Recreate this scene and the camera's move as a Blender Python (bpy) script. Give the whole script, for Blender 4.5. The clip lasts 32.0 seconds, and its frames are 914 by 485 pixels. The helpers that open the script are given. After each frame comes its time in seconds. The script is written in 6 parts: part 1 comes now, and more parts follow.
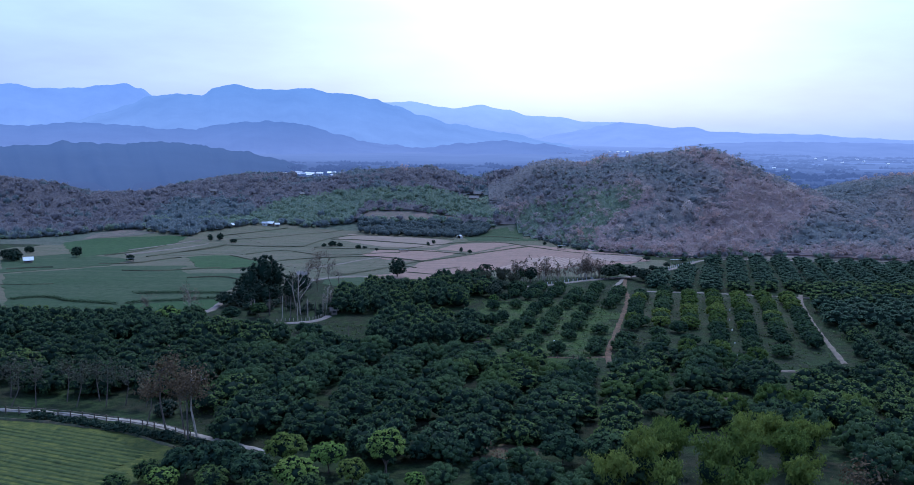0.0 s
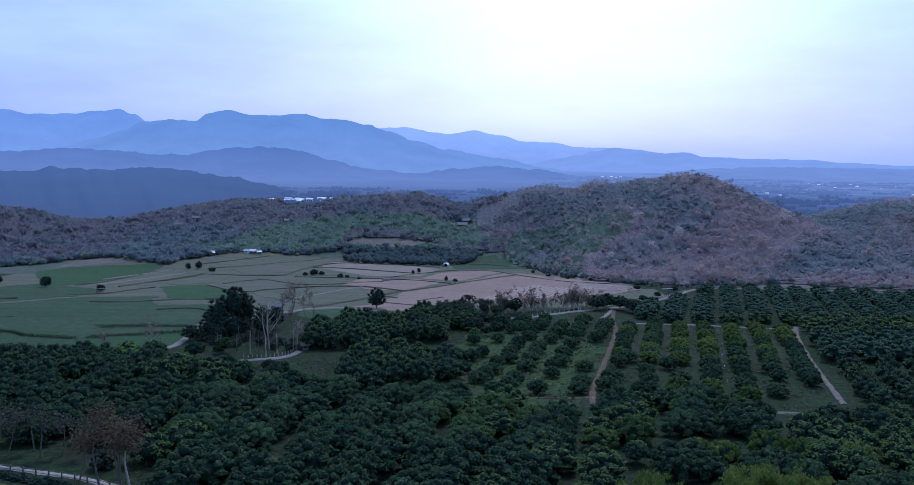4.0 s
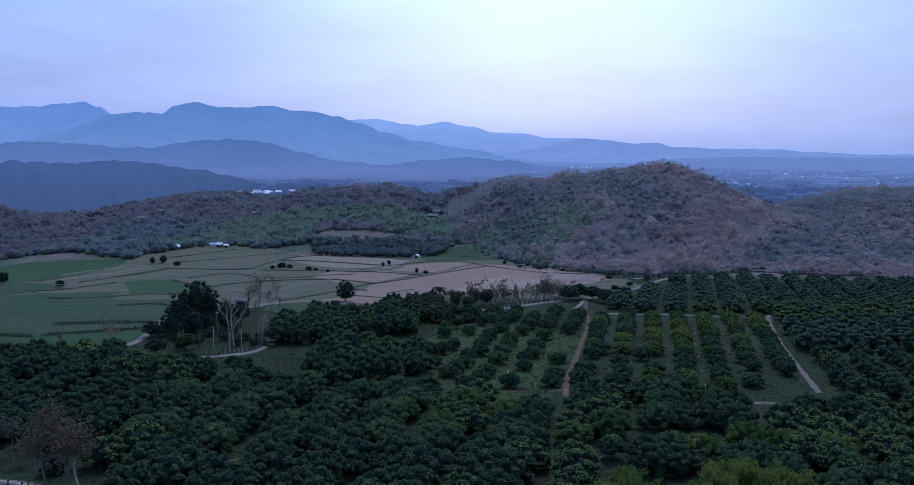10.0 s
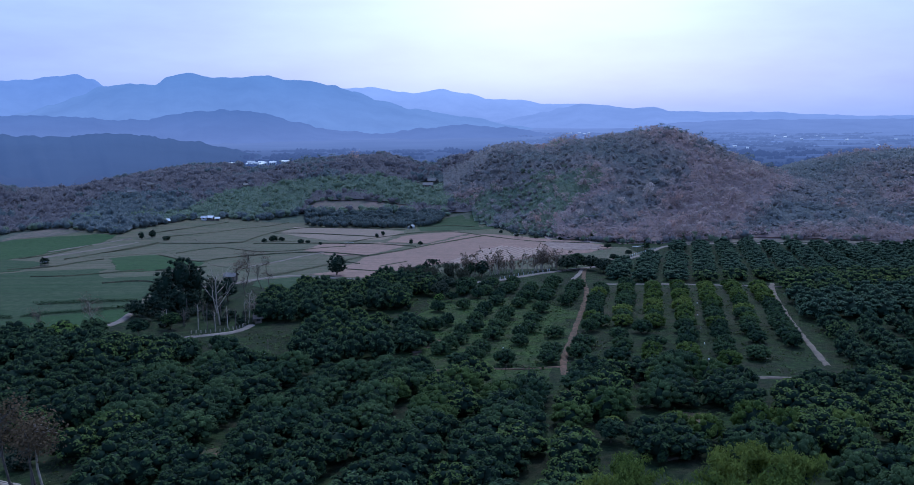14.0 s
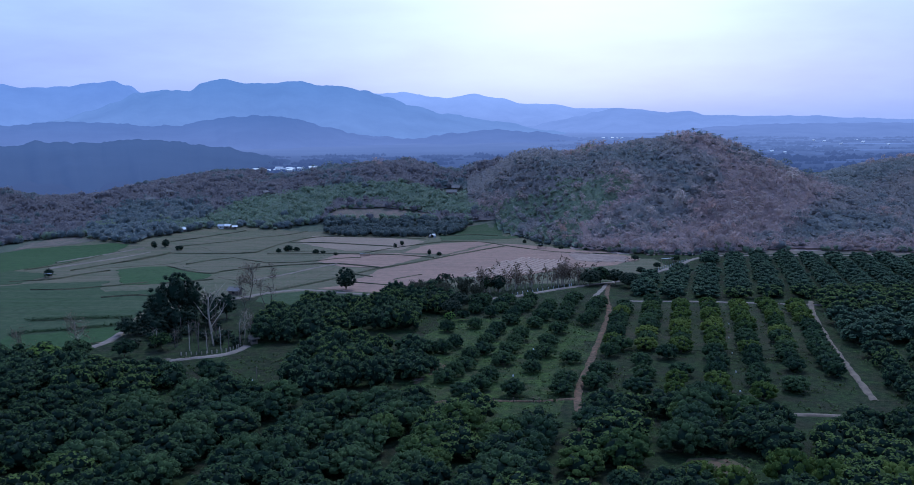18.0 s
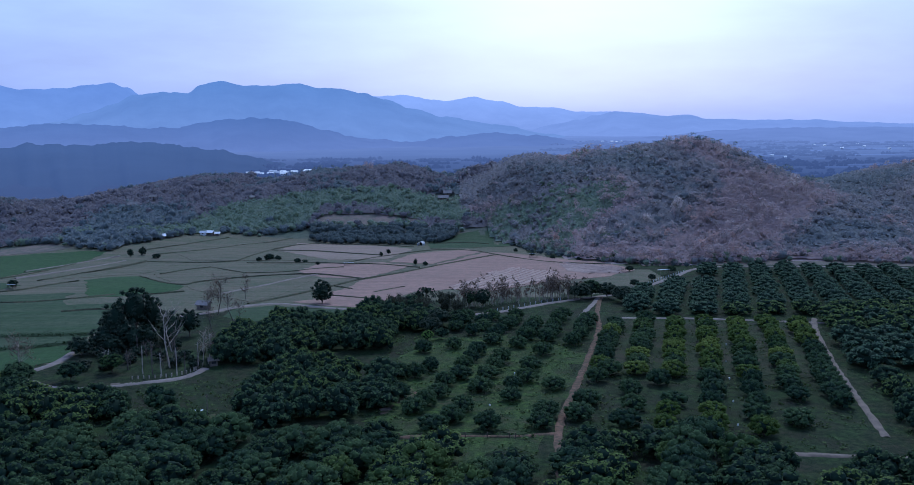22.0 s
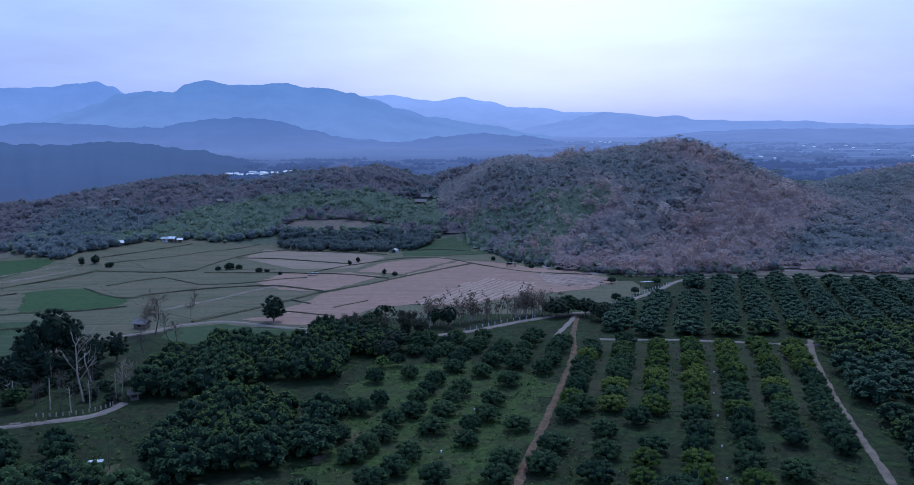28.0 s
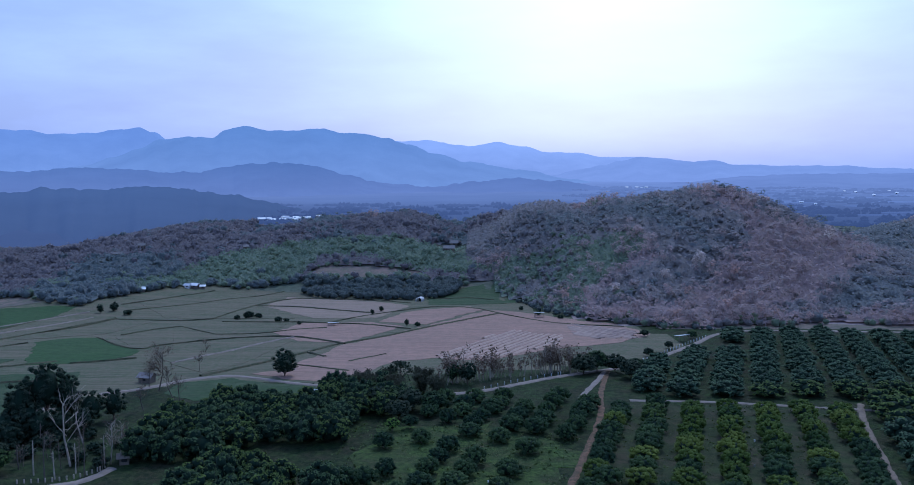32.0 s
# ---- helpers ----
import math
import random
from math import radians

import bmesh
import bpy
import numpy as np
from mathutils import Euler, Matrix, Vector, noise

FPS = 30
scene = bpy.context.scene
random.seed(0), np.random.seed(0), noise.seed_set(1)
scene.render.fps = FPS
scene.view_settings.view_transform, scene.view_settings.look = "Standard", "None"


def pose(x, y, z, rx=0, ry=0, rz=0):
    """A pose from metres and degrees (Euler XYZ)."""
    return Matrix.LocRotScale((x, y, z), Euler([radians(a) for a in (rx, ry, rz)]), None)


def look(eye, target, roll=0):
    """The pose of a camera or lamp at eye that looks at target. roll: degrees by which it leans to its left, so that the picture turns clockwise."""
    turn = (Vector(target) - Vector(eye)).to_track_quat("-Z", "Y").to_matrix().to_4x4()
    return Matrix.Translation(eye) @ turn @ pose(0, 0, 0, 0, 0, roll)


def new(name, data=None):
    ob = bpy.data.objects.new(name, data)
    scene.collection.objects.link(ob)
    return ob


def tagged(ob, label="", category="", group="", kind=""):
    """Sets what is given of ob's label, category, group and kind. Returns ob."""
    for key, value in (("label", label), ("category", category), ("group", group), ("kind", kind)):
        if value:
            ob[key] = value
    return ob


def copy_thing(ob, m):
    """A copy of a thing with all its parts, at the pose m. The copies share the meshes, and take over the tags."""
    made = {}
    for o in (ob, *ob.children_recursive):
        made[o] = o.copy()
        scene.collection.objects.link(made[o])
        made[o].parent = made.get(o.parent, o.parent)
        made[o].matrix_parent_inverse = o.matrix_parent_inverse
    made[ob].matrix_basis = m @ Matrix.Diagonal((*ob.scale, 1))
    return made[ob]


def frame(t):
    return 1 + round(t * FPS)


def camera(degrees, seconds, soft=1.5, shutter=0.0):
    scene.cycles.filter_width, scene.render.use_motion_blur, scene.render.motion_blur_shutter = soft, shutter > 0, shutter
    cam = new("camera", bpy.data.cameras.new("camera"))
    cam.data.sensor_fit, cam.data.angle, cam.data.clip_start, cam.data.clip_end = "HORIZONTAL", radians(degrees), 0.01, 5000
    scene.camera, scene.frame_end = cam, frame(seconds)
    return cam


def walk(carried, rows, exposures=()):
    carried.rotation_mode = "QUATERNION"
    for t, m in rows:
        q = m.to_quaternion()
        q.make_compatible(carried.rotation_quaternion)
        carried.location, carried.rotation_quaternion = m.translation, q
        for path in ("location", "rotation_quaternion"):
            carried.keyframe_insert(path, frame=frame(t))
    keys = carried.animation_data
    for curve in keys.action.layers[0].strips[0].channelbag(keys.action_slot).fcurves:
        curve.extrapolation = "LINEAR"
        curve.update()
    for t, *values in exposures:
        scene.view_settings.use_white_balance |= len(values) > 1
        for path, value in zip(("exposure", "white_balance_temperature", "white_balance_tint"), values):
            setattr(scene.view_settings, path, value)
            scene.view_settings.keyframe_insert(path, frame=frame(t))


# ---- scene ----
cam = camera(56.0, 32.0, 0.7)
METRES, EYE, TILT, LEAN, TURN = 96.4, 40.0, -2.5, 0.0, 0.0
ROWS = [
    (0.0, 0.0, 0.0, 0.0, 0.09, -5.05, -1.05),
    (0.5, 0.0096, 0.0342, 0.0004, -0.25, -4.81, -1.09),
    (1.0, 0.0179, 0.0463, 0.0025, 0.66, -4.54, -1.06),
    (2.0, 0.0325, 0.0827, 0.0046, 1.75, -3.83, -1.06),
    (2.5, 0.0319, 0.0976, 0.0061, -1.05, -3.73, -0.94),
    (3.0, 0.0336, 0.1063, 0.0074, 0.35, -3.39, -1.04),
    (3.5, 0.0464, 0.1146, 0.0068, 0.13, -3.43, -1.04),
    (5.5, 0.0456, 0.1394, 0.0039, -1.09, -2.98, -0.95),
    (6.0, 0.0494, 0.1444, 0.0022, -0.8, -2.97, -0.93),
    (6.5, 0.0456, 0.1491, 0.0027, -0.57, -2.69, -0.94),
    (7.0, 0.0505, 0.1531, 0.0017, -1.23, -2.91, -0.89),
    (7.5, 0.0489, 0.155, 0.0021, 0.39, -2.49, -0.99),
    (8.0, 0.0493, 0.1595, 0.0009, -2.29, -2.82, -0.81),
    (8.5, 0.0502, 0.1612, 0.0013, -0.27, -2.78, -0.94),
    (9.0, 0.0495, 0.166, 0.0004, -2.54, -3.1, -0.68),
    (9.5, 0.0519, 0.1699, 0.0003, -1.57, -3.53, -0.69),
    (10.0, 0.053, 0.1768, 0.0002, -2.18, -3.89, -0.61),
    (10.5, 0.0569, 0.183, 0.0008, -0.94, -3.46, -0.56),
    (11.0, 0.0558, 0.186, 0.0016, -1.22, -3.28, -0.5),
    (11.5, 0.0582, 0.1951, 0.0026, -1.62, -3.78, -0.56),
    (12.0, 0.0609, 0.2026, 0.0026, -1.63, -4.18, -0.54),
    (12.5, 0.0634, 0.2133, 0.0032, -1.95, -4.99, -0.45),
    (13.0, 0.0662, 0.2264, 0.0029, -1.8, -5.48, -0.29),
    (13.5, 0.0703, 0.2451, 0.0027, -2.14, -5.89, 0.03),
    (14.0, 0.0723, 0.2622, 0.0032, -2.35, -6.03, 0.26),
    (14.5, 0.0805, 0.2836, 0.0043, -1.61, -6.08, 0.58),
    (15.0, 0.0878, 0.305, 0.006, -0.59, -6.13, 0.63),
    (15.5, 0.0997, 0.3273, 0.0069, -0.68, -5.87, 0.65),
    (17.5, 0.1291, 0.4045, 0.0124, -0.15, -5.75, 0.41),
    (18.0, 0.136, 0.4224, 0.0131, -0.13, -5.71, 0.36),
    (18.5, 0.1429, 0.4428, 0.015, -0.22, -5.74, 0.35),
    (19.0, 0.149, 0.4617, 0.0165, -0.21, -5.72, 0.31),
    (19.5, 0.1567, 0.4813, 0.0176, -0.09, -5.57, 0.29),
    (20.0, 0.1645, 0.5015, 0.0192, -0.19, -5.62, 0.29),
    (20.5, 0.1696, 0.5174, 0.0201, -0.27, -5.55, 0.26),
    (21.0, 0.1758, 0.5369, 0.0218, -0.08, -5.66, 0.23),
    (21.5, 0.1834, 0.5567, 0.023, -0.2, -5.57, 0.22),
    (22.0, 0.1901, 0.5763, 0.0241, -0.11, -5.52, 0.19),
    (22.5, 0.1948, 0.5936, 0.025, -0.23, -5.64, 0.18),
    (23.0, 0.2015, 0.6147, 0.0263, -0.34, -5.59, 0.18),
    (23.5, 0.2057, 0.6305, 0.0283, -0.19, -5.6, 0.17),
    (24.0, 0.2115, 0.6504, 0.0289, -0.47, -5.6, 0.14),
    (24.5, 0.2197, 0.6686, 0.0297, -0.27, -5.54, 0.13),
    (25.0, 0.2242, 0.6869, 0.0306, -0.51, -5.53, 0.14),
    (25.5, 0.2313, 0.7066, 0.0318, -0.66, -5.43, 0.13),
    (27.5, 0.2567, 0.7819, 0.0366, -0.65, -5.5, 0.1),
    (28.0, 0.2619, 0.8006, 0.0369, -0.78, -5.51, 0.06),
    (28.5, 0.2679, 0.8182, 0.038, -0.29, -5.08, 0.03),
    (29.0, 0.274, 0.8369, 0.0391, -1.02, -5.02, -0.05),
    (29.5, 0.2769, 0.8499, 0.0405, -0.77, -5.14, -0.01),
    (30.0, 0.2828, 0.8707, 0.0414, -1.3, -5.43, -0.01),
    (30.5, 0.29, 0.886, 0.0421, -1.13, -5.36, -0.02),
    (31.0, 0.2995, 0.9051, 0.0423, -0.67, -4.89, 0.01),
    (31.5, 0.2993, 0.9167, 0.0433, 2.08, -3.79, -0.11),
    (32.0, 0.3031, 0.9251, 0.0444, 1.62, -2.56, -0.04),
]
EXPOSURES = [(0.0, 0.25), (2.0, 0.27), (3.0, 0.14), (6.0, -0.22), (9.0, -0.32), (11.0, -0.28), (13.0, -0.38), (14.0, -0.08), (19.0, -0.12), (28.0, -0.15), (31.0, -0.18), (32.0, -0.12)]
walk(cam, [(t, pose(0, 0, EYE, TILT, LEAN, TURN) @ pose(METRES * x, METRES * y, METRES * z, 90 + pitch, roll, yaw)) for t, x, y, z, yaw, pitch, roll in ROWS], [(t, e, 4800.0, 8.5) for t, e in EXPOSURES])

# ---- world, sun, light ----
def sky_world():
    world = bpy.data.worlds.new("overcast_evening_sky")
    scene.world = world
    world.use_nodes = True
    nt = world.node_tree
    nt.nodes.clear()
    n, ln = nt.nodes.new, nt.links.new
    out, bg = n("ShaderNodeOutputWorld"), n("ShaderNodeBackground")
    sky = n("ShaderNodeTexSky")
    sky.sky_type, sky.sun_disc = "NISHITA", False
    sky.sun_elevation, sky.sun_rotation = radians(24), radians(8)
    sky.air_density, sky.dust_density = 1.3, 3.0
    dim = n("ShaderNodeVectorMath")
    dim.operation = "SCALE"
    dim.inputs[3].default_value = SKY_GAIN
    ln(sky.outputs[0], dim.inputs[0])
    tex = n("ShaderNodeTexCoord")
    sep = n("ShaderNodeSeparateXYZ")
    ln(tex.outputs["Generated"], sep.inputs[0])
    # veil of high cloud: colour by elevation
    ramp = n("ShaderNodeValToRGB")
    ln(sep.outputs[2], ramp.inputs[0])
    els = ramp.color_ramp.elements
    els[0].position, els[0].color = 0.0, (*VEIL[0], 1)
    els[1].position, els[1].color = 1.0, (*VEIL[-1], 1)
    for place, col in zip((0.05, 0.12, 0.22), VEIL[1:4]):
        e = els.new(place)
        e.color = (*col, 1)
    # the brighter part round the hidden sun
    dot = n("ShaderNodeVectorMath")
    dot.operation = "DOT_PRODUCT"
    sun_way = Vector((math.sin(radians(7)) * math.cos(radians(21)), math.cos(radians(7)) * math.cos(radians(21)), math.sin(radians(21))))
    dot.inputs[1].default_value = sun_way
    ln(tex.outputs["Generated"], dot.inputs[0])
    glow = n("ShaderNodeMapRange")
    glow.interpolation_type = "SMOOTHSTEP"
    glow.inputs[1].default_value, glow.inputs[2].default_value = 0.90, 1.0
    ln(dot.outputs["Value"], glow.inputs[0])
    # soft cloud streaks
    stretch = n("ShaderNodeMapping")
    stretch.inputs["Scale"].default_value = (2.2, 2.2, 9.0)
    ln(tex.outputs["Generated"], stretch.inputs[0])
    cloud = n("ShaderNodeTexNoise")
    cloud.inputs["Scale"].default_value, cloud.inputs["Detail"].default_value, cloud.inputs["Roughness"].default_value = 2.2, 6.0, 0.55
    ln(stretch.outputs[0], cloud.inputs[0])
    cr = n("ShaderNodeMapRange")
    cr.inputs[1].default_value, cr.inputs[2].default_value = 0.35, 0.7
    cr.inputs[3].default_value, cr.inputs[4].default_value = -0.11, 0.13
    ln(cloud.outputs[0], cr.inputs[0])
    add = n("ShaderNodeMath")
    add.operation = "MULTIPLY_ADD"
    ln(glow.outputs[0], add.inputs[0])
    add.inputs[1].default_value = 0.38
    ln(cr.outputs[0], add.inputs[2])
    up = n("ShaderNodeMath")
    up.operation = "ADD"
    up.inputs[1].default_value = 1.0
    ln(add.outputs[0], up.inputs[0])
    veil = n("ShaderNodeVectorMath")
    veil.operation = "SCALE"
    ln(ramp.outputs[0], veil.inputs[0])
    ln(up.outputs[0], veil.inputs[3])
    mix = n("ShaderNodeMix")
    mix.data_type = "RGBA"
    mix.inputs["Factor"].default_value = 0.86
    ln(dim.outputs[0], mix.inputs["A"])
    ln(veil.outputs[0], mix.inputs["B"])
    ln(mix.outputs["Result"], bg.inputs[0])
    bg.inputs[1].default_value = SKY_STRENGTH
    ln(bg.outputs[0], out.inputs[0])


SKY_GAIN, SKY_STRENGTH = 0.12, 1.0
VEIL = ((0.42, 0.505, 0.85), (0.465, 0.54, 0.875), (0.50, 0.575, 0.90), (0.50, 0.61, 0.93), (0.40, 0.52, 0.92))
sky_world()
sun = new("sun", bpy.data.lights.new("sun", "SUN"))
sun.data.energy, sun.data.angle, sun.data.color = 2.1, radians(14), (1.0, 0.94, 0.86)
sun.matrix_world = look((60, 230, 400), (0, 0, 100))


# ---- materials ----
def material(name):
    m = bpy.data.materials.new(name)
    m.use_nodes = True
    nt = m.node_tree
    nt.nodes.clear()
    out = nt.nodes.new("ShaderNodeOutputMaterial")
    return m, nt, out


def noise_value(nt, scale, detail=3.0, rough=0.55, stretch=None, turn=0.0):
    """Noise in metres of the world: about one blotch per 1/scale metres."""
    geo = nt.nodes.new("ShaderNodeNewGeometry")
    tex = nt.nodes.new("ShaderNodeTexNoise")
    tex.inputs["Scale"].default_value, tex.inputs["Detail"].default_value, tex.inputs["Roughness"].default_value = scale, detail, rough
    if stretch:
        mp = nt.nodes.new("ShaderNodeMapping")
        mp.inputs["Scale"].default_value = stretch
        mp.inputs["Rotation"].default_value = (0, 0, radians(turn))
        nt.links.new(geo.outputs["Position"], mp.inputs[0])
        nt.links.new(mp.outputs[0], tex.inputs["Vector"])
    else:
        nt.links.new(geo.outputs["Position"], tex.inputs["Vector"])
    return tex.outputs[0]


def blend(nt, fac, a, b, low=0.35, high=0.65):
    """Mix of two colours (or sockets), by a value spread from low to high."""
    mr = nt.nodes.new("ShaderNodeMapRange")
    mr.inputs[1].default_value, mr.inputs[2].default_value = low, high
    nt.links.new(fac, mr.inputs[0])
    mix = nt.nodes.new("ShaderNodeMix")
    mix.data_type = "RGBA"
    nt.links.new(mr.outputs[0], mix.inputs["Factor"])
    for key, c in (("A", a), ("B", b)):
        if isinstance(c, tuple):
            mix.inputs[key].default_value = (*c, 1)
        else:
            nt.links.new(c, mix.inputs[key])
    return mix.outputs["Result"]


def surface(nt, out, colour, rough=0.9, bump=None, depth=0.1, metal=0.0, spec=0.25):
    p = nt.nodes.new("ShaderNodeBsdfPrincipled")
    if isinstance(colour, tuple):
        p.inputs["Base Color"].default_value = (*colour, 1)
    else:
        nt.links.new(colour, p.inputs["Base Color"])
    p.inputs["Roughness"].default_value, p.inputs["Metallic"].default_value = rough, metal
    p.inputs["Specular IOR Level"].default_value = spec
    if bump is not None:
        b = nt.nodes.new("ShaderNodeBump")
        b.inputs["Strength"].default_value, b.inputs["Distance"].default_value = 1.0, depth
        nt.links.new(bump, b.inputs["Height"])
        nt.links.new(b.outputs[0], p.inputs["Normal"])
    nt.links.new(p.outputs[0], out.inputs[0])
    return p


def earth(name, a, b, c, big=0.06, small=0.9, depth=0.12, stretch=None, turn=0.0, share=(0.42, 0.62)):
    """Soil or turf: two colours in large patches, a third in small flecks, with fine relief."""
    m, nt, out = material(name)
    n1 = noise_value(nt, big, 4, 0.6, stretch, turn)
    n2 = noise_value(nt, small, 5, 0.65)
    col = blend(nt, n1, a, b, 0.38, 0.62)
    col = blend(nt, n2, col, c, *share)
    if stretch:
        fine = noise_value(nt, 0.55, 3, 0.6, (0.10, 1.8, 1), turn)
        col = blend(nt, fine, col, tuple(v * 0.72 for v in b), 0.5, 0.76)
    n3 = noise_value(nt, small * 4, 3, 0.7)
    surface(nt, out, col, 0.95, n3, depth, spec=0.1)
    return m


def foliage(name, dark, light, odd, spread=0.5, patch=0.05, through_light=0.2, haze_sheen=0.0):
    """Leaves: varied from leaf to leaf, from tree to tree and in broad patches."""
    m, nt, out = material(name)
    geo = nt.nodes.new("ShaderNodeNewGeometry")
    info = nt.nodes.new("ShaderNodeObjectInfo")
    # Clump-wide blotches put lit and shaded leaf tones into the colour.
    clump = noise_value(nt, 0.75, 2, 0.6)
    both = nt.nodes.new("ShaderNodeMath")
    both.operation = "MULTIPLY_ADD"
    both.inputs[1].default_value = 0.22
    nt.links.new(geo.outputs["Random Per Island"], both.inputs[0])
    nt.links.new(clump, both.inputs[2])
    col = blend(nt, both.outputs[0], dark, light, 0.40, 0.84)
    tree = blend(nt, info.outputs["Random"], dark, odd, 0.3, 1.15)
    mixed = nt.nodes.new("ShaderNodeMix")
    mixed.data_type = "RGBA"
    mixed.inputs["Factor"].default_value = spread
    nt.links.new(col, mixed.inputs["A"])
    nt.links.new(tree, mixed.inputs["B"])
    broad = noise_value(nt, patch, 3, 0.6)
    col = blend(nt, broad, mixed.outputs["Result"], odd, 0.52, 0.95)
    d, tr = nt.nodes.new("ShaderNodeBsdfPrincipled"), nt.nodes.new("ShaderNodeBsdfTranslucent")
    d.inputs["Roughness"].default_value, d.inputs["Specular IOR Level"].default_value = 0.85, 0.08
    # Sheen lays a pale veil on far leaves, imitating haze.
    d.inputs["Sheen Weight"].default_value, d.inputs["Sheen Roughness"].default_value = haze_sheen, 0.6
    d.inputs["Sheen Tint"].default_value = (0.96, 0.9, 0.92, 1)
    mix = nt.nodes.new("ShaderNodeMixShader")
    mix.inputs[0].default_value = through_light
    nt.links.new(col, d.inputs["Base Color"])
    nt.links.new(col, tr.inputs[0])
    nt.links.new(d.outputs[0], mix.inputs[1])
    nt.links.new(tr.outputs[0], mix.inputs[2])
    nt.links.new(mix.outputs[0], out.inputs[0])
    return m


def plain(name, a, b, scale=2.0, rough=0.8, metal=0.0, depth=0.02, spec=0.3):
    m, nt, out = material(name)
    n1 = noise_value(nt, scale, 4, 0.65)
    surface(nt, out, blend(nt, n1, a, b), rough, n1, depth, metal, spec)
    return m


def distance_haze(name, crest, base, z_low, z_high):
    """Backdrop of far hills; the kilometres of lit air are painted as emission."""
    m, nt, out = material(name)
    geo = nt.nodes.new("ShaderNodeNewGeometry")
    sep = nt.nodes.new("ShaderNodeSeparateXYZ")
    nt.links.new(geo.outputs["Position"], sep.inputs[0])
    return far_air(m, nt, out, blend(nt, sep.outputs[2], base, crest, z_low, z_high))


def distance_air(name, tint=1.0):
    """The far plain: emission painted paler and bluer with every kilometre of haze."""
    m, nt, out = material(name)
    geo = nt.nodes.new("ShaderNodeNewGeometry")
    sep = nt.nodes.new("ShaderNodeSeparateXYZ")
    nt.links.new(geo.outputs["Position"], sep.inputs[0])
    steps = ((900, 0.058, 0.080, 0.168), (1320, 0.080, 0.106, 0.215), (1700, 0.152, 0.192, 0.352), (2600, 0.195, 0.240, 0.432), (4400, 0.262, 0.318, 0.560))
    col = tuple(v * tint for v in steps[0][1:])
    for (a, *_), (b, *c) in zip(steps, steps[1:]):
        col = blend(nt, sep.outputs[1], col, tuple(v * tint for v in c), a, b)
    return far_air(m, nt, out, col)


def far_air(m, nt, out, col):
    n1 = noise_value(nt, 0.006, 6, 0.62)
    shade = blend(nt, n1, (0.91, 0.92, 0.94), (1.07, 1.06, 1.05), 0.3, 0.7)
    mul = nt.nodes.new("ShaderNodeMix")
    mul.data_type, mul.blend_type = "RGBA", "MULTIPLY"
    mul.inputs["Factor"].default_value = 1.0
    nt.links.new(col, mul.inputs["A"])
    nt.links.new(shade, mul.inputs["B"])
    # Emission carries the haze colour; hills and plain themselves give off no light.
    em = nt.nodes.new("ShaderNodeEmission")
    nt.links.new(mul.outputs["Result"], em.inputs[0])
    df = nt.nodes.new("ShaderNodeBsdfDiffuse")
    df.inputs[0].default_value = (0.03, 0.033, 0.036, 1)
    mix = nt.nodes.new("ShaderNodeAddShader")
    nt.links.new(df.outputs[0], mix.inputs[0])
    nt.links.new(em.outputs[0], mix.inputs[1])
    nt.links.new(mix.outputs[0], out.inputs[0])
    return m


M_TURF = earth("orchard_turf", (0.034, 0.057, 0.016), (0.038, 0.036, 0.020), (0.011, 0.019, 0.008), 0.16, 0.8, 0.25, None, 0, (0.36, 0.64))
M_GRASS = earth("bright_grass", (0.070, 0.110, 0.024), (0.058, 0.056, 0.027), (0.024, 0.042, 0.014), 0.22, 0.9, 0.25, None, 0, (0.36, 0.62))
M_ROWSOIL = earth("soil_between_rows", (0.054, 0.047, 0.030), (0.036, 0.053, 0.019), (0.018, 0.028, 0.012), 0.16, 0.6, 0.2, None, 0, (0.40, 0.64))
M_BARE = earth("bare_orchard_soil", (0.135, 0.085, 0.055), (0.09, 0.07, 0.042), (0.05, 0.066, 0.028), 0.15, 0.7)
M_FIELD = earth("fallow_field", (0.118, 0.108, 0.068), (0.072, 0.090, 0.048), (0.140, 0.112, 0.082), 0.05, 0.7, 0.2, (0.5, 3.4, 1), 25, (0.4, 0.7))
M_SOIL = earth("tilled_soil", (0.285, 0.182, 0.14), (0.235, 0.158, 0.124), (0.175, 0.132, 0.10), 0.06, 0.45, 0.25, (0.5, 3.4, 1), 35, (0.42, 0.75))
M_RIDGE = plain("pale_soil_ridge", (0.36, 0.27, 0.21), (0.28, 0.20, 0.155), 0.5, 0.95)
M_SOIL2 = earth("dry_stubble", (0.225, 0.165, 0.125), (0.165, 0.14, 0.098), (0.235, 0.178, 0.14), 0.06, 0.5, 0.2, (0.5, 3.4, 1), 25, (0.4, 0.7))
M_GREEN = earth("green_crop", (0.040, 0.068, 0.028), (0.062, 0.080, 0.042), (0.026, 0.047, 0.020), 0.06, 0.5, 0.2, (0.35, 4.2, 1), 8, (0.42, 0.7))
M_LUSH = earth("lush_crop", (0.115, 0.122, 0.026), (0.080, 0.092, 0.024), (0.048, 0.064, 0.018), 0.14, 0.9, 0.2, (3.0, 0.7, 1), 60)
M_WEEDROW = earth("dark_crop_row", (0.052, 0.072, 0.022), (0.075, 0.088, 0.026), (0.034, 0.050, 0.018), 0.2, 0.9)
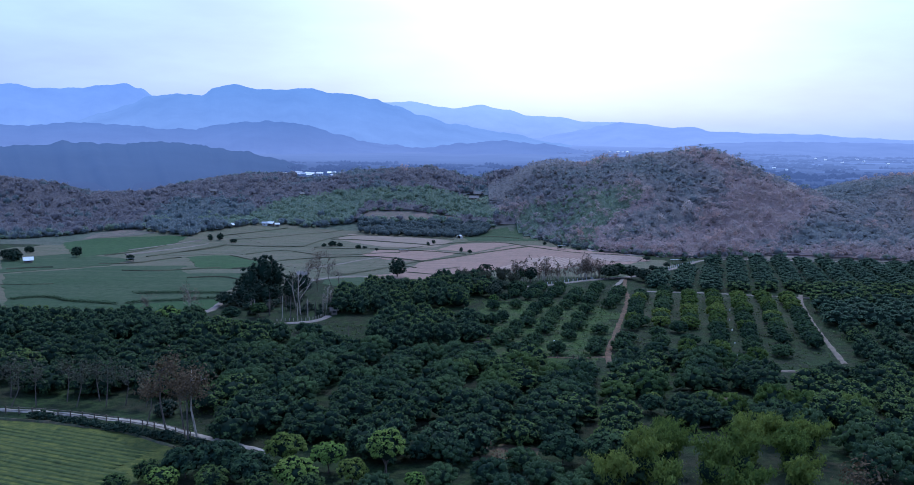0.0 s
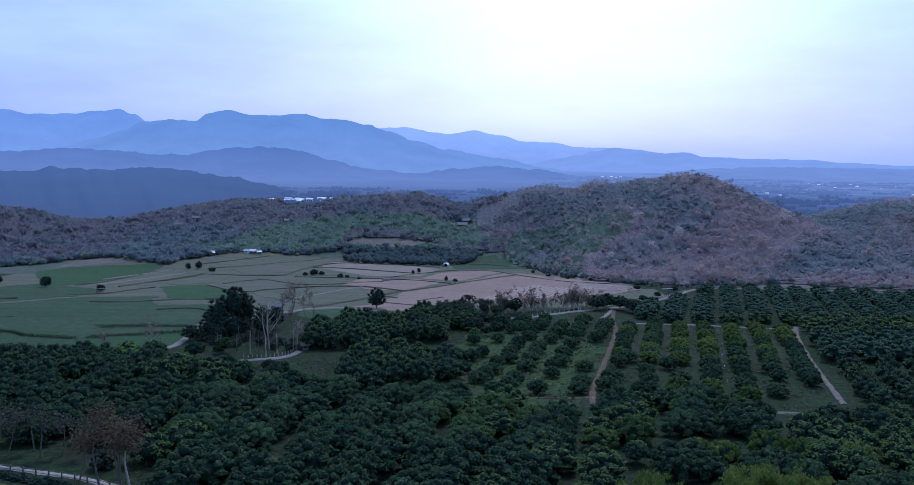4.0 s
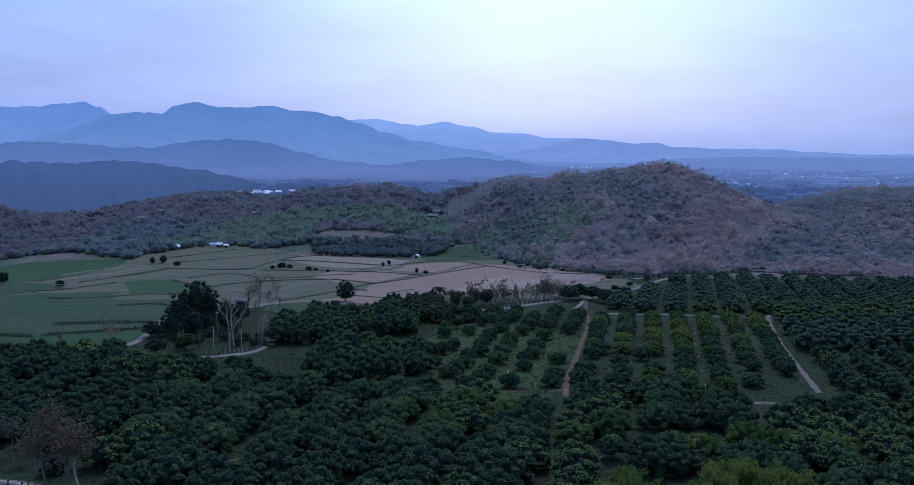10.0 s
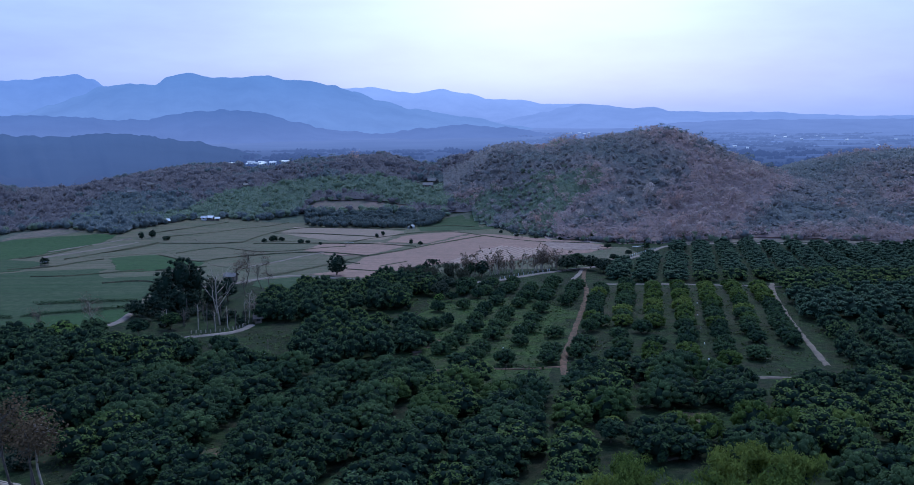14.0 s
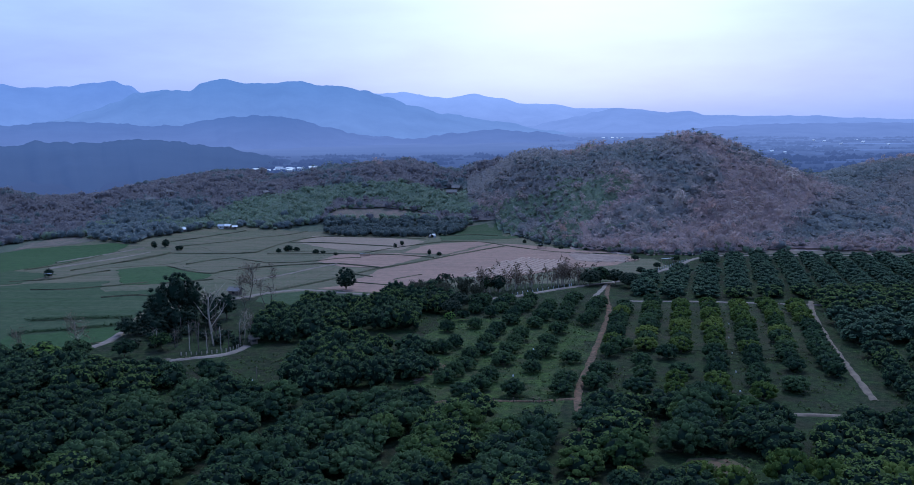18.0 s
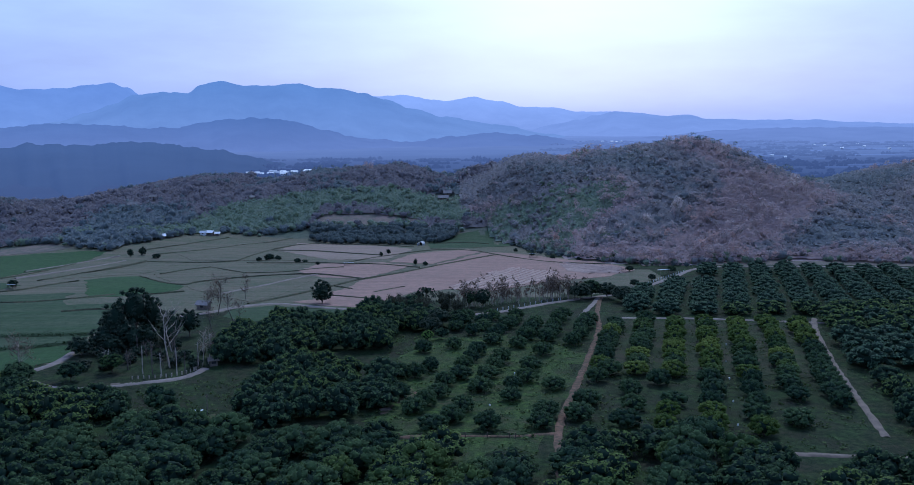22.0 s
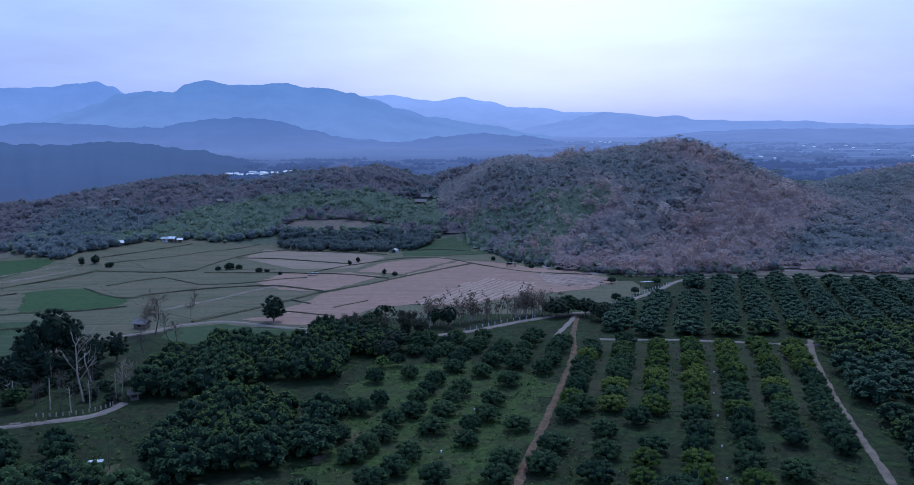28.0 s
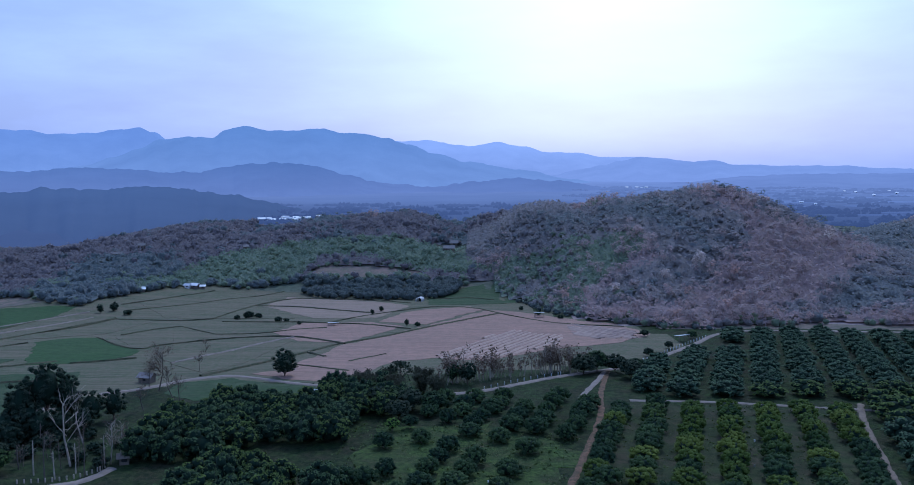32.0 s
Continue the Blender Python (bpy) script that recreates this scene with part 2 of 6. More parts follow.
M_BUND = earth("grassy_bund", (0.060, 0.066, 0.036), (0.045, 0.060, 0.032), (0.10, 0.085, 0.055), 0.2, 1.2)
# Litter raised above its own tone: haze painted over the hill floor.
M_LITTER = earth("forest_leaf_litter", (0.28, 0.215, 0.205), (0.24, 0.19, 0.18), (0.20, 0.175, 0.16), 0.03, 0.25, 0.3)
M_WOODFLOOR = earth("green_wood_floor", (0.080, 0.098, 0.066), (0.105, 0.095, 0.075), (0.060, 0.072, 0.05), 0.03, 0.25, 0.3)
M_CLEAR = earth("reddish_clearing", (0.19, 0.135, 0.115), (0.15, 0.118, 0.10), (0.11, 0.105, 0.075), 0.08, 0.4)
M_STRIP = earth("brown_foot_strip", (0.17, 0.125, 0.105), (0.12, 0.10, 0.085), (0.085, 0.09, 0.06), 0.08, 0.4)
M_ROAD = plain("concrete_lane", (0.170, 0.132, 0.098), (0.088, 0.069, 0.052), 0.7, 0.9)
M_LANE = plain("pale_concrete", (0.33, 0.285, 0.235), (0.19, 0.16, 0.13), 0.9, 0.9)
M_TRACK = earth("dirt_track", (0.165, 0.100, 0.066), (0.12, 0.077, 0.050), (0.065, 0.055, 0.034), 0.3, 1.1, 0.08)
M_PALE = plain("pale_gravel", (0.21, 0.172, 0.147), (0.145, 0.12, 0.10), 0.7, 0.95)
# Dark tones bluer, light ones yellower: shade and highlight painted into leaf colour.
M_LONGAN = foliage("longan_leaves", (0.012, 0.028, 0.021), (0.104, 0.158, 0.055), (0.092, 0.128, 0.045))
# Near leaves darkened, so the haze painted into farther ones deepens with distance.
M_OLD = foliage("old_longan_leaves", (0.008, 0.020, 0.014), (0.078, 0.124, 0.040), (0.068, 0.098, 0.033))
# Same leaves lifted and blued: haze painted onto the blocks farther off.
M_HAZED = foliage("hazed_longan_leaves", (0.022, 0.049, 0.032), (0.118, 0.178, 0.080), (0.104, 0.145, 0.065), haze_sheen=0.05)
M_FLUSH = foliage("longan_new_leaves", (0.036, 0.066, 0.017), (0.205, 0.250, 0.046), (0.18, 0.205, 0.042))
M_MID = foliage("longan_half_new_leaves", (0.017, 0.038, 0.017), (0.140, 0.196, 0.046), (0.124, 0.158, 0.039))
M_BAMBOO = foliage("bamboo_leaves", (0.055, 0.088, 0.020), (0.235, 0.28, 0.053), (0.205, 0.225, 0.046), through_light=0.3)
M_STRIPGREEN = foliage("dark_strip_leaves", (0.020, 0.040, 0.018), (0.045, 0.075, 0.030), (0.05, 0.07, 0.03), 0.2)
M_BRIGHTGREEN = earth("bright_green_crop", (0.040, 0.078, 0.026), (0.050, 0.082, 0.032), (0.026, 0.050, 0.020), 0.06, 0.5, 0.2, (0.35, 4.2, 1), 8, (0.42, 0.7))
M_WEED = foliage("weeds", (0.034, 0.056, 0.020), (0.098, 0.130, 0.042), (0.105, 0.11, 0.05), 0.1)
M_OLIVENEAR = foliage("thin_olive_leaves", (0.045, 0.050, 0.032), (0.105, 0.108, 0.066), (0.09, 0.085, 0.055))
M_GREENTREE = foliage("light_green_leaves", (0.08, 0.14, 0.028), (0.22, 0.31, 0.06), (0.25, 0.28, 0.06))
M_DARKTREE = foliage("dark_leaves", (0.020, 0.032, 0.022), (0.075, 0.096, 0.054), (0.068, 0.08, 0.049))
# Slope forest leaves lifted and greyed: haze painted into base colour and sheen.
M_DRY = foliage("dry_brown_leaves", (0.375, 0.288, 0.272), (0.43, 0.338, 0.317), (0.395, 0.322, 0.30), through_light=0.5, haze_sheen=0.35)
M_DRYRED = foliage("rusty_leaves", (0.43, 0.295, 0.255), (0.49, 0.35, 0.30), (0.435, 0.335, 0.29), through_light=0.5, haze_sheen=0.35)
M_DRYGREEN = foliage("dull_olive_leaves", (0.25, 0.235, 0.225), (0.315, 0.292, 0.275), (0.295, 0.272, 0.258), through_light=0.5, haze_sheen=0.35)
M_DRYGREY = foliage("grey_twig_crowns", (0.360, 0.300, 0.280), (0.410, 0.35, 0.322), (0.385, 0.33, 0.305), through_light=0.5, haze_sheen=0.35)
M_SLOPE = foliage("slope_plantation_leaves", (0.150, 0.210, 0.145), (0.245, 0.315, 0.185), (0.24, 0.285, 0.165), through_light=0.5, haze_sheen=0.35)
M_FARBROWN = foliage("far_brown_leaves", (0.188, 0.166, 0.170), (0.245, 0.220, 0.222), (0.22, 0.203, 0.204), through_light=0.5, haze_sheen=0.3)
M_FARDARK = foliage("far_dark_leaves", (0.135, 0.170, 0.170), (0.20, 0.24, 0.225), (0.185, 0.205, 0.195), through_light=0.5, haze_sheen=0.35)
M_WESTOLIVE = foliage("far_olive_leaves", (0.205, 0.222, 0.215), (0.275, 0.292, 0.278), (0.265, 0.268, 0.255), through_light=0.5, haze_sheen=0.35)
M_BLOCK = foliage("block_leaves", (0.065, 0.090, 0.082), (0.120, 0.150, 0.125), (0.11, 0.13, 0.11), through_light=0.4, haze_sheen=0.25)
M_PALEBLOOM = foliage("pale_blossom", (0.50, 0.43, 0.39), (0.68, 0.60, 0.55), (0.58, 0.51, 0.47), through_light=0.5)
# Near-black core colour seen between clumps: paints the shade in crown gaps.
M_HULL = plain("painted_crown_shade", (0.012, 0.025, 0.016), (0.021, 0.036, 0.021), 2.0, 0.9, 0, 0.05, 0.1)
M_BARK = plain("brown_bark", (0.13, 0.10, 0.075), (0.08, 0.062, 0.048), 3.0, 0.95)
M_GREYBARK = plain("grey_brown_bark", (0.125, 0.105, 0.085), (0.08, 0.066, 0.055), 3.0, 0.95)
M_DRYNEAR = foliage("brown_dry_leaves", (0.080, 0.058, 0.032), (0.155, 0.108, 0.060), (0.12, 0.088, 0.052))
M_TEAK = foliage("withered_teak_leaves", (0.12, 0.088, 0.062), (0.21, 0.155, 0.108), (0.165, 0.13, 0.09))
M_PALEBARK = plain("pale_bark", (0.40, 0.34, 0.27), (0.27, 0.225, 0.18), 2.0, 0.9)
# Twigs lightened too, with the hill's haze put into their colour.
M_TWIG = plain("grey_twigs", (0.36, 0.30, 0.29), (0.28, 0.235, 0.23), 2.0, 0.95)
M_WHITE = plain("white_paint", (0.80, 0.80, 0.78), (0.66, 0.66, 0.64), 1.0, 0.6)
M_ZINC = plain("zinc_roof", (0.55, 0.57, 0.60), (0.40, 0.42, 0.45), 1.2, 0.45, 0.3)
M_GREYROOF = plain("grey_tile_roof", (0.19, 0.175, 0.165), (0.13, 0.12, 0.115), 1.2, 0.7)
M_TIMBER = plain("weathered_timber", (0.19, 0.155, 0.12), (0.12, 0.10, 0.08), 2.5, 0.9)
M_DARK = plain("dark_opening", (0.03, 0.03, 0.03), (0.02, 0.02, 0.02), 1.0, 0.8)
# Haze painted into glowing colours for the far plain, its woods and fields.
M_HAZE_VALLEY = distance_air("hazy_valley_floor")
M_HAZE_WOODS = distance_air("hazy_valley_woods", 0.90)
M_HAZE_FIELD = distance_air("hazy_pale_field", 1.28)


# ---- ground form ----
def ease(a, b, v):
    u = min(1.0, max(0.0, (v - a) / (b - a)))
    return u * u * (3 - 2 * u)


def along(table, v):
    """Smooth reading of a short table of (place, value) pairs."""
    if v <= table[0][0]:
        return table[0][1]
    for (a, p), (b, q) in zip(table, table[1:]):
        if v <= b:
            return p + (q - p) * ease(a, b, v)
    return table[-1][1]


FOOT = ((-400, 560), (20, 560), (50, 470), (75, 412), (100, 398), (130, 404), (160, 412), (190, 402), (230, 384), (320, 370))
CREST = ((0, 0.0), (35, 0.22), (55, 0.48), (78, 0.62), (102, 0.79), (126, 0.91), (148, 0.99), (162, 0.96), (173, 0.88), (187, 0.74), (198, 0.64), (207, 0.55), (217, 0.46), (227, 0.43), (237, 0.47), (250, 0.55), (263, 0.64), (280, 0.71), (320, 0.76), (420, 0.6))
SPUR = ((-330, 0), (-263, 0), (-240, 6), (-223, 14), (-196, 22), (-165, 26), (-139, 27), (-121, 22.5), (-104, 25), (-77, 30.5), (-42, 32), (-25, 34), (-7, 31.5), (6, 27), (15, 25.5), (30, 29), (60, 29), (90, 20), (120, 14), (180, 8), (400, 8))
WEST = ((-420, 32), (-300, 28), (-280, 25.5), (-258, 22.5), (-241, 17), (-224, 11), (-210, 6.5), (-192, 0.5), (-180, 0))


def hill(x, y):
    """The wooded hill beyond the orchard."""
    foot = along(FOOT, x)
    up = ease(foot - 6, foot + 118, y) * 0.75 + 0.25 * min(1.0, max(0.0, (y - foot) / 110))
    return 47.0 * along(CREST, x) * up * (1 - 0.9 * ease(535, 720, y))


def rise(x, y):
    """The wooded spur behind the fields, the slope at its flank and the hill west of it."""
    spur = along(SPUR, x) * ease(482, 636, y) * (1 - ease(690, 900, y))
    flank = 6.5 * (1 - ease(-150, -60, x)) * ease(-222, -170, x) * ease(400, 500, y) * (1 - ease(520, 640, y))
    west = along(WEST, x) * ease(425, 525, y) * (1 - ease(530, 640, y))
    return spur + flank + west


def ground_z(x, y):
    base = -0.0437 * (min(y, 640.0) + 1.8) - 3 + 3 * ease(190, 300, y) + 4 * ease(640, 1100, y)
    return base + hill(x, y) + rise(x, y)


# ---- mesh helpers ----
def quick_mesh(name, V, groups, mats, smooth=False, index=None):
    """A mesh from an array of points and arrays of faces (each array with one number of corners)."""
    V = np.asarray(V, dtype=np.float32)
    me = bpy.data.meshes.new(name)
    groups = [np.asarray(g, dtype=np.int32) for g in groups if len(g)]
    loops = np.concatenate([g.ravel() for g in groups])
    sizes = np.concatenate([np.full(len(g), g.shape[1], dtype=np.int32) for g in groups])
    me.vertices.add(len(V))
    me.vertices.foreach_set("co", V.ravel())
    me.loops.add(len(loops))
    me.loops.foreach_set("vertex_index", loops)
    me.polygons.add(len(sizes))
    starts = np.concatenate(([0], np.cumsum(sizes)[:-1])).astype(np.int32)
    me.polygons.foreach_set("loop_start", starts)
    if index is not None:
        me.polygons.foreach_set("material_index", np.asarray(index, dtype=np.int32))
    for m in mats:
        me.materials.append(m)
    me.update(calc_edges=True)
    me.validate()
    if smooth:
        me.polygons.foreach_set("use_smooth", np.ones(len(sizes), dtype=bool))
    return me


def put(name, me, parent=None, label="", category="", kind="", group=""):
    ob = new(name, me)
    if parent is not None:
        ob.parent = parent
    return tagged(ob, label, category, group, kind)


def part(name, bm, mat, parent, label=""):
    me = bpy.data.meshes.new(name)
    bm.to_mesh(me)
    bm.free()
    me.materials.append(mat)
    ob = new(name, me)
    ob.parent = parent
    return tagged(ob, label)


def thing(name, x, y, label, category, turn=0.0, group="", z=None):
    e = new(name)
    e.empty_display_size = 0.5
    e.matrix_world = pose(x, y, ground_z(x, y) if z is None else z, 0, 0, turn)
    return tagged(e, label, category, group)


def box(bm, cx, cy, cz, sx, sy, sz, bevel=0.0):
    r = bmesh.ops.create_cube(bm, size=1.0, matrix=Matrix.Translation((cx, cy, cz)) @ Matrix.Diagonal((sx, sy, sz, 1)))
    if bevel:
        bmesh.ops.bevel(bm, geom=[e for e in bm.edges if e.verts[0] in r["verts"]], offset=bevel, segments=1, affect="EDGES")
    return bm


class Plant:
    """Collects points and faces of one plant or of many."""

    def __init__(self):
        self.v, self.f, self.n = [], {3: [], 4: []}, 0
        self.m = {3: [], 4: []}

    def add(self, V, F, mat=0):
        V, F = np.asarray(V, dtype=np.float32), np.asarray(F, dtype=np.int32)
        self.v.append(V)
        self.f[F.shape[1]].append(F + self.n)
        self.m[F.shape[1]].append(np.full(len(F), mat, dtype=np.int32))
        self.n += len(V)

    def data(self):
        groups, index = [], []
        for k in (3, 4):
            if self.f[k]:
                groups.append(np.concatenate(self.f[k]))
                index.append(np.concatenate(self.m[k]))
        return np.concatenate(self.v), groups, np.concatenate(index)

    def mesh(self, name, mats):
        V, groups, index = self.data()
        return quick_mesh(name, V, groups, mats, True, index)


def limb(plant, a, b, ra, rb, sides=5, mat=0, bend=None):
    """A tapered limb from a to b."""
    a, b = np.array(a, dtype=float), np.array(b, dtype=float)
    pts = [a, b] if bend is None else [a, (a + b) / 2 + np.array(bend), b]
    rad = [ra, rb] if bend is None else [ra, (ra + rb) / 2, rb]
    way = (b - a) / max(1e-6, np.linalg.norm(b - a))
    side = np.cross(way, (0.0, 0.0, 1.0) if abs(way[2]) < 0.9 else (1.0, 0.0, 0.0))
    side /= np.linalg.norm(side)
    other = np.cross(way, side)
    ang = np.arange(sides) * 2 * math.pi / sides
    ring = np.cos(ang)[:, None] * side + np.sin(ang)[:, None] * other
    V = np.concatenate([p + r * ring for p, r in zip(pts, rad)])
    F = [[k * sides + i, k * sides + (i + 1) % sides, (k + 1) * sides + (i + 1) % sides, (k + 1) * sides + i] for k in range(len(pts) - 1) for i in range(sides)]
    plant.add(V, F, mat)


def leaves(plant, rng, centres, outward, size, mat=0, droop=0.0, long=1.4, wild=0.6):
    """One four-cornered leaf spray at each centre, facing about outward."""
    n = len(centres)
    nor = outward + rng.normal(0, wild, (n, 3))
    nor /= np.linalg.norm(nor, axis=1)[:, None] + 1e-9
    tang = np.cross(nor, rng.normal(0, 1, (n, 3)))
    tang /= np.linalg.norm(tang, axis=1)[:, None] + 1e-9
    tang[:, 2] -= droop
    bit = np.cross(nor, tang)
    s = (size * rng.uniform(0.65, 1.35, n))[:, None]
    a = centres - tang * s * long * 0.5
    b = centres + bit * s * 0.5 + nor * s * 0.12
    c = centres + tang * s * long * 0.5
    d = centres - bit * s * 0.5 + nor * s * 0.12
    V = np.stack([a, b, c, d], axis=1).reshape(-1, 3)
    F = np.arange(n * 4).reshape(n, 4)
    plant.add(V, F, mat)


def hull(plant, centre, radius, mat, rng, rings=4, sides=8):
    """Lumpy core that fills a crown; M_HULL on it paints the shade between clumps."""
    V, F = [], []
    for i in range(rings + 1):
        th = math.pi * (0.04 + 0.92 * i / rings)
        for j in range(sides):
            ph = 2 * math.pi * (j + 0.5 * (i % 2)) / sides
            k = rng.uniform(0.82, 1.08)
            V.append([centre[0] + radius[0] * k * math.sin(th) * math.cos(ph), centre[1] + radius[1] * k * math.sin(th) * math.sin(ph), centre[2] + radius[2] * k * math.cos(th)])
    for i in range(rings):
        for j in range(sides):
            F.append([i * sides + j, i * sides + (j + 1) % sides, (i + 1) * sides + (j + 1) % sides, (i + 1) * sides + j])
    plant.add(V, F, mat)


def dome_crown(rng, clumps, per, size, radius=(1.0, 1.0, 0.66), lift=0.56, low=-0.55, core=True, plant=None, clump_r=0.27, mat=0, core_mat=1, wild=0.5, lumps=3, sides=6, lump_mat=None, top=0.0):
    """A rounded crown of many clumps of leaves; unit radius, to be scaled."""
    plant = plant or Plant()
    radius = np.array(radius)
    lop = rng.uniform(-0.12, 0.12, 2)
    for k in range(clumps):
        u = low + (1 - low) * (k + rng.uniform(0.1, 0.9)) / clumps
        ph = k * 2.39996 + rng.uniform(-0.35, 0.35)
        s = math.sqrt(max(0.0, 1 - u * u))
        way = np.array([s * math.cos(ph), s * math.sin(ph), u])
        reach = rng.uniform(0.80, 1.06)
        c = way * radius * reach * 0.86 + np.array([lop[0] * u, lop[1] * u, lift])
        d = rng.normal(0, 1, (per, 3)) + way * 0.9 + np.array([0, 0, top])
        d /= np.linalg.norm(d, axis=1)[:, None]
        cr = clump_r * rng.uniform(0.6, 1.15)
        spot = c + d * cr * np.array([1.0, 1.0, 0.66]) * rng.uniform(0.75, 1.05, (per, 1))
        if lumps:
            hull(plant, c, np.array([cr, cr, cr * 0.72]) * 0.80, mat if lump_mat is None else lump_mat, rng, lumps, sides)
        leaves(plant, rng, spot, d * 0.8 + np.array([0, 0, 0.75]), size, mat, 0.15, wild=wild)
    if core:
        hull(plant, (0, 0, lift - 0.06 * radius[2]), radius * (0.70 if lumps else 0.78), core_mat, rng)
    return plant


def merge(bank, spots, mats, name, label, category, kind="stuff"):
    """Many plants of one stand in one mesh: spots are (x, y, scale xy, scale z, turn, which[, sink])."""
    vs, g3, g4, i3, i4, n = [], [], [], [], [], 0
    for x, y, sx, sz, turn, which in spots:
        V, groups, index = bank[which]
        c, s = math.cos(turn), math.sin(turn)
        W = V * np.array([sx, sx, sz], dtype=np.float32)
        W = np.stack([W[:, 0] * c - W[:, 1] * s + x, W[:, 0] * s + W[:, 1] * c + y, W[:, 2] + ground_z(x, y) - 0.08], axis=1)
        vs.append(W)
        at = 0
        for g in groups:
            (g3 if g.shape[1] == 3 else g4).append(g + n)
            (i3 if g.shape[1] == 3 else i4).append(index[at:at + len(g)])
            at += len(g)
        n += len(V)
    groups, index = [], []
    for g, i in ((g3, i3), (g4, i4)):
        if g:
            groups.append(np.concatenate(g))
            index.append(np.concatenate(i))
    me = quick_mesh(name, np.concatenate(vs), groups, mats, True, np.concatenate(index))
    return put(name, me, None, label, category, kind)


def inside(poly, x, y):
    hit = False
    for (ax, ay), (bx, by) in zip(poly, poly[1:] + poly[:1]):
        if (ay > y) != (by > y) and x < (bx - ax) * (y - ay) / (by - ay) + ax:
            hit = not hit
    return hit


def resample(line, step):
    """Points along a rounded polyline, about step apart."""
    pts = [Vector((*p, 0)) for p in line]
    for _ in range(2):
        soft = [pts[0]]
        for a, b in zip(pts, pts[1:]):
            soft += [a.lerp(b, 0.25), a.lerp(b, 0.75)]
        pts = soft + [pts[-1]]
    out, rest = [pts[0]], step
    for a, b in zip(pts, pts[1:]):
        d = (b - a).length
        while d > 0 and rest <= d:
            out.append(a.lerp(b, rest / d))
            rest += step
        rest -= d
    out.append(pts[-1])
    return [(p.x, p.y) for p in out]


def ragged(poly, step=3.0, amp=1.0, seed=1):
    """The outline with more points and uneven edges."""
    rng = np.random.default_rng(seed)
    out = []
    for a, b in zip(poly, poly[1:] + poly[:1]):
        n = max(1, int(math.dist(a, b) / step))
        out += [(a[0] + (b[0] - a[0]) * k / n + rng.uniform(-amp, amp), a[1] + (b[1] - a[1]) * k / n + rng.uniform(-amp, amp)) for k in range(n)]
    return out


def ribbon(line, width, lift, edge=0.25, step=2.5, wobble=0.0, rng=None):
    """Arrays of a strip laid over the ground, with sloping edges that reach into it."""
    pts = np.array(resample(line, step))
    d = np.gradient(pts, axis=0)
    d /= np.linalg.norm(d, axis=1)[:, None] + 1e-9
    side = np.stack([d[:, 1], -d[:, 0]], axis=1)
    rows = []
    for k, (w, h) in enumerate(((-width / 2 - edge, -0.15), (-width / 2, lift), (0.0, lift + 0.02), (width / 2, lift), (width / 2 + edge, -0.15))):
        w = np.full(len(pts), w) + (rng.uniform(-wobble, wobble, len(pts)) if rng is not None and wobble else 0)
        p = pts + side * w[:, None]
        rows.append([[x, y, ground_z(x, y) + h] for x, y in p])
    V = np.array(rows).transpose(1, 0, 2).reshape(-1, 3)
    n, k = len(pts), 5
    F = [[i * k + j, i * k + j + 1, (i + 1) * k + j + 1, (i + 1) * k + j] for i in range(n - 1) for j in range(k - 1)]
    return V, np.array(F)


def draped(poly, lift, step=6.0):
    """A patch of ground cover over a plan outline, following the ground."""
    bm = bmesh.new()
    bm.faces.new([bm.verts.new((x, y, 0)) for x, y in poly])
    xs, ys = [p[0] for p in poly], [p[1] for p in poly]
    for axis, a, b in ((0, min(xs), max(xs)), (1, min(ys), max(ys))):
        v = a + step
        while v < b:
            co, no = [0, 0, 0], [0, 0, 0]
            co[axis], no[axis] = v, 1
            bmesh.ops.bisect_plane(bm, geom=bm.verts[:] + bm.edges[:] + bm.faces[:], plane_co=co, plane_no=no)
            v += step
    for v in bm.verts:
        v.co.z = ground_z(v.co.x, v.co.y) + lift + 0.12 * noise.noise((v.co.x * 0.05, v.co.y * 0.05, 3.0)) * (1 if v.co.y < 700 else 0) - 0.05
    skirt = bmesh.ops.extrude_edge_only(bm, edges=[e for e in bm.edges if e.is_boundary])
    for v in skirt["geom"]:
        if isinstance(v, bmesh.types.BMVert):
            v.co.z -= lift + 0.3
    bmesh.ops.recalc_face_normals(bm, faces=bm.faces[:])
    return bm


# ---- ground: one sheet to the horizon ----
FIELD_EDGE = [(-190, 222), (-95, 222), (-72, 230), (-70, 260), (-56, 282), (-45, 300), (-20, 296), (-6, 293), (5, 305), (20, 312), (50, 316), (74, 334), (96, 362), (88, 384), (78, 410), (56, 430), (48, 480), (24, 520), (0, 500), (-60, 500), (-100, 510), (-140, 480), (-175, 440), (-200, 380)]


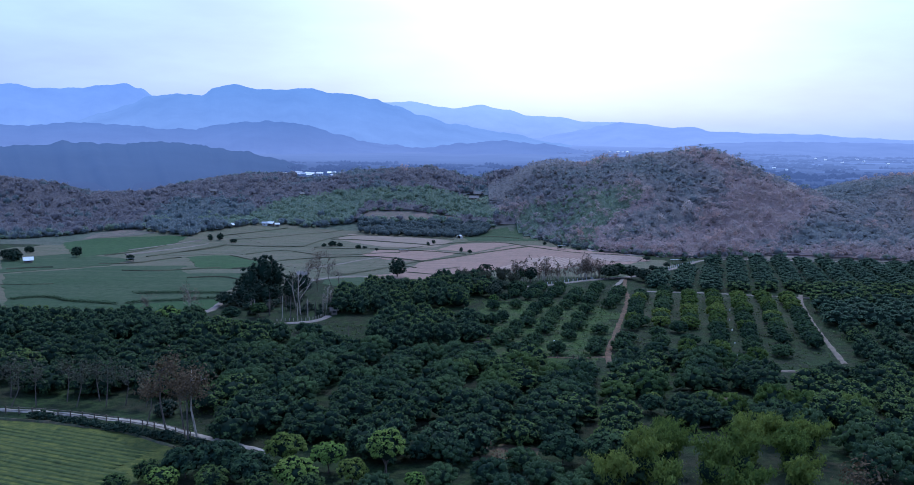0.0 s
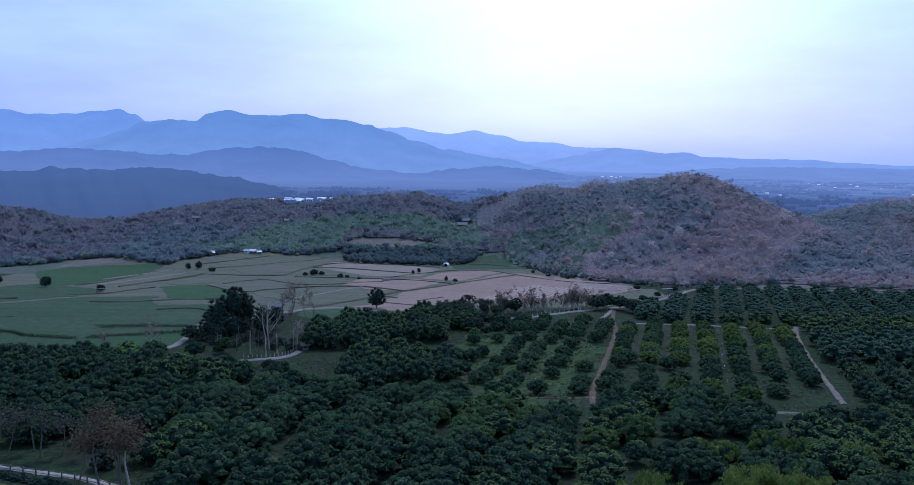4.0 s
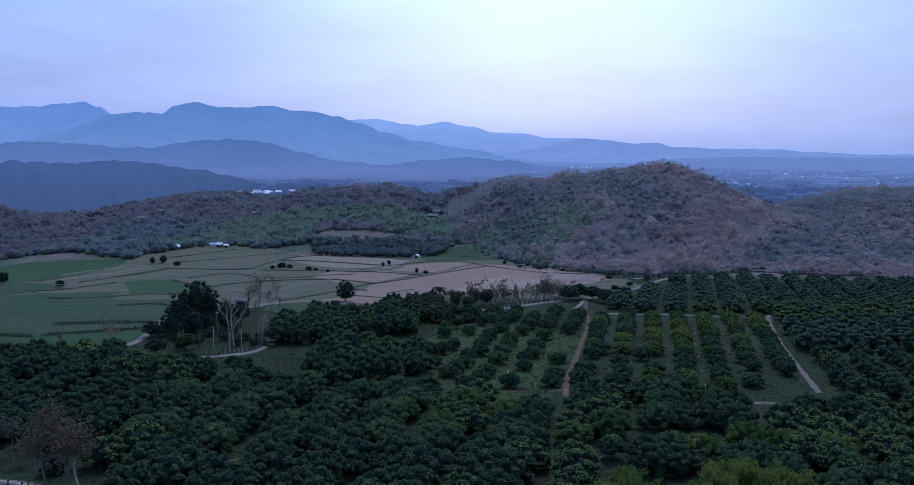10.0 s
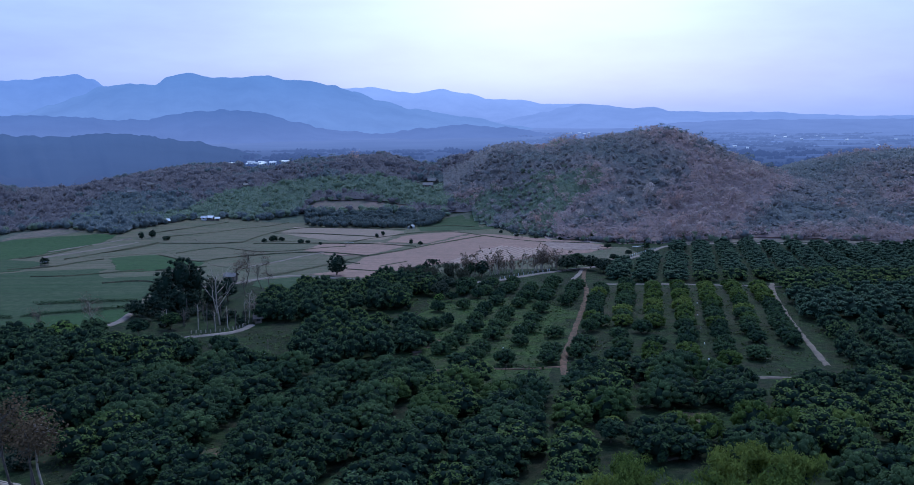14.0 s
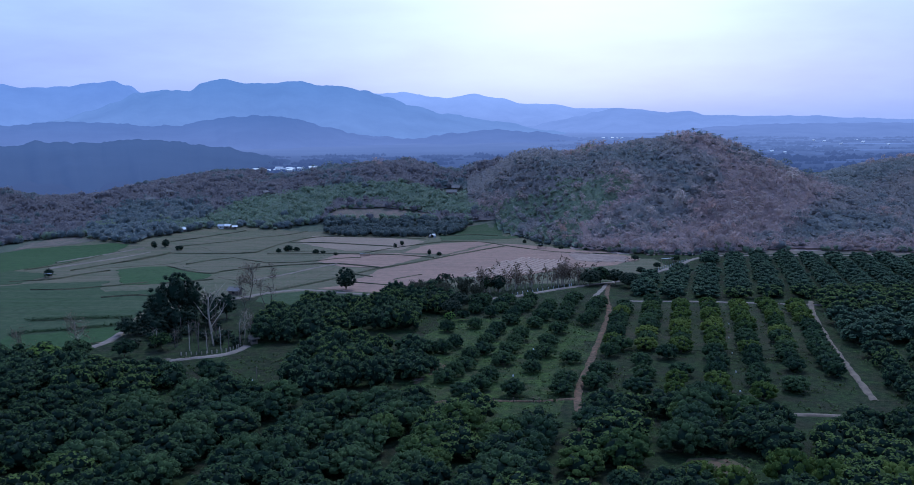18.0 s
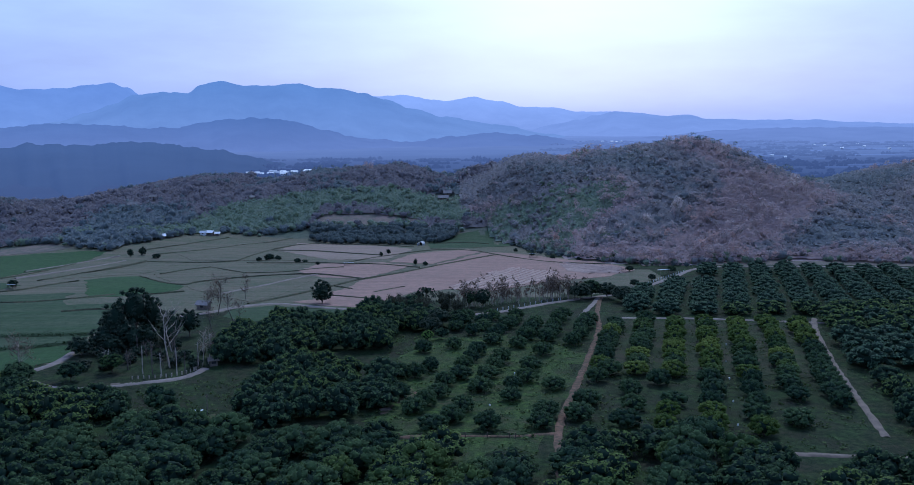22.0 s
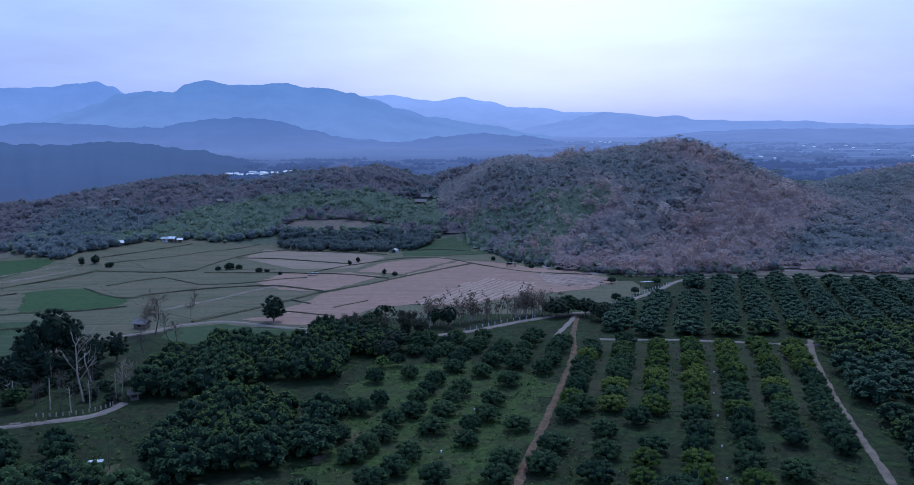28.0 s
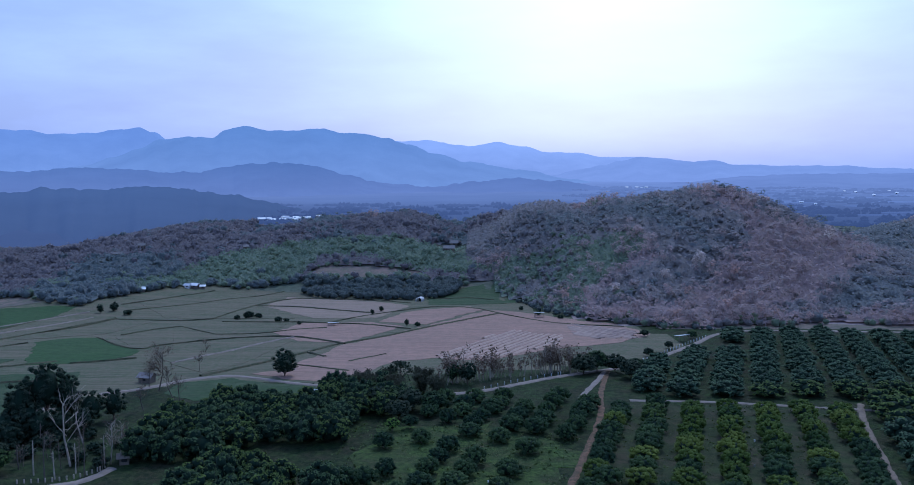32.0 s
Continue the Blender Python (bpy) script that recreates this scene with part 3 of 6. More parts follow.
def ground_sheet():
    xs = np.concatenate([np.linspace(-4800, -1200, 13), np.linspace(-1000, -300, 15), np.arange(-285, 330, 7.0), np.linspace(345, 1000, 14), np.linspace(1200, 4800, 13)])
    ys = np.concatenate([np.linspace(-4800, -400, 12), np.linspace(-300, 60, 7), np.arange(70, 640, 6.0), np.linspace(655, 1200, 18), np.linspace(1350, 4900, 16)])
    nx, ny = len(xs), len(ys)
    V = np.array([[x, y, ground_z(x, y) + 0.12 * noise.noise((x * 0.05, y * 0.05, 3.0)) * (1 if y < 700 else 0) - 0.05] for y in ys for x in xs])
    F = np.array([[j * nx + i, j * nx + i + 1, (j + 1) * nx + i + 1, (j + 1) * nx + i] for j in range(ny - 1) for i in range(nx - 1)])
    index = []
    for f in F:
        x, y = V[f, 0].mean(), V[f, 1].mean()
        # From here on the sheet takes the emissive haze colour.
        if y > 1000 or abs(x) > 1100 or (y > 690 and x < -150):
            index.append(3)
        elif inside(FIELD_EDGE, x, y):
            index.append(1)
        elif x > 62 + 24 * noise.noise((y * 0.02, 3.0, 1.0)) and y > along(FOOT, x) - 6 and y < 640:
            index.append(2)
        elif y > along(FOOT, x) - 6 or (y > 400 and x < -60) or y > 486:
            index.append(4)
        else:
            index.append(0)
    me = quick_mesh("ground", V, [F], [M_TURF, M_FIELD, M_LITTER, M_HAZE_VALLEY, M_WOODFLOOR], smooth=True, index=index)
    return put("ground", me, None, "valley ground with grass, fallow fields and forest litter", "ground", "structure")


ground_sheet()


# ---- fields, bunds, roads ----
def field(name, poly, mat, label, lift=0.10, bund=0.35, rough=0.9):
    bm = draped(ragged(poly, 3.0, rough, int(abs(poly[0][0]))) if not bund else poly, lift)
    me = bpy.data.meshes.new(name)
    bm.to_mesh(me)
    bm.free()
    me.materials.append(mat)
    ob = put(name, me, None, label, "field", "structure")
    if bund:
        rng = np.random.default_rng(len(poly) * 7 + int(abs(poly[0][0])))
        for a, b in zip(poly, poly[1:] + poly[:1]):
            if math.dist(a, b) < 3:
                continue
            V, F = ribbon([a, b], 0.3, bund + rng.uniform(-0.08, 0.1), 0.35, 3.0, 0.2, rng)
            put("bund", quick_mesh("bund", V, [F], [M_BUND]), ob)
    return ob


field("tilled_field", [(-30, 308), (-18, 301), (-9, 299), (-1, 312), (5, 328), (17, 333), (31, 328), (51, 351), (73, 361), (87, 381), (79, 405), (58, 424), (42, 442), (32, 445), (9, 397), (-14, 355), (-25, 312)], M_SOIL, "freshly tilled reddish brown field with furrows", 0.08, 0)
field("tilled_field", [(-10, 409), (-3, 433), (6, 447), (24, 458), (30, 448), (9, 402)], M_SOIL, "reddish brown tilled wedge of a field", 0.08, 0)
field("stubble_field", [(-31, 363), (-14, 359), (1, 397), (-13, 407), (-38, 403), (-42, 380)], M_SOIL, "brown dry paddy field between grassy bunds", 0.08, 0)
field("stubble_field", [(-65, 456), (-62, 490), (-23, 480), (-2, 460), (-11, 420), (-36, 417)], M_SOIL2, "dry tan stubble field between grassy bunds", 0.08, 0)
field("fallow_field", [(-95, 372), (-92, 407), (-42, 408), (-44, 378), (-32, 362), (-37, 321), (-44, 309), (-66, 331)], M_FIELD, "grey green fallow paddy field", 0.08, 0)
field("green_field", [(-113, 357), (-107, 365), (-97, 367), (-81, 347), (-73, 344), (-75, 327), (-85, 320), (-96, 318)], M_BRIGHTGREEN, "bright green crop field", 0.08, 0)
field("fallow_field", [(-144, 402), (-125, 424), (-94, 411), (-98, 376), (-123, 361)], M_FIELD, "pale fallow strip of paddy field", 0.08, 0)
field("green_field", [(-155, 345), (-166, 366), (-190, 410), (-180, 424), (-166, 431), (-150, 437), (-138, 437), (-137, 418), (-143, 386), (-150, 362)], M_BRIGHTGREEN, "green field at the foot of the woods", 0.08, 0)
field("fallow_field", [(-117, 450), (-101, 503), (-53, 497), (-66, 488), (-68, 451), (-43, 416), (-93, 416)], M_FIELD, "grey brown fallow field with low bunds", 0.08, 0)
field("green_field", [(-157, 294), (-130, 322), (-104, 328), (-103, 316), (-97, 304), (-76, 309), (-73, 291), (-72, 262), (-73, 236), (-91, 227), (-121, 226)], M_GREEN, "wide green crop field with dark strips", 0.08, 0)
field("green_field", [(-181, 337), (-165, 363), (-131, 346), (-133, 324), (-160, 297)], M_GREEN, "green crop field with low bunds", 0.08, 0)
field("grass_slope", [(4, 490), (19, 510), (38, 524), (46, 512), (48, 473), (24, 464), (6, 463)], M_GREEN, "smooth green grass slope beside the field", 0.1, 0)
field("crop_field", [(-84, 138), (-66, 135.5), (-52, 131), (-42, 124.5), (-39, 114), (-46, 92), (-110, 84), (-125, 130)], M_LUSH, "bright yellow green crop field with rows", 0.12, 0.3)
field("pasture", [(4, 194), (33, 192.5), (40, 216), (47, 246), (30, 262), (10, 258), (6, 232)], M_GRASS, "short green grass between young trees", 0.06, 0, 2.6)

field("row_soil", [(48, 226), (60, 229), (75, 228), (98, 226), (111, 272), (98, 275), (81, 277.5), (60, 277.5)], M_ROWSOIL, "brownish bare soil between orchard rows", 0.055, 0, 2.6)
field("green_field", [(-90, 227), (-96, 244), (-78, 251), (-69.5, 255), (-70, 240), (-77, 229)], M_BRIGHTGREEN, "bright green grass beside the gravel lane", 0.11, 0)
field("bare_strip", [(-185, 420), (-188, 446), (-170, 456), (-157, 444), (-168, 433), (-182, 427)], M_STRIP, "brown bare strip at the foot of the woods", 0.1, 0)
CLEARING = [(-60, 538), (-53, 545), (-33, 543), (-16, 539), (0, 538), (-3, 525), (-31, 522), (-57, 524)]
field("bare_slope", CLEARING, M_CLEAR, "reddish bare clearing on the slope", 0.1, 0, 2.4)
field("bare_strip", [(112, 394), (140, 395), (170, 393), (205, 386), (215, 392), (185, 404), (150, 408), (120, 402)], M_STRIP, "brown bare strip at the foot of the hill", 0.1, 0)
field("meadow", [(4, 174), (16, 171), (21, 182), (30, 184), (33, 190), (6, 189)], M_GRASS, "green grass at the edge of old orchard trees", 0.06, 0, 2.2)
field("meadow", [(-46, 286), (-36, 278), (-10, 288), (-10, 293), (-20, 295.5), (-34, 302), (-44, 298)], M_GREEN, "green grass below the field road", 0.06, 0)

# grassy bunds between the paddies
BUNDS = (
    [(-43, 305), (-31, 325), (-24, 339), (-16, 357), (-3, 372), (7, 390), (16, 404), (36, 434)], [(-122, 376), (-116, 389), (-111, 411)], [(-92, 372), (-86, 385), (-79, 393)],
    [(-111, 411), (-97, 409), (-83, 408), (-74, 414)], [(-115, 431), (-95, 450), (-85, 476), (-67, 503)], [(-122, 443), (-112, 457), (-105, 473), (-98, 493)],
    [(-69, 456), (-49, 454), (-35, 445), (-14, 433)], [(-68, 406), (-50, 405), (-39, 407), (-28, 403), (-14, 402), (4, 390)], [(-28, 403), (-21, 419), (-11, 433), (5, 455), (14, 457), (27, 453), (37, 434), (54, 408), (65, 403), (81, 398)],
    [(-61, 375), (-47, 376), (-36, 388), (-26, 392)], [(-85, 321), (-76, 325), (-70, 330)], [(-73, 349), (-65, 358), (-49, 369), (-34, 372), (-25, 366), (-14, 357)],
    [(-23, 341), (-16, 334)], [(-8, 327), (-3, 334), (1, 339)], [(-24, 322), (-17, 319), (-6, 313)],
    [(-69, 456), (-61, 486), (-41, 484), (-13, 476), (-2, 469)], [(8, 485), (24, 491), (35, 483)], [(-74, 414), (-72, 438), (-69, 456)],
    [(-79, 393), (-61, 375)], [(-98, 367), (-81, 347), (-73, 344), (-73, 349)], [(-148, 358), (-141, 375), (-139, 407), (-134, 417)],
    [(-130, 356), (-126, 367), (-120, 384), (-112, 414)], [(-138, 327), (-125, 332), (-122, 344), (-115, 355)], [(-122, 309), (-110, 309), (-101, 315), (-90, 324)],
    [(-93, 293), (-83, 298), (-74, 291)], [(-147, 272), (-136, 273), (-131, 275)], [(-163, 307), (-157, 312), (-150, 315)],
)
paddy = tagged(new("paddy_bunds"), "low dark grassy bunds between the paddy fields", "bund", "", "structure")
for k, run in enumerate(BUNDS):
    rng = np.random.default_rng(40 + k)
    V, F = ribbon(run, 0.24 if k else 0.7, 0.3 + rng.uniform(-0.08, 0.12), 0.35, 2.0, 0.26, rng)
    put("bund", quick_mesh("bund", V, [F], [M_BUND]), paddy)

# taller dark strips in the green crop
STRIPS = [[(-131, 248), (-126, 253), (-118, 251), (-115, 247), (-107, 246), (-98, 244)], [(-96, 245), (-90, 249), (-79, 252), (-70, 257)], [(-99, 261), (-87, 263), (-73, 264)]]
for k, run in enumerate(STRIPS):
    rng = np.random.default_rng(80 + k)
    p = Plant()
    for x, y in resample(run, 0.3):
        c = np.array([x, y, ground_z(x, y) + 0.35]) + rng.normal(0, 1, (12, 3)) * np.array([0.5, 0.5, 0.22])
        leaves(p, rng, c, np.tile(np.array([[0, 0, 1.0]]), (12, 1)), 0.28, 0, 0.0, 1.4, 0.5)
    put("crop_strip", p.mesh("crop_strip", [M_STRIPGREEN]), None, "dark strip of taller plants in the green crop", "crop", "stuff")

# furrow ridges of the tilled field
def furrows(area, count, name, way, high=0.26, gap=2.1):
    rng = np.random.default_rng(5)
    vs, fs, n = [], [], 0
    cx, cy = sum(p[0] for p in area) / len(area), sum(p[1] for p in area) / len(area)
    w = Vector(way).normalized()
    s = Vector((w.y, -w.x))
    for k in range(-count, count + 1):
        run = [(cx + w.x * d + s.x * k * gap, cy + w.y * d + s.y * k * gap) for d in np.arange(-70, 70, 3.0)]
        run = [p for p in run if inside(area, *p)]
        if len(run) < 4:
            continue
        cut = rng.integers(0, 3)
        V, F = ribbon(run[cut:], 0.5, high + rng.uniform(0, 0.12), 0.4, 3.0, 0.2, rng)
        vs.append(V)
        fs.append(F + n)
        n += len(V)
    return quick_mesh(name, np.concatenate(vs), [np.concatenate(fs)], [M_RIDGE])


put("furrow_ridges", furrows([(11, 328), (33, 376), (41, 389), (57, 376), (53, 354), (32, 331), (22, 325)], 20, "furrow_ridges", (0.43, 0.90), 0.34, 2.3), None, "pale parallel ridges of tilled soil", "furrows", "stuff")
put("furrow_ridges", furrows([(56, 383), (62, 405), (70, 400), (85, 385), (81, 371), (69, 368)], 20, "furrow_ridges", (0.62, -0.785), 0.34, 2.3), None, "pale parallel ridges of tilled soil", "furrows", "stuff")
put("crop_rows", furrows([(-84, 136), (-66, 134), (-52, 129), (-44, 122), (-46, 96), (-104, 90), (-118, 128)], 30, "crop_rows", (0.93, -0.35), 0.07, 1.3), None, "low green crop rows in the field", "crop", "stuff").data.materials[0] = M_WEEDROW


def lane(name, line, width, mat, label, lift=0.14):
    rng = np.random.default_rng(int(abs(line[0][0]) * 3 + 1))
    V, F = ribbon(line, width, lift, 0.35, 1.6, 0.24, rng)
    return put(name, quick_mesh(name, V, [F], [mat], smooth=True), None, label, "road", "structure")


lane("road", [(-140, 146), (-78, 142.7), (-67, 141), (-56, 138), (-47.5, 135), (-39, 129.6), (-31, 125), (-27.5, 123)], 0.95, M_LANE, "narrow pale concrete lane beside a crop field")
lane("road", [(-170, 222), (-121, 222.8), (-105, 222.7), (-90, 224), (-77, 226.7), (-70.5, 233), (-69, 243), (-70, 259), (-66, 272)], 1.6, M_PALE, "pale gravel lane along the green field")
lane("road", [(-70, 226), (-60, 219), (-51.5, 220.5), (-46, 223.5), (-40, 225.3), (-36.6, 229), (-35.2, 234)], 1.4, M_PALE, "pale curved gravel lane beside bare trunks")
lane("road", [(-60, 284), (-52, 289), (-46, 299), (-38.5, 305), (-32, 305), (-18, 297), (-9, 294), (4, 290), (18, 286), (29, 288.5), (41.7, 301), (52, 309.7), (70, 321), (82.5, 338.8), (96.6, 358.9), (108, 380), (118, 389), (130, 391), (150, 389.5)], 1.6, M_PALE, "pale dirt road between the fields and the orchard")
lane("road", [(150, 390), (170, 388), (188, 386), (204, 379), (240, 366), (300, 350)], 2.4, M_PALE, "pale dirt road at the foot of the hill")
lane("dirt_track", [(27, 135), (31, 152), (33.5, 175), (35.4, 195.5), (40.5, 214.8), (46.8, 237.5), (55.3, 270), (56.5, 284), (60, 302), (63, 316)], 0.95, M_TRACK, "reddish dirt track between orchard rows", 0.10)
lane("gravel_patch", [(52, 283), (54.5, 291), (58, 301), (62, 314)], 1.0, M_PALE, "pale worn gravel at the end of the track", 0.12)
lane("farm_path", [(88.6, 190), (90, 195.3), (96, 219.7), (100, 236), (105.7, 256), (110.4, 271), (114, 280)], 0.9, M_ROAD, "pale concrete path between orchard blocks", 0.13)
lane("cross_path", [(63, 281.8), (81.5, 280.9), (98.9, 277.6), (112, 275.1), (124, 273.4), (150, 270)], 0.9, M_PALE, "narrow pale path across the orchard", 0.12)
lane("cross_path", [(69, 182.5), (77, 181.3), (89, 179.8), (104, 178)], 1.0, M_ROAD, "narrow concrete path across the orchard", 0.13)
lane("cross_path", [(9, 191), (18, 191.5), (28, 191), (35, 192.5)], 0.6, M_TRACK, "narrow worn path at the orchard edge", 0.11)

# thin dry paths on the paddy bunds
lane("field_path", [(-141, 362), (-131, 384), (-121, 414)], 0.6, M_PALE, "thin pale dry path on a paddy bund", 0.3)
lane("field_path", [(-147, 381), (-138, 408), (-128, 426)], 0.5, M_PALE, "thin pale dry path on a paddy bund", 0.3)
lane("field_path", [(-57, 322), (-52, 333), (-46, 343), (-39, 361), (-33, 370)], 0.5, M_PALE, "thin pale dry path on a paddy bund", 0.3)

# bare soil under the old trees
for outline in ([(-30, 141), (-22, 146), (-17, 143), (-21, 138)], [(3, 122), (8, 130), (14, 128), (12, 121)],
                [(-30, 141), (-24, 147), (-22, 143)], [(40, 156), (50, 162), (56, 158), (46, 150)], [(10, 170), (18, 176), (20, 171)], [(-34, 198), (-26, 203), (-24, 199), (-30, 195)],
                [(4, 193), (8, 196), (10, 205), (12, 216), (9, 222), (5, 206)]):
    field("bare_soil", outline, M_BARE, "reddish bare soil under orchard trees", 0.05, 0, 1.5)

# ---- far hills: backdrop ----
def ridge(name, table, reach, mat, label, floor=-45.0, depth=700.0, rough=6.0, seed=1):
    """A range of hills from azimuth and elevation of its crest as seen from the valley."""
    ex, ey, ez = 22.0, 60.0, 40.0
    az0, az1 = table[0][0], table[-1][0]
    n = int((az1 - az0) / 0.16) + 1
    V, rows = [], 9
    for i in range(n):
        az = az0 + (az1 - az0) * i / (n - 1)
        crest = ez + reach * math.tan(radians(along(table, az)))
        spur = noise.fractal((az * 0.35, seed * 3.7, 0), 0.9, 2.1, 4)
        crest += rough * noise.fractal((az * 1.6, seed * 9.1, 0), 0.8, 2.1, 5)
        for j in range(rows):
            u = j / (rows - 2)
            if j == rows - 1:
                r, z = reach + depth * 0.6, floor - 20
            else:
                r = reach - depth * (1 - u) * (1 + 0.25 * spur)
                gully = noise.fractal((az * 0.9, u * 2.0, seed * 5.3), 0.9, 2.0, 4)
                z = floor + (crest - floor) * (u ** 1.25) * (1 + 0.12 * gully * (1 - u) * 2)
            V.append([ex + r * math.sin(radians(az)), ey + r * math.cos(radians(az)), z])
    F = np.array([[i * rows + j, (i + 1) * rows + j, (i + 1) * rows + j + 1, i * rows + j + 1] for i in range(n - 1) for j in range(rows - 1)])
    return put(name, quick_mesh(name, V, [F], [mat], smooth=True), None, label, "mountain", "structure")


# Haze tint painted into each range's emission, paler with distance.
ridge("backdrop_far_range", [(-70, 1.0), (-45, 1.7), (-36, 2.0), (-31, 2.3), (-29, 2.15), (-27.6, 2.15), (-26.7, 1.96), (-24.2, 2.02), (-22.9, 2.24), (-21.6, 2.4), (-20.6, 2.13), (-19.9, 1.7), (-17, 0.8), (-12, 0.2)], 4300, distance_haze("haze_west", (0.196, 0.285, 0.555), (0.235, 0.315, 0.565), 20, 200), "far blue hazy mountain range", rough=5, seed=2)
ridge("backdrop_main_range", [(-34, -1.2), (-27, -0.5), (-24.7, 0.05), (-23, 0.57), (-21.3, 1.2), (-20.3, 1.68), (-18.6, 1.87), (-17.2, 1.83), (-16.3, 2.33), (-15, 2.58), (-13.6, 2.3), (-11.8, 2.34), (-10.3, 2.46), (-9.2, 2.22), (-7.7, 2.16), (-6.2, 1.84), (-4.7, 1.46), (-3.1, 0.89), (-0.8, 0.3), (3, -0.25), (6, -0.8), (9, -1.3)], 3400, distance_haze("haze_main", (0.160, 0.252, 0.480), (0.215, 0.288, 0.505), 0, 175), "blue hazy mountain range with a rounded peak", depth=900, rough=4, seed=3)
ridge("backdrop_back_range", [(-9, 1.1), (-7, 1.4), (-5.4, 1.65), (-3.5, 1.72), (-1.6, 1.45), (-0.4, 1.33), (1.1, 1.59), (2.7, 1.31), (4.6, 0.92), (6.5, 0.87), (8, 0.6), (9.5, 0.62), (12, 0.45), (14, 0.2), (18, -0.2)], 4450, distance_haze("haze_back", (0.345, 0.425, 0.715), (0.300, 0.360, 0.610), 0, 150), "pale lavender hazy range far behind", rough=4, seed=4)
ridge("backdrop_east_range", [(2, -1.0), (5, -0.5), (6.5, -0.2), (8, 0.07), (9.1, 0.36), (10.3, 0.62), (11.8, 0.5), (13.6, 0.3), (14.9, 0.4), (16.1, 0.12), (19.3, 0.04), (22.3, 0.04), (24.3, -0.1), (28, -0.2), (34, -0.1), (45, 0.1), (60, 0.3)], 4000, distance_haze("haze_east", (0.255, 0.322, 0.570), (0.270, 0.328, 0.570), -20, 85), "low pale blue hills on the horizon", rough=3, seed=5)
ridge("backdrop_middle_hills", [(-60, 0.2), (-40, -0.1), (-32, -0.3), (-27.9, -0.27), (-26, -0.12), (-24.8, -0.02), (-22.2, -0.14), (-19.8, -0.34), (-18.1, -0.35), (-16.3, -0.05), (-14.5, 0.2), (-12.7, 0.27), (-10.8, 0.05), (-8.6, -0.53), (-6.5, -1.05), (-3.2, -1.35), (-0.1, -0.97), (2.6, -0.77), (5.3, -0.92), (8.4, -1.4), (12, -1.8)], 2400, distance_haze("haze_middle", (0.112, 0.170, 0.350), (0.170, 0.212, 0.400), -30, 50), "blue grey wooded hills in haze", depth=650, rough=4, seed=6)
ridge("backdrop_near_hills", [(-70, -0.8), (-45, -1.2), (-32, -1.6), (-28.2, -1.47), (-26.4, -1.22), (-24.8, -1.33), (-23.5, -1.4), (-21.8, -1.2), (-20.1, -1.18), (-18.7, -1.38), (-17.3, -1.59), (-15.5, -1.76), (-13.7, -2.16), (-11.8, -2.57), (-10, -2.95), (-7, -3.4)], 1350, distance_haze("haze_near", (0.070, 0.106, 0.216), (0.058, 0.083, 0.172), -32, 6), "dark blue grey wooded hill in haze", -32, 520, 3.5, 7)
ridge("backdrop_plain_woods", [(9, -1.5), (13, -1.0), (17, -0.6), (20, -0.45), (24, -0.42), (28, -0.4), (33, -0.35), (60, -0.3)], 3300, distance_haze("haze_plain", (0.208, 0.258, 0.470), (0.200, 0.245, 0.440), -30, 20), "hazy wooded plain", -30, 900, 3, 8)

FAR_WOOD = []
for k in range(6):
    p = Plant()
    rr = np.random.default_rng(700 + k)
    for j in range(8):
        hull(p, (rr.uniform(-1.0, 1.0), rr.uniform(-0.35, 0.35), 0.1), (rr.uniform(0.16, 0.3), rr.uniform(0.14, 0.25), rr.uniform(0.35, 0.8)), 0, rr, 3, 5)
    FAR_WOOD.append(p.data())
rr = np.random.default_rng(710)
SPOTS = []
for k in range(620):
    az, r = radians(rr.uniform(-14, 34)), 1010 + 1700 * rr.uniform() ** 1.5
    if az < 0.1 and r > 1500:
        continue
    SPOTS.append((22 + r * math.sin(az), 60 + r * math.cos(az), rr.uniform(12, 36) * r / 1600, rr.uniform(4, 8), rr.uniform(-0.35, 0.35), int(rr.integers(0, 6))))
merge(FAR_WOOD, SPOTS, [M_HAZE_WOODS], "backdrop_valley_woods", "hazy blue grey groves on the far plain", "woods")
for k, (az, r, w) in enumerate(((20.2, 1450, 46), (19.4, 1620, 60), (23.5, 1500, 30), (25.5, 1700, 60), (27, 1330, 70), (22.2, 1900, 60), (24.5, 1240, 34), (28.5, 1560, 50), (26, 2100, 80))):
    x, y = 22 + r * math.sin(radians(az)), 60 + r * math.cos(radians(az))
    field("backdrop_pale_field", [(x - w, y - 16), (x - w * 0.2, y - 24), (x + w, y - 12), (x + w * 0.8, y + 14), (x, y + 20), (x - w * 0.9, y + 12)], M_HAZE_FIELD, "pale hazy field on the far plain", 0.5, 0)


# ---- trees ----
RNG = np.random.default_rng(11)
LONGAN_NEAR = [dome_crown(np.random.default_rng(100 + k), 42, 26, 0.066, (1.0, 1.0, 0.62), clump_r=0.26, lumps=3, sides=6, top=0.8, wild=0.4).data() for k in range(4)]
# Lumps take the dark core colour below light leaf tops: painted shade.
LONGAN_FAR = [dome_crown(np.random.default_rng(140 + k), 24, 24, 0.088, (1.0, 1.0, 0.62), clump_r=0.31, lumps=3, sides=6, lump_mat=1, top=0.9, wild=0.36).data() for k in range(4)]


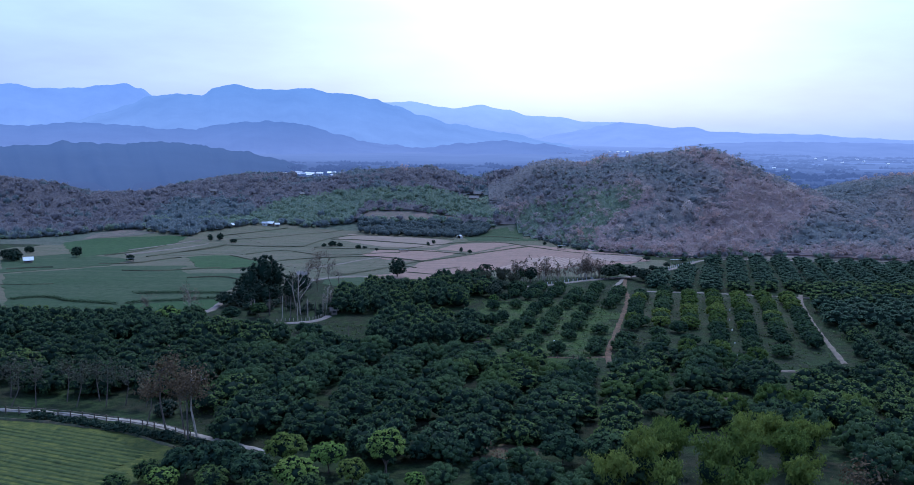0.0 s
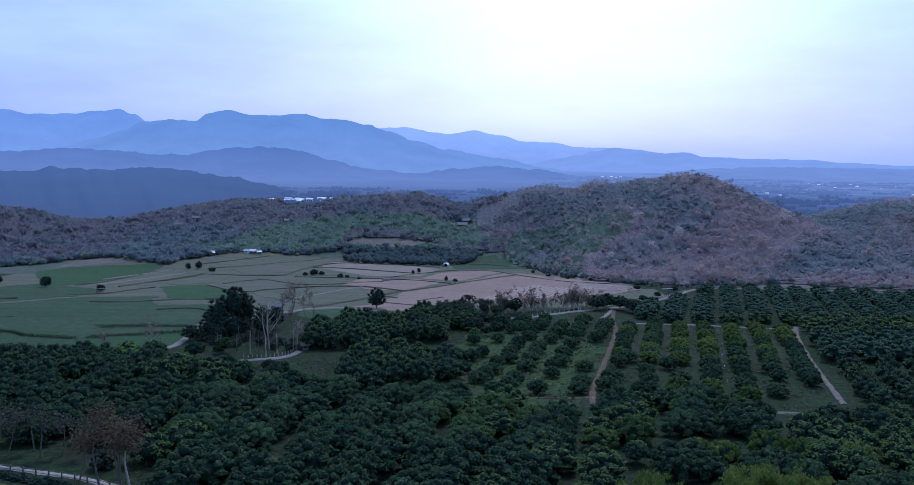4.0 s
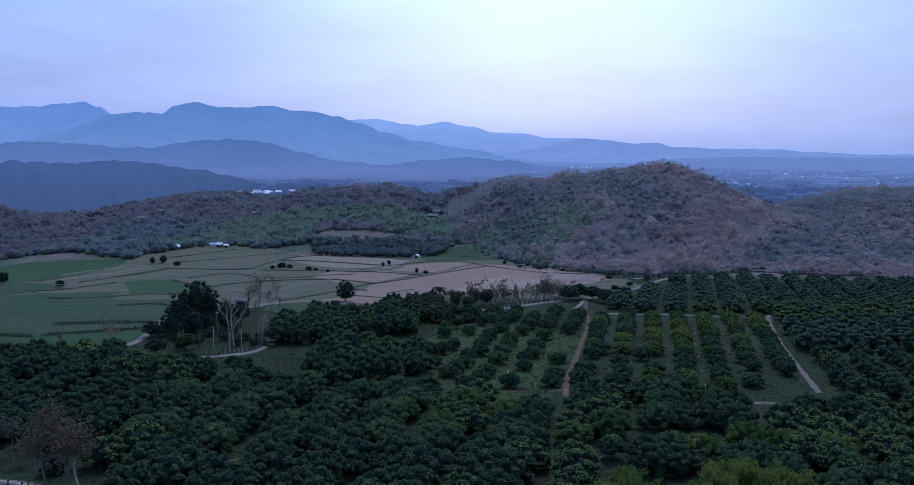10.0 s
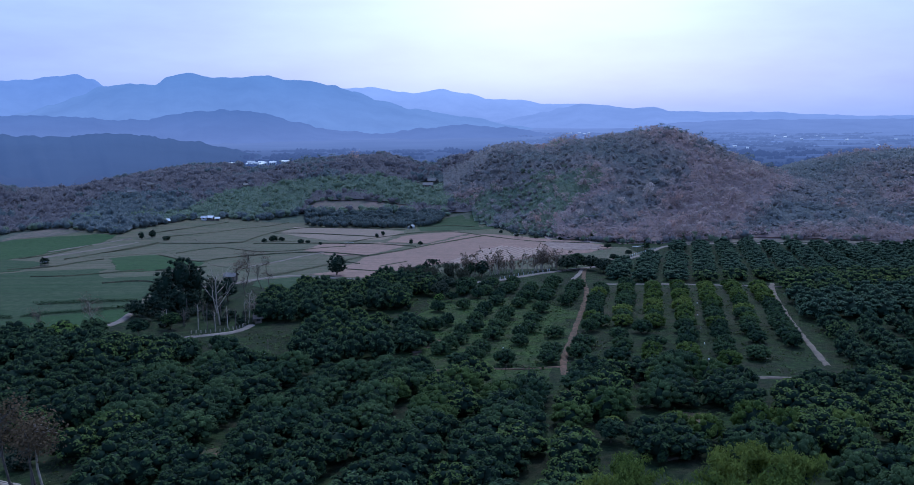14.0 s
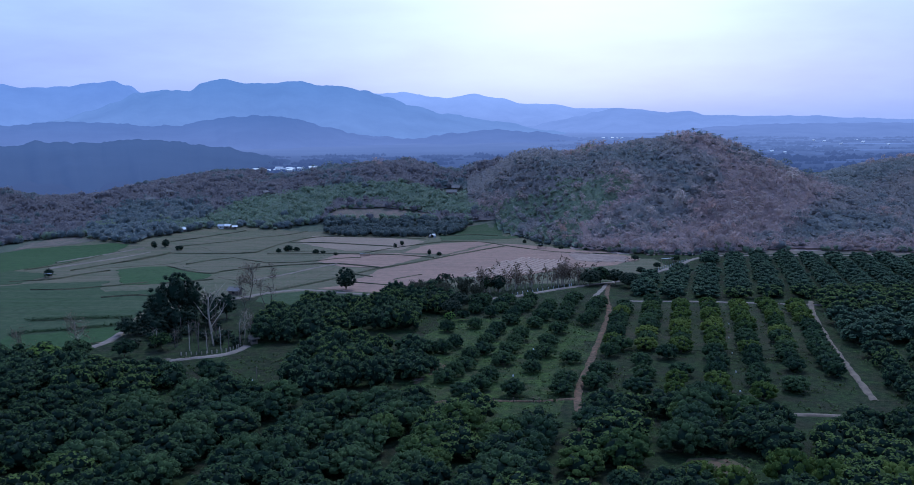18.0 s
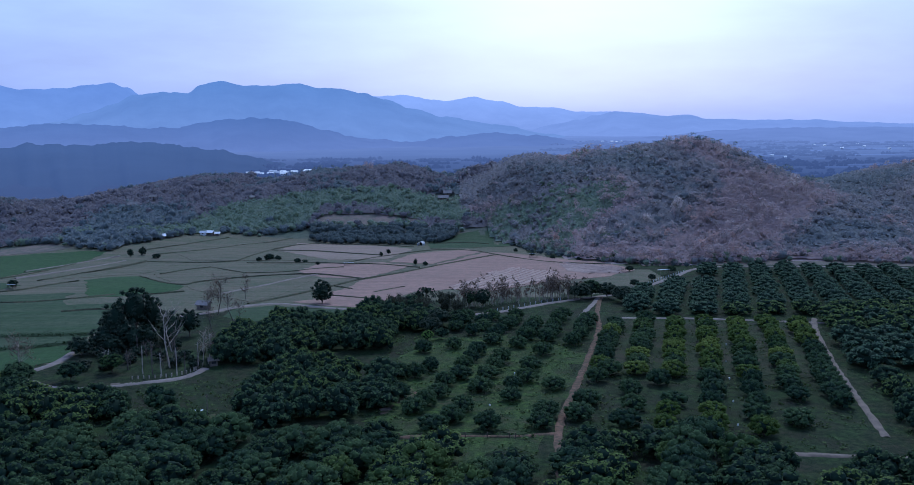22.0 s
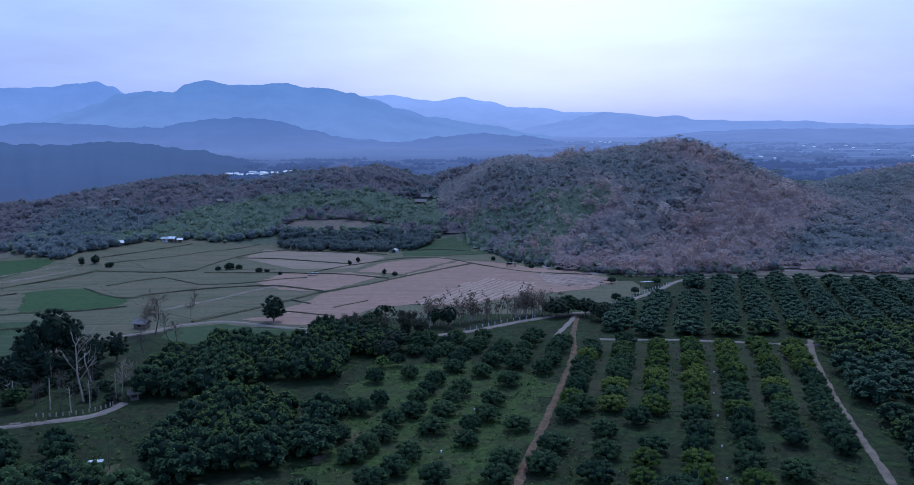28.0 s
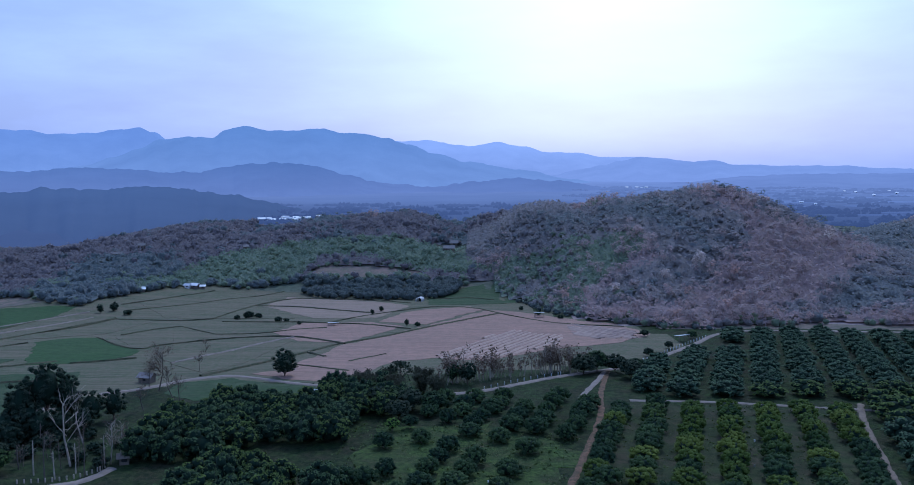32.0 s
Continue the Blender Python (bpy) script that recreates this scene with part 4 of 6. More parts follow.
def trunk_mesh(seed, height=0.62, r=0.055, forks=4):
    rng = np.random.default_rng(seed)
    p = Plant()
    limb(p, (0, 0, -0.05), (0.02, 0.0, height * 0.42), r * 1.25, r, 6)
    for k in range(forks):
        a = k * 2 * math.pi / forks + rng.uniform(-0.4, 0.4)
        limb(p, (0.02, 0, height * 0.40), (0.42 * math.cos(a), 0.42 * math.sin(a), height), r * 0.7, r * 0.25, 5, 0, (0, 0, -0.05))
    return p.mesh("trunk", [M_BARK])


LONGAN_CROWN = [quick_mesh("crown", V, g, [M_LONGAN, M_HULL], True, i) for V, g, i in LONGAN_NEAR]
FLUSH_CROWN = []
for me in LONGAN_CROWN[:3]:
    c = me.copy()
    c.materials[0] = M_FLUSH
    FLUSH_CROWN.append(c)
MID_CROWN = []
for me in LONGAN_CROWN[1:]:
    c = me.copy()
    c.materials[0] = M_MID
    MID_CROWN.append(c)
LONGAN_TRUNK = [trunk_mesh(s) for s in (1, 2)]


def make_tree(name, crown, trunk, label, group):
    e = new(name)
    tagged(e, label, "tree", group)
    put("trunk", trunk, e)
    put("crown", crown, e)
    return e


ORIGINALS = {}
for k in range(4):
    ORIGINALS["dark", k] = make_tree("longan_tree", LONGAN_CROWN[k], LONGAN_TRUNK[k % 2], "round dark green longan tree on grass", "orchard trees")
for k in range(3):
    ORIGINALS["flush", k] = make_tree("longan_tree", FLUSH_CROWN[k], LONGAN_TRUNK[k % 2], "longan tree with yellow green new leaves", "orchard trees")
for k in range(3):
    ORIGINALS["mid", k] = make_tree("longan_tree", MID_CROWN[k], LONGAN_TRUNK[k % 2], "dense longan tree with some lighter new leaves", "orchard trees")
USED = set()


def plant_tree(kind, x, y, r, h, rng):
    k = int(rng.integers(0, 4 if kind == "dark" else 3))
    m = pose(x, y, ground_z(x, y) - 0.03, 0, 0, rng.uniform(0, 360)) @ Matrix.Diagonal((r * rng.uniform(0.93, 1.07), r, h / 1.25, 1))
    if (kind, k) in USED:
        first = ORIGINALS[kind, k].scale
        copy_thing(ORIGINALS[kind, k], m @ Matrix.Diagonal((1 / first.x, 1 / first.y, 1 / first.z, 1)))
    else:
        ORIGINALS[kind, k].matrix_basis = m
        USED.add((kind, k))


ROW_LEAN = 0.2645
FAR_SPOTS, FAR_FLUSH, FAR_MID, FAR_OLD, FAR_HAZED = [], [], [], [], []


def row_point(v, y):
    return v + ROW_LEAN * (y - 195), y


def far_tree(x, y, r, h, rng, flush=False, mid=False, old=False, hazed=False):
    (FAR_HAZED if hazed and not mid and not flush else FAR_OLD if old and not mid else FAR_MID if mid else FAR_FLUSH if flush else FAR_SPOTS).append((x, y, r, h / 1.25, rng.uniform(0, 6.28), int(rng.integers(0, 4))))


def orchard():
    rng = np.random.default_rng(21)
    # block with seven straight rows between the track and the concrete path
    for k in range(7):
        v = 39.2 + 7.73 * k
        y = (231, 228, 227, 226, 226, 229, 206)[k] + rng.uniform(-1, 1)
        while y < 276 - 0.3 * k:
            x, yy = row_point(v + rng.uniform(-0.5, 0.5), y)
            bright = ease(216 + 4 * abs(k - 3.5), 258, y) if k > 1 else 0.12 + 0.5 * ease(255, 272, y)
            r = rng.uniform(2.3, 2.85)
            u = rng.uniform()
            plant_tree("flush" if u < bright * 0.92 else "mid" if u < bright + 0.15 else "dark", x, yy, r, rng.uniform(2.9, 3.7), rng)
            y += rng.uniform(5.0, 6.2)
    # scattered trees at the front of that block
    for x, y in ((52.0, 215.3), (58.7, 221.2), (50.3, 205.2), (58.4, 208.0), (55.8, 201.6), (47.1, 196.0), (53.4, 193.0), (68.7, 221.0), (67.4, 213.9), (64.7, 206.6), (63.6, 201.5), (61.3, 193.3), (76.6, 219.7), (74.8, 213.8), (73.0, 205.4), (70.7, 199.4), (69.0, 191.4), (86.1, 225.5), (83.7, 218.4), (82.3, 210.9), (76.8, 196.5), (46.9, 223.6), (42.5, 208.5), (39.7, 200.2), (50.3, 228.4)):
        plant_tree("flush" if y < 202 and 52 < x < 70 else "dark", x, y, rng.uniform(2.2, 2.8), rng.uniform(2.9, 3.7), rng)
    # young trees in the grass on the other side of the track
    for x, y in ((17.8, 249.6), (23.2, 244.6), (12.8, 231.7), (6.1, 227.4), (10.0, 226.7), (21.7, 238.8), (20.0, 233.0), (19.2, 225.6), (16.2, 220.9), (15.1, 213.6), (12.8, 208.2), (10.7, 203.8), (7.6, 212.9), (23.0, 217.2), (24.7, 226.2), (28.1, 237.6), (29.4, 218.3), (28.6, 211.1), (34.2, 232.1), (17.7, 198.8), (14.4, 194.7), (23.7, 195.0), (34.2, 201.5), (32.7, 195.6), (37.5, 218.2), (32.8, 250.7), (27.1, 253.9), (26.6, 232.2), (32.7, 223.2), (37.9, 244.0), (19.6, 204.7), (10.9, 246.4)):
        plant_tree("dark", x, y, rng.uniform(1.9, 2.6), rng.uniform(2.7, 3.5), rng)
    for k, v in enumerate((31.2, 24.4, 17.9)):
        y = (252, 257, 258)[k] + rng.uniform(-1, 1)
        while y < (282, 282, 276)[k]:
            x, yy = row_point(v + rng.uniform(-0.8, 0.8), y)
            plant_tree("dark", x, yy, rng.uniform(2.0, 2.7), rng.uniform(2.8, 3.6), rng)
            y += rng.uniform(5.4, 6.6)
    # rows that fill the corner below the field road
    for k, v in enumerate((11.5, 5.0, -1.5)):
        y = (258, 262, 268)[k] + rng.uniform(-1, 1)
        while y < (283, 281, 281)[k]:
            x, yy = row_point(v + rng.uniform(-0.9, 0.9), y)
            plant_tree("mid" if rng.uniform() < 0.15 else "dark", x, yy, rng.uniform(1.9, 2.6), rng.uniform(2.6, 3.5), rng)
            y += rng.uniform(5.0, 6.4)
    # old dense trees in front of them
    OPEN = ([(-60, 100), (-60, 136), (-28, 122), (-10, 116), (30, 112), (30, 90)], [(25, 126), (29, 142), (32, 160), (37, 160), (33, 140), (30, 126)], [(36, 149), (37, 160), (64, 160), (66, 148), (52, 146)], [(30, 108), (32, 134), (62, 140), (72, 112)], [(55, 178), (68, 192), (104, 186), (100, 176)],
            [(-52, 146), (-46, 152), (-42, 148), (-46, 144)], [(-34, 130), (-28, 136), (-26, 130)], [(-27, 141), (-20, 146), (-17, 142), (-23, 138)], [(2, 118), (6, 128), (15, 126), (12, 117)])
    row = 0
    v = -190.0
    while v < 112:
        y = 112 + rng.uniform(-2, 2)
        while y < 194:
            x, yy = row_point(v + rng.uniform(-1.7, 1.7) + (2.5 if row % 2 else 0), y)
            y += rng.uniform(5.2, 6.6)
            edge = 172 if x > 66 else 185 if x > 38 else 175 if x > 22 else 180 if x > 9 else 189 if x > -10 else 193 if x > -25 else 198
            lane_y = 149 if x < -50 else 142 if x < -36 else 124 if x < -24 else 119
            if yy > edge or yy < lane_y or x < -150 or any(inside(o, x, yy) for o in OPEN) or rng.uniform() < 0.04:
                continue
            bright = noise.noise((x * 0.05, yy * 0.05, 7.0)) > (0.02 if x > 8 else 0.3)
            r = rng.uniform(2.9, 4.2)
            h = 1.2 + r * rng.uniform(0.8, 1.1)
            seen = -45 < x < 62 and yy > 150 and rng.uniform() < 0.55
            if seen:
                plant_tree("mid" if bright else "dark", x, yy, r, h, rng)
            else:
                far_tree(x, yy, r, h, rng, False, bright, yy > 128)
        v += 6.2
        row += 1
    # dense stands beside the lane and the bare trunks
    stands = ([(-38, 234), (-22, 235), (-12, 246), (2, 248), (5, 262), (-8, 272), (-24, 274), (-34, 262)], [(-24, 205), (-14, 197), (0, 199), (9, 214), (6, 226), (-12, 231), (-22, 229)],
              [(-150, 198), (-60, 196), (-40, 199), (-42, 207), (-62, 214), (-78, 220), (-150, 219)], [(-9, 272), (6, 262), (14, 268), (10, 284), (-6, 284)])
    for poly in stands:
        x0, x1, y0, y1 = min(p[0] for p in poly), max(p[0] for p in poly), min(p[1] for p in poly), max(p[1] for p in poly)
        for x in np.arange(x0, x1, 5.4):
            for y in np.arange(y0, y1, 5.4):
                px, py = x + rng.uniform(-1.2, 1.2), y + rng.uniform(-1.2, 1.2)
                if inside(poly, px, py):
                    far_tree(px, py, rng.uniform(3.0, 4.0), rng.uniform(4.6, 6.2), rng, False, rng.uniform() < 0.25)
    for x, y, r in ((-35, 206, 2.8), (-43, 204, 3.0), (-47, 211, 2.2), (-39, 214, 1.8), (-30, 196, 3.0), (-26, 195, 2.6)):
        plant_tree("dark", x, y, r, r * 1.5, rng)
    # broad old trees beyond the concrete path
    v = 97.0
    while v < 215:
        y = 118 + rng.uniform(-2, 2)
        while y < 280:
            x, yy = row_point(v + rng.uniform(-1.2, 1.2), y)
            big = yy > 231
            y += rng.uniform(8.0, 9.4) if big else rng.uniform(6.2, 7.4)
            if (yy < 186 and x < 96) or (175 < yy < 185 and x < 106) or 222 < yy < 231 or (yy < 222 and rng.uniform() < 0.14):
                continue
            far_tree(x, yy, rng.uniform(4.1, 5.0) if big else rng.uniform(2.7, 3.6), rng.uniform(4.4, 5.6) if big else rng.uniform(3.6, 4.8), rng, yy > 265 and rng.uniform() < 0.4, yy > 258 and rng.uniform() < 0.5 or rng.uniform() < 0.08, False, big)
        v += 8.6
    # regular darker block behind the cross path
    for k in range(-3, 15):
        v = 85.5 + 9.7 * k
        y = 287 + rng.uniform(-1, 1)
        while y < 384:
            x, yy = v + 0.307 * (y - 285) + rng.uniform(-0.4, 0.4), y
            y += rng.uniform(5.6, 6.4)
            road = 321 + (x - 70) * 1.44 if x < 110 else 386 - max(0, x - 150) * 0.2
            if yy > road - 8 or x < 63 or rng.uniform() < 0.03 or (x < 108 and yy > 340):
                continue
            far_tree(x, yy, rng.uniform(3.4, 4.2), rng.uniform(3.4, 4.2), rng, False, yy < 291 and rng.uniform() < 0.6, False, True)


def weeds():
    """Low tufts of weeds in the orchard grass."""
    rng = np.random.default_rng(88)
    p = Plant()
    areas = ((2, 48, 172, 262, 1500), (40, 112, 182, 278, 1500), (-48, -24, 196, 228, 260), (36, 66, 147, 162, 160), (-50, -8, 128, 150, 260))
    for x0, x1, y0, y1, count in areas:
        x, y = rng.uniform(x0, x1, count), rng.uniform(y0, y1, count)
        keep = np.array([noise.noise((a * 0.09, b * 0.09, 2.0)) > -0.25 for a, b in zip(x, y)])
        for a, b in zip(x[keep], y[keep]):
            v = a - ROW_LEAN * (b - 195)
            if abs(v - 35.4) < 1.8 or abs(v - 90.4) < 2.2:
                continue
            n = int(rng.integers(4, 9))
            s = rng.uniform(0.12, 0.45)
            c = np.array([a, b, ground_z(a, b) + 0.1]) + rng.normal(0, s, (n, 3)) * np.array([1, 1, 0.35])
            leaves(p, rng, c, np.tile(np.array([[0, 0, 1.0]]), (n, 1)), s, 0, 0.0, 1.3, 0.5)
    return p.mesh("weed_tufts", [M_WEED])


orchard()
put("weed_tufts", weeds(), None, "low green weeds scattered in orchard grass", "weeds", "stuff")
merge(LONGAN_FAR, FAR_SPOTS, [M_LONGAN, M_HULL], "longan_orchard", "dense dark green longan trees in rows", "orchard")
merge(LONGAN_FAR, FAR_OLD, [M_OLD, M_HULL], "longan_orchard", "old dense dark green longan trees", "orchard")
merge(LONGAN_FAR, FAR_HAZED, [M_HAZED, M_HULL], "longan_orchard", "longan trees in straight rows, leaves tinted blue green for haze", "orchard")
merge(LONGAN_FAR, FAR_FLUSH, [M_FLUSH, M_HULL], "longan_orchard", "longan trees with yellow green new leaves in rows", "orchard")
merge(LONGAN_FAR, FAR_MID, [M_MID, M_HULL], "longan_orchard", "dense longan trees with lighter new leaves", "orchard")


# ---- bare and dry trees, woods ----
def dry_tree(rng, height, spread, leafy, twigs, size, sides=4, low=0.38, upright=0.5):
    """Trunk, limbs and a thin crown; material 0 leaves, 1 wood."""
    p = Plant()
    bend = rng.normal(0, 0.03 * height, 3) * np.array([1, 1, 0])
    top = np.array([bend[0] * 2, bend[1] * 2, height * 0.8])
    limb(p, (0, 0, -0.3), top, height * 0.014, height * 0.006, sides, 1, bend)
    tips = []
    for k in range(twigs):
        u = rng.uniform(low, 0.98)
        a = rng.uniform(0, 6.283)
        start = top * u
        reach = spread * rng.uniform(0.45, 1.0) * (1.15 - 0.45 * u)
        end = start + np.array([reach * math.cos(a), reach * math.sin(a), reach * upright * rng.uniform(0.5, 1.6)])
        limb(p, start, end, height * 0.006, height * 0.002, 3, 1, rng.normal(0, 0.06 * reach, 3))
        tips += [end, (start + 2 * end) / 3]
        for _ in range(2):
            e2 = end + rng.normal(0, 0.3 * reach, 3) + np.array([0, 0, 0.2 * reach])
            limb(p, (start + 2 * end) / 3, e2, height * 0.004, height * 0.001, 3, 1)
            tips.append(e2)
    tips.append(top)
    if leafy:
        pick = np.array(tips)[rng.integers(0, len(tips), leafy)] + rng.normal(0, spread * 0.2, (leafy, 3))
        d = pick - np.array([0, 0, height * 0.55])
        leaves(p, rng, pick, d / (np.linalg.norm(d, axis=1)[:, None] + 1e-6) + np.array([0, 0, 0.5]), size, 0, 0.1, wild=0.8)
    return p


def wood_tree(seed):
    """Small forest tree: stem, a few limbs, a soft thin crown of leaf sprays."""
    rng = np.random.default_rng(seed)
    p = dry_tree(rng, 7.0, 2.2, 8, 1, 0.5, 3)
    n = 44
    way = rng.normal(0, 1, (n, 3)) + np.array([0, 0, 0.35])
    way /= np.linalg.norm(way, axis=1)[:, None]
    spot = np.array([0, 0, 4.6]) + way * np.array([1.5, 1.5, 1.6]) * rng.uniform(0.55, 1.05, (n, 1))
    leaves(p, rng, spot, way * 0.7 + np.array([0, 0, 0.7]), 0.55, 0, 0.1, 1.3, 0.4)
    return p.data()


def canopy_crown(seed):
    """Rounded crown of a closed wood: a few billows under a skin of leaf sprays; unit size."""
    rng, p = np.random.default_rng(seed), Plant()
    hull(p, (0, 0, 0.85), (0.82, 0.82, 0.8), 0, rng, 3, 7)
    for k in range(3):
        a, d = k * 2.1 + rng.uniform(-0.5, 0.5), rng.uniform(0.4, 0.6)
        hull(p, (d * math.cos(a), d * math.sin(a), rng.uniform(0.9, 1.3)), (0.5, 0.5, 0.42), 0, rng, 2, 6)
    way = rng.normal(0, 1, (26, 3)) + np.array([0, 0, 0.7])
    way /= np.linalg.norm(way, axis=1)[:, None]
    leaves(p, rng, np.array([0, 0, 0.95]) + way * np.array([0.95, 0.95, 0.85]) * rng.uniform(0.85, 1.1, (26, 1)), way + np.array([0, 0, 0.5]), 0.22, 0, 0.1, 1.3, 0.35)
    return p.data()


def crest_tree(seed):
    """Taller tree of the ridge line: bare stem and a flat, broken crown."""
    rng = np.random.default_rng(seed)
    p = dry_tree(rng, 8.0, 2.2, 0, 4, 0.5, 4, 0.6, 0.35)
    for k in range(4):
        a, d = rng.uniform(0, 6.28), rng.uniform(0.2, 1.7)
        c = np.array([d * math.cos(a), d * math.sin(a), 6.8 + rng.uniform(-0.9, 0.7)])
        way = rng.normal(0, 1, (16, 3))
        leaves(p, rng, c + way * np.array([0.6, 0.6, 0.22]), way * 0.3 + np.array([0, 0, 0.9]), 0.5, 0, 0.1, 1.3, 0.4)
    return p.data()


WOOD_BANK = [wood_tree(300 + k) for k in range(6)]
FOREST_BANK = [canopy_crown(420 + k) for k in range(6)]
CREST_BANK = [crest_tree(440 + k) for k in range(6)]


def scatter(area, count, seed, rule):
    rng = np.random.default_rng(seed)
    x0, x1, y0, y1 = area
    out = []
    while len(out) < count:
        x, y = rng.uniform(x0, x1), rng.uniform(y0, y1)
        if rule(x, y, rng):
            out.append((x, y, rng))
    return out


def hill_rule(x, y, rng):
    foot = along(FOOT, x)
    return y > foot - 2 and y < 604 and x > 20 and (y > 480 or x > 48) and not (x < 36 and y < 530)


WOODS = {"west": [], "dry": [], "red": [], "olive": [], "green": [], "twig": [], "far_green": [], "far_brown": [], "far_dark": [], "crest": []}
for x, y, rng in scatter((22, 330, 384, 575), 3300, 31, hill_rule):
    patchy = noise.noise((x * 0.022, y * 0.022, 1.0)) + 0.2 * rng.normal()
    high = ease(430, 500, y)
    east = ease(175, 235, x)
    kind = "west" if patchy > 0.44 - 0.4 * east else "olive" if patchy > 0.22 - 0.42 * high - 0.4 * east else "red" if rng.uniform() < 0.03 + 0.1 * (1 - ease(8, 30, math.hypot(x - 128, (y - 415) * 0.7))) else "dry" if rng.uniform() < 0.6 else "twig"
    if rng.uniform() < 0.7 * ease(100, 40, x) * (1 - ease(505, 540, y)):
        kind = "green" if rng.uniform() < 0.5 else "olive"
    s = rng.uniform(0.62, 1.02) * (1.0 if rng.uniform() < 0.93 else 1.3)
    if kind in ("west", "olive", "green"):
        s *= 1.9
    WOODS[kind].append((x, y, s * rng.uniform(1.0, 1.45), s, rng.uniform(0, 6.28), int(rng.integers(0, 6))))
# loose taller trees along the ridge line
rng = np.random.default_rng(39)
for k in range(120):
    x = rng.uniform(30, 320)
    y = 512 + rng.uniform(-14, 22) + 30 * (1 - ease(40, 110, x))
    s = rng.uniform(0.6, 1.0)
    WOODS["crest"].append((x, y, s * rng.uniform(0.9, 1.3), s, rng.uniform(0, 6.28), int(rng.integers(0, 6))))
for k in range(46):
    x, s = rng.uniform(-120, 20), rng.uniform(0.6, 1.0)
    WOODS["crest"].append((x, 655 + rng.uniform(-20, 25), s * 1.1, s, rng.uniform(0, 6.28), int(rng.integers(0, 6))))

# green plantation band, bare clearing and dark block on the slope
GREEN_BAND = [(-129, 484), (-122, 530), (-112, 562), (-90, 572), (-68, 580), (-37, 584), (2, 578), (21, 580), (39, 549), (23, 531), (-13, 540), (-36, 556), (-58, 556), (-65, 524), (-76, 500), (-104, 490), (-121, 458)]
BLOCK = [(-60, 523), (-31, 518), (16, 524), (20, 508), (8, 486), (-9, 480), (-39, 484), (-58, 496)]


WOOD_FOOT = ((-420, 400), (-230, 424), (-205, 436), (-185, 455), (-160, 452), (-146, 440), (-138, 441), (-131, 458), (-124, 473), (-116, 492), (-98, 505), (-88, 503), (-75, 512), (-62, 520), (20, 520), (60, 520))


def west_rule(x, y, rng):
    if x > 44 or hill_rule(x, y, rng) or inside(CLEARING, x, y) or inside(BLOCK, x, y) or math.hypot(x - 12, y - 580) < 9:
        return False
    return y > along(WOOD_FOOT, x) + 2


for x, y, rng in scatter((-420, 60, 400, 720), 3300, 32, west_rule):
    patchy = noise.noise((x * 0.018, y * 0.018, 4.0)) + 0.22 * rng.normal()
    kind = "far_dark" if patchy > 0.16 else "far_brown"
    if x > -175 and y < 520 - 0.2 * (x + 100):
        kind = "far_dark" if patchy > -0.2 else "far_green"
    if inside(GREEN_BAND, x, y) and patchy < 0.45:
        kind = "far_green"
    s = rng.uniform(1.5, 2.6) * (0.85 if kind == "far_green" else 1.0)
    WOODS[kind].append((x, y, s * rng.uniform(1.0, 1.35), s * rng.uniform(0.85, 1.3), rng.uniform(0, 6.28), int(rng.integers(0, 6))))
# shrubs and low trees that fray the wood's edge
rng = np.random.default_rng(45)
for k in range(300):
    x = rng.uniform(-235, 22)
    y = along(WOOD_FOOT, x) + rng.uniform(-3, 6)
    if inside(BLOCK, x, y) or (-115 < x < -100 and y < 500):
        continue
    s = rng.uniform(0.8, 2.3)
    WOODS["far_dark" if x < -62 and rng.uniform() < 0.75 else "far_green"].append((x, y, s * 1.2, s * rng.uniform(0.8, 1.2), rng.uniform(0, 6.28), int(rng.integers(0, 6))))
for a, b in zip(CLEARING, CLEARING[1:] + CLEARING[:1]):
    for k in range(int(math.dist(a, b) / 1.8)):
        u, s = rng.uniform(), rng.uniform(0.6, 1.6)
        WOODS["far_green"].append((a[0] + (b[0] - a[0]) * u + rng.uniform(-1.5, 1.5), a[1] + (b[1] - a[1]) * u + rng.uniform(-0.5, 3), s * 1.2, s, rng.uniform(0, 6.28), int(rng.integers(0, 6))))
for x, y, rng in scatter((-62, 22, 478, 526), 300, 36, lambda x, y, r: inside(BLOCK, x, y)):
    s = rng.uniform(1.5, 2.3)
    WOODS.setdefault("block", []).append((x, y, s * 1.2, s, rng.uniform(0, 6.28), int(rng.integers(0, 6))))
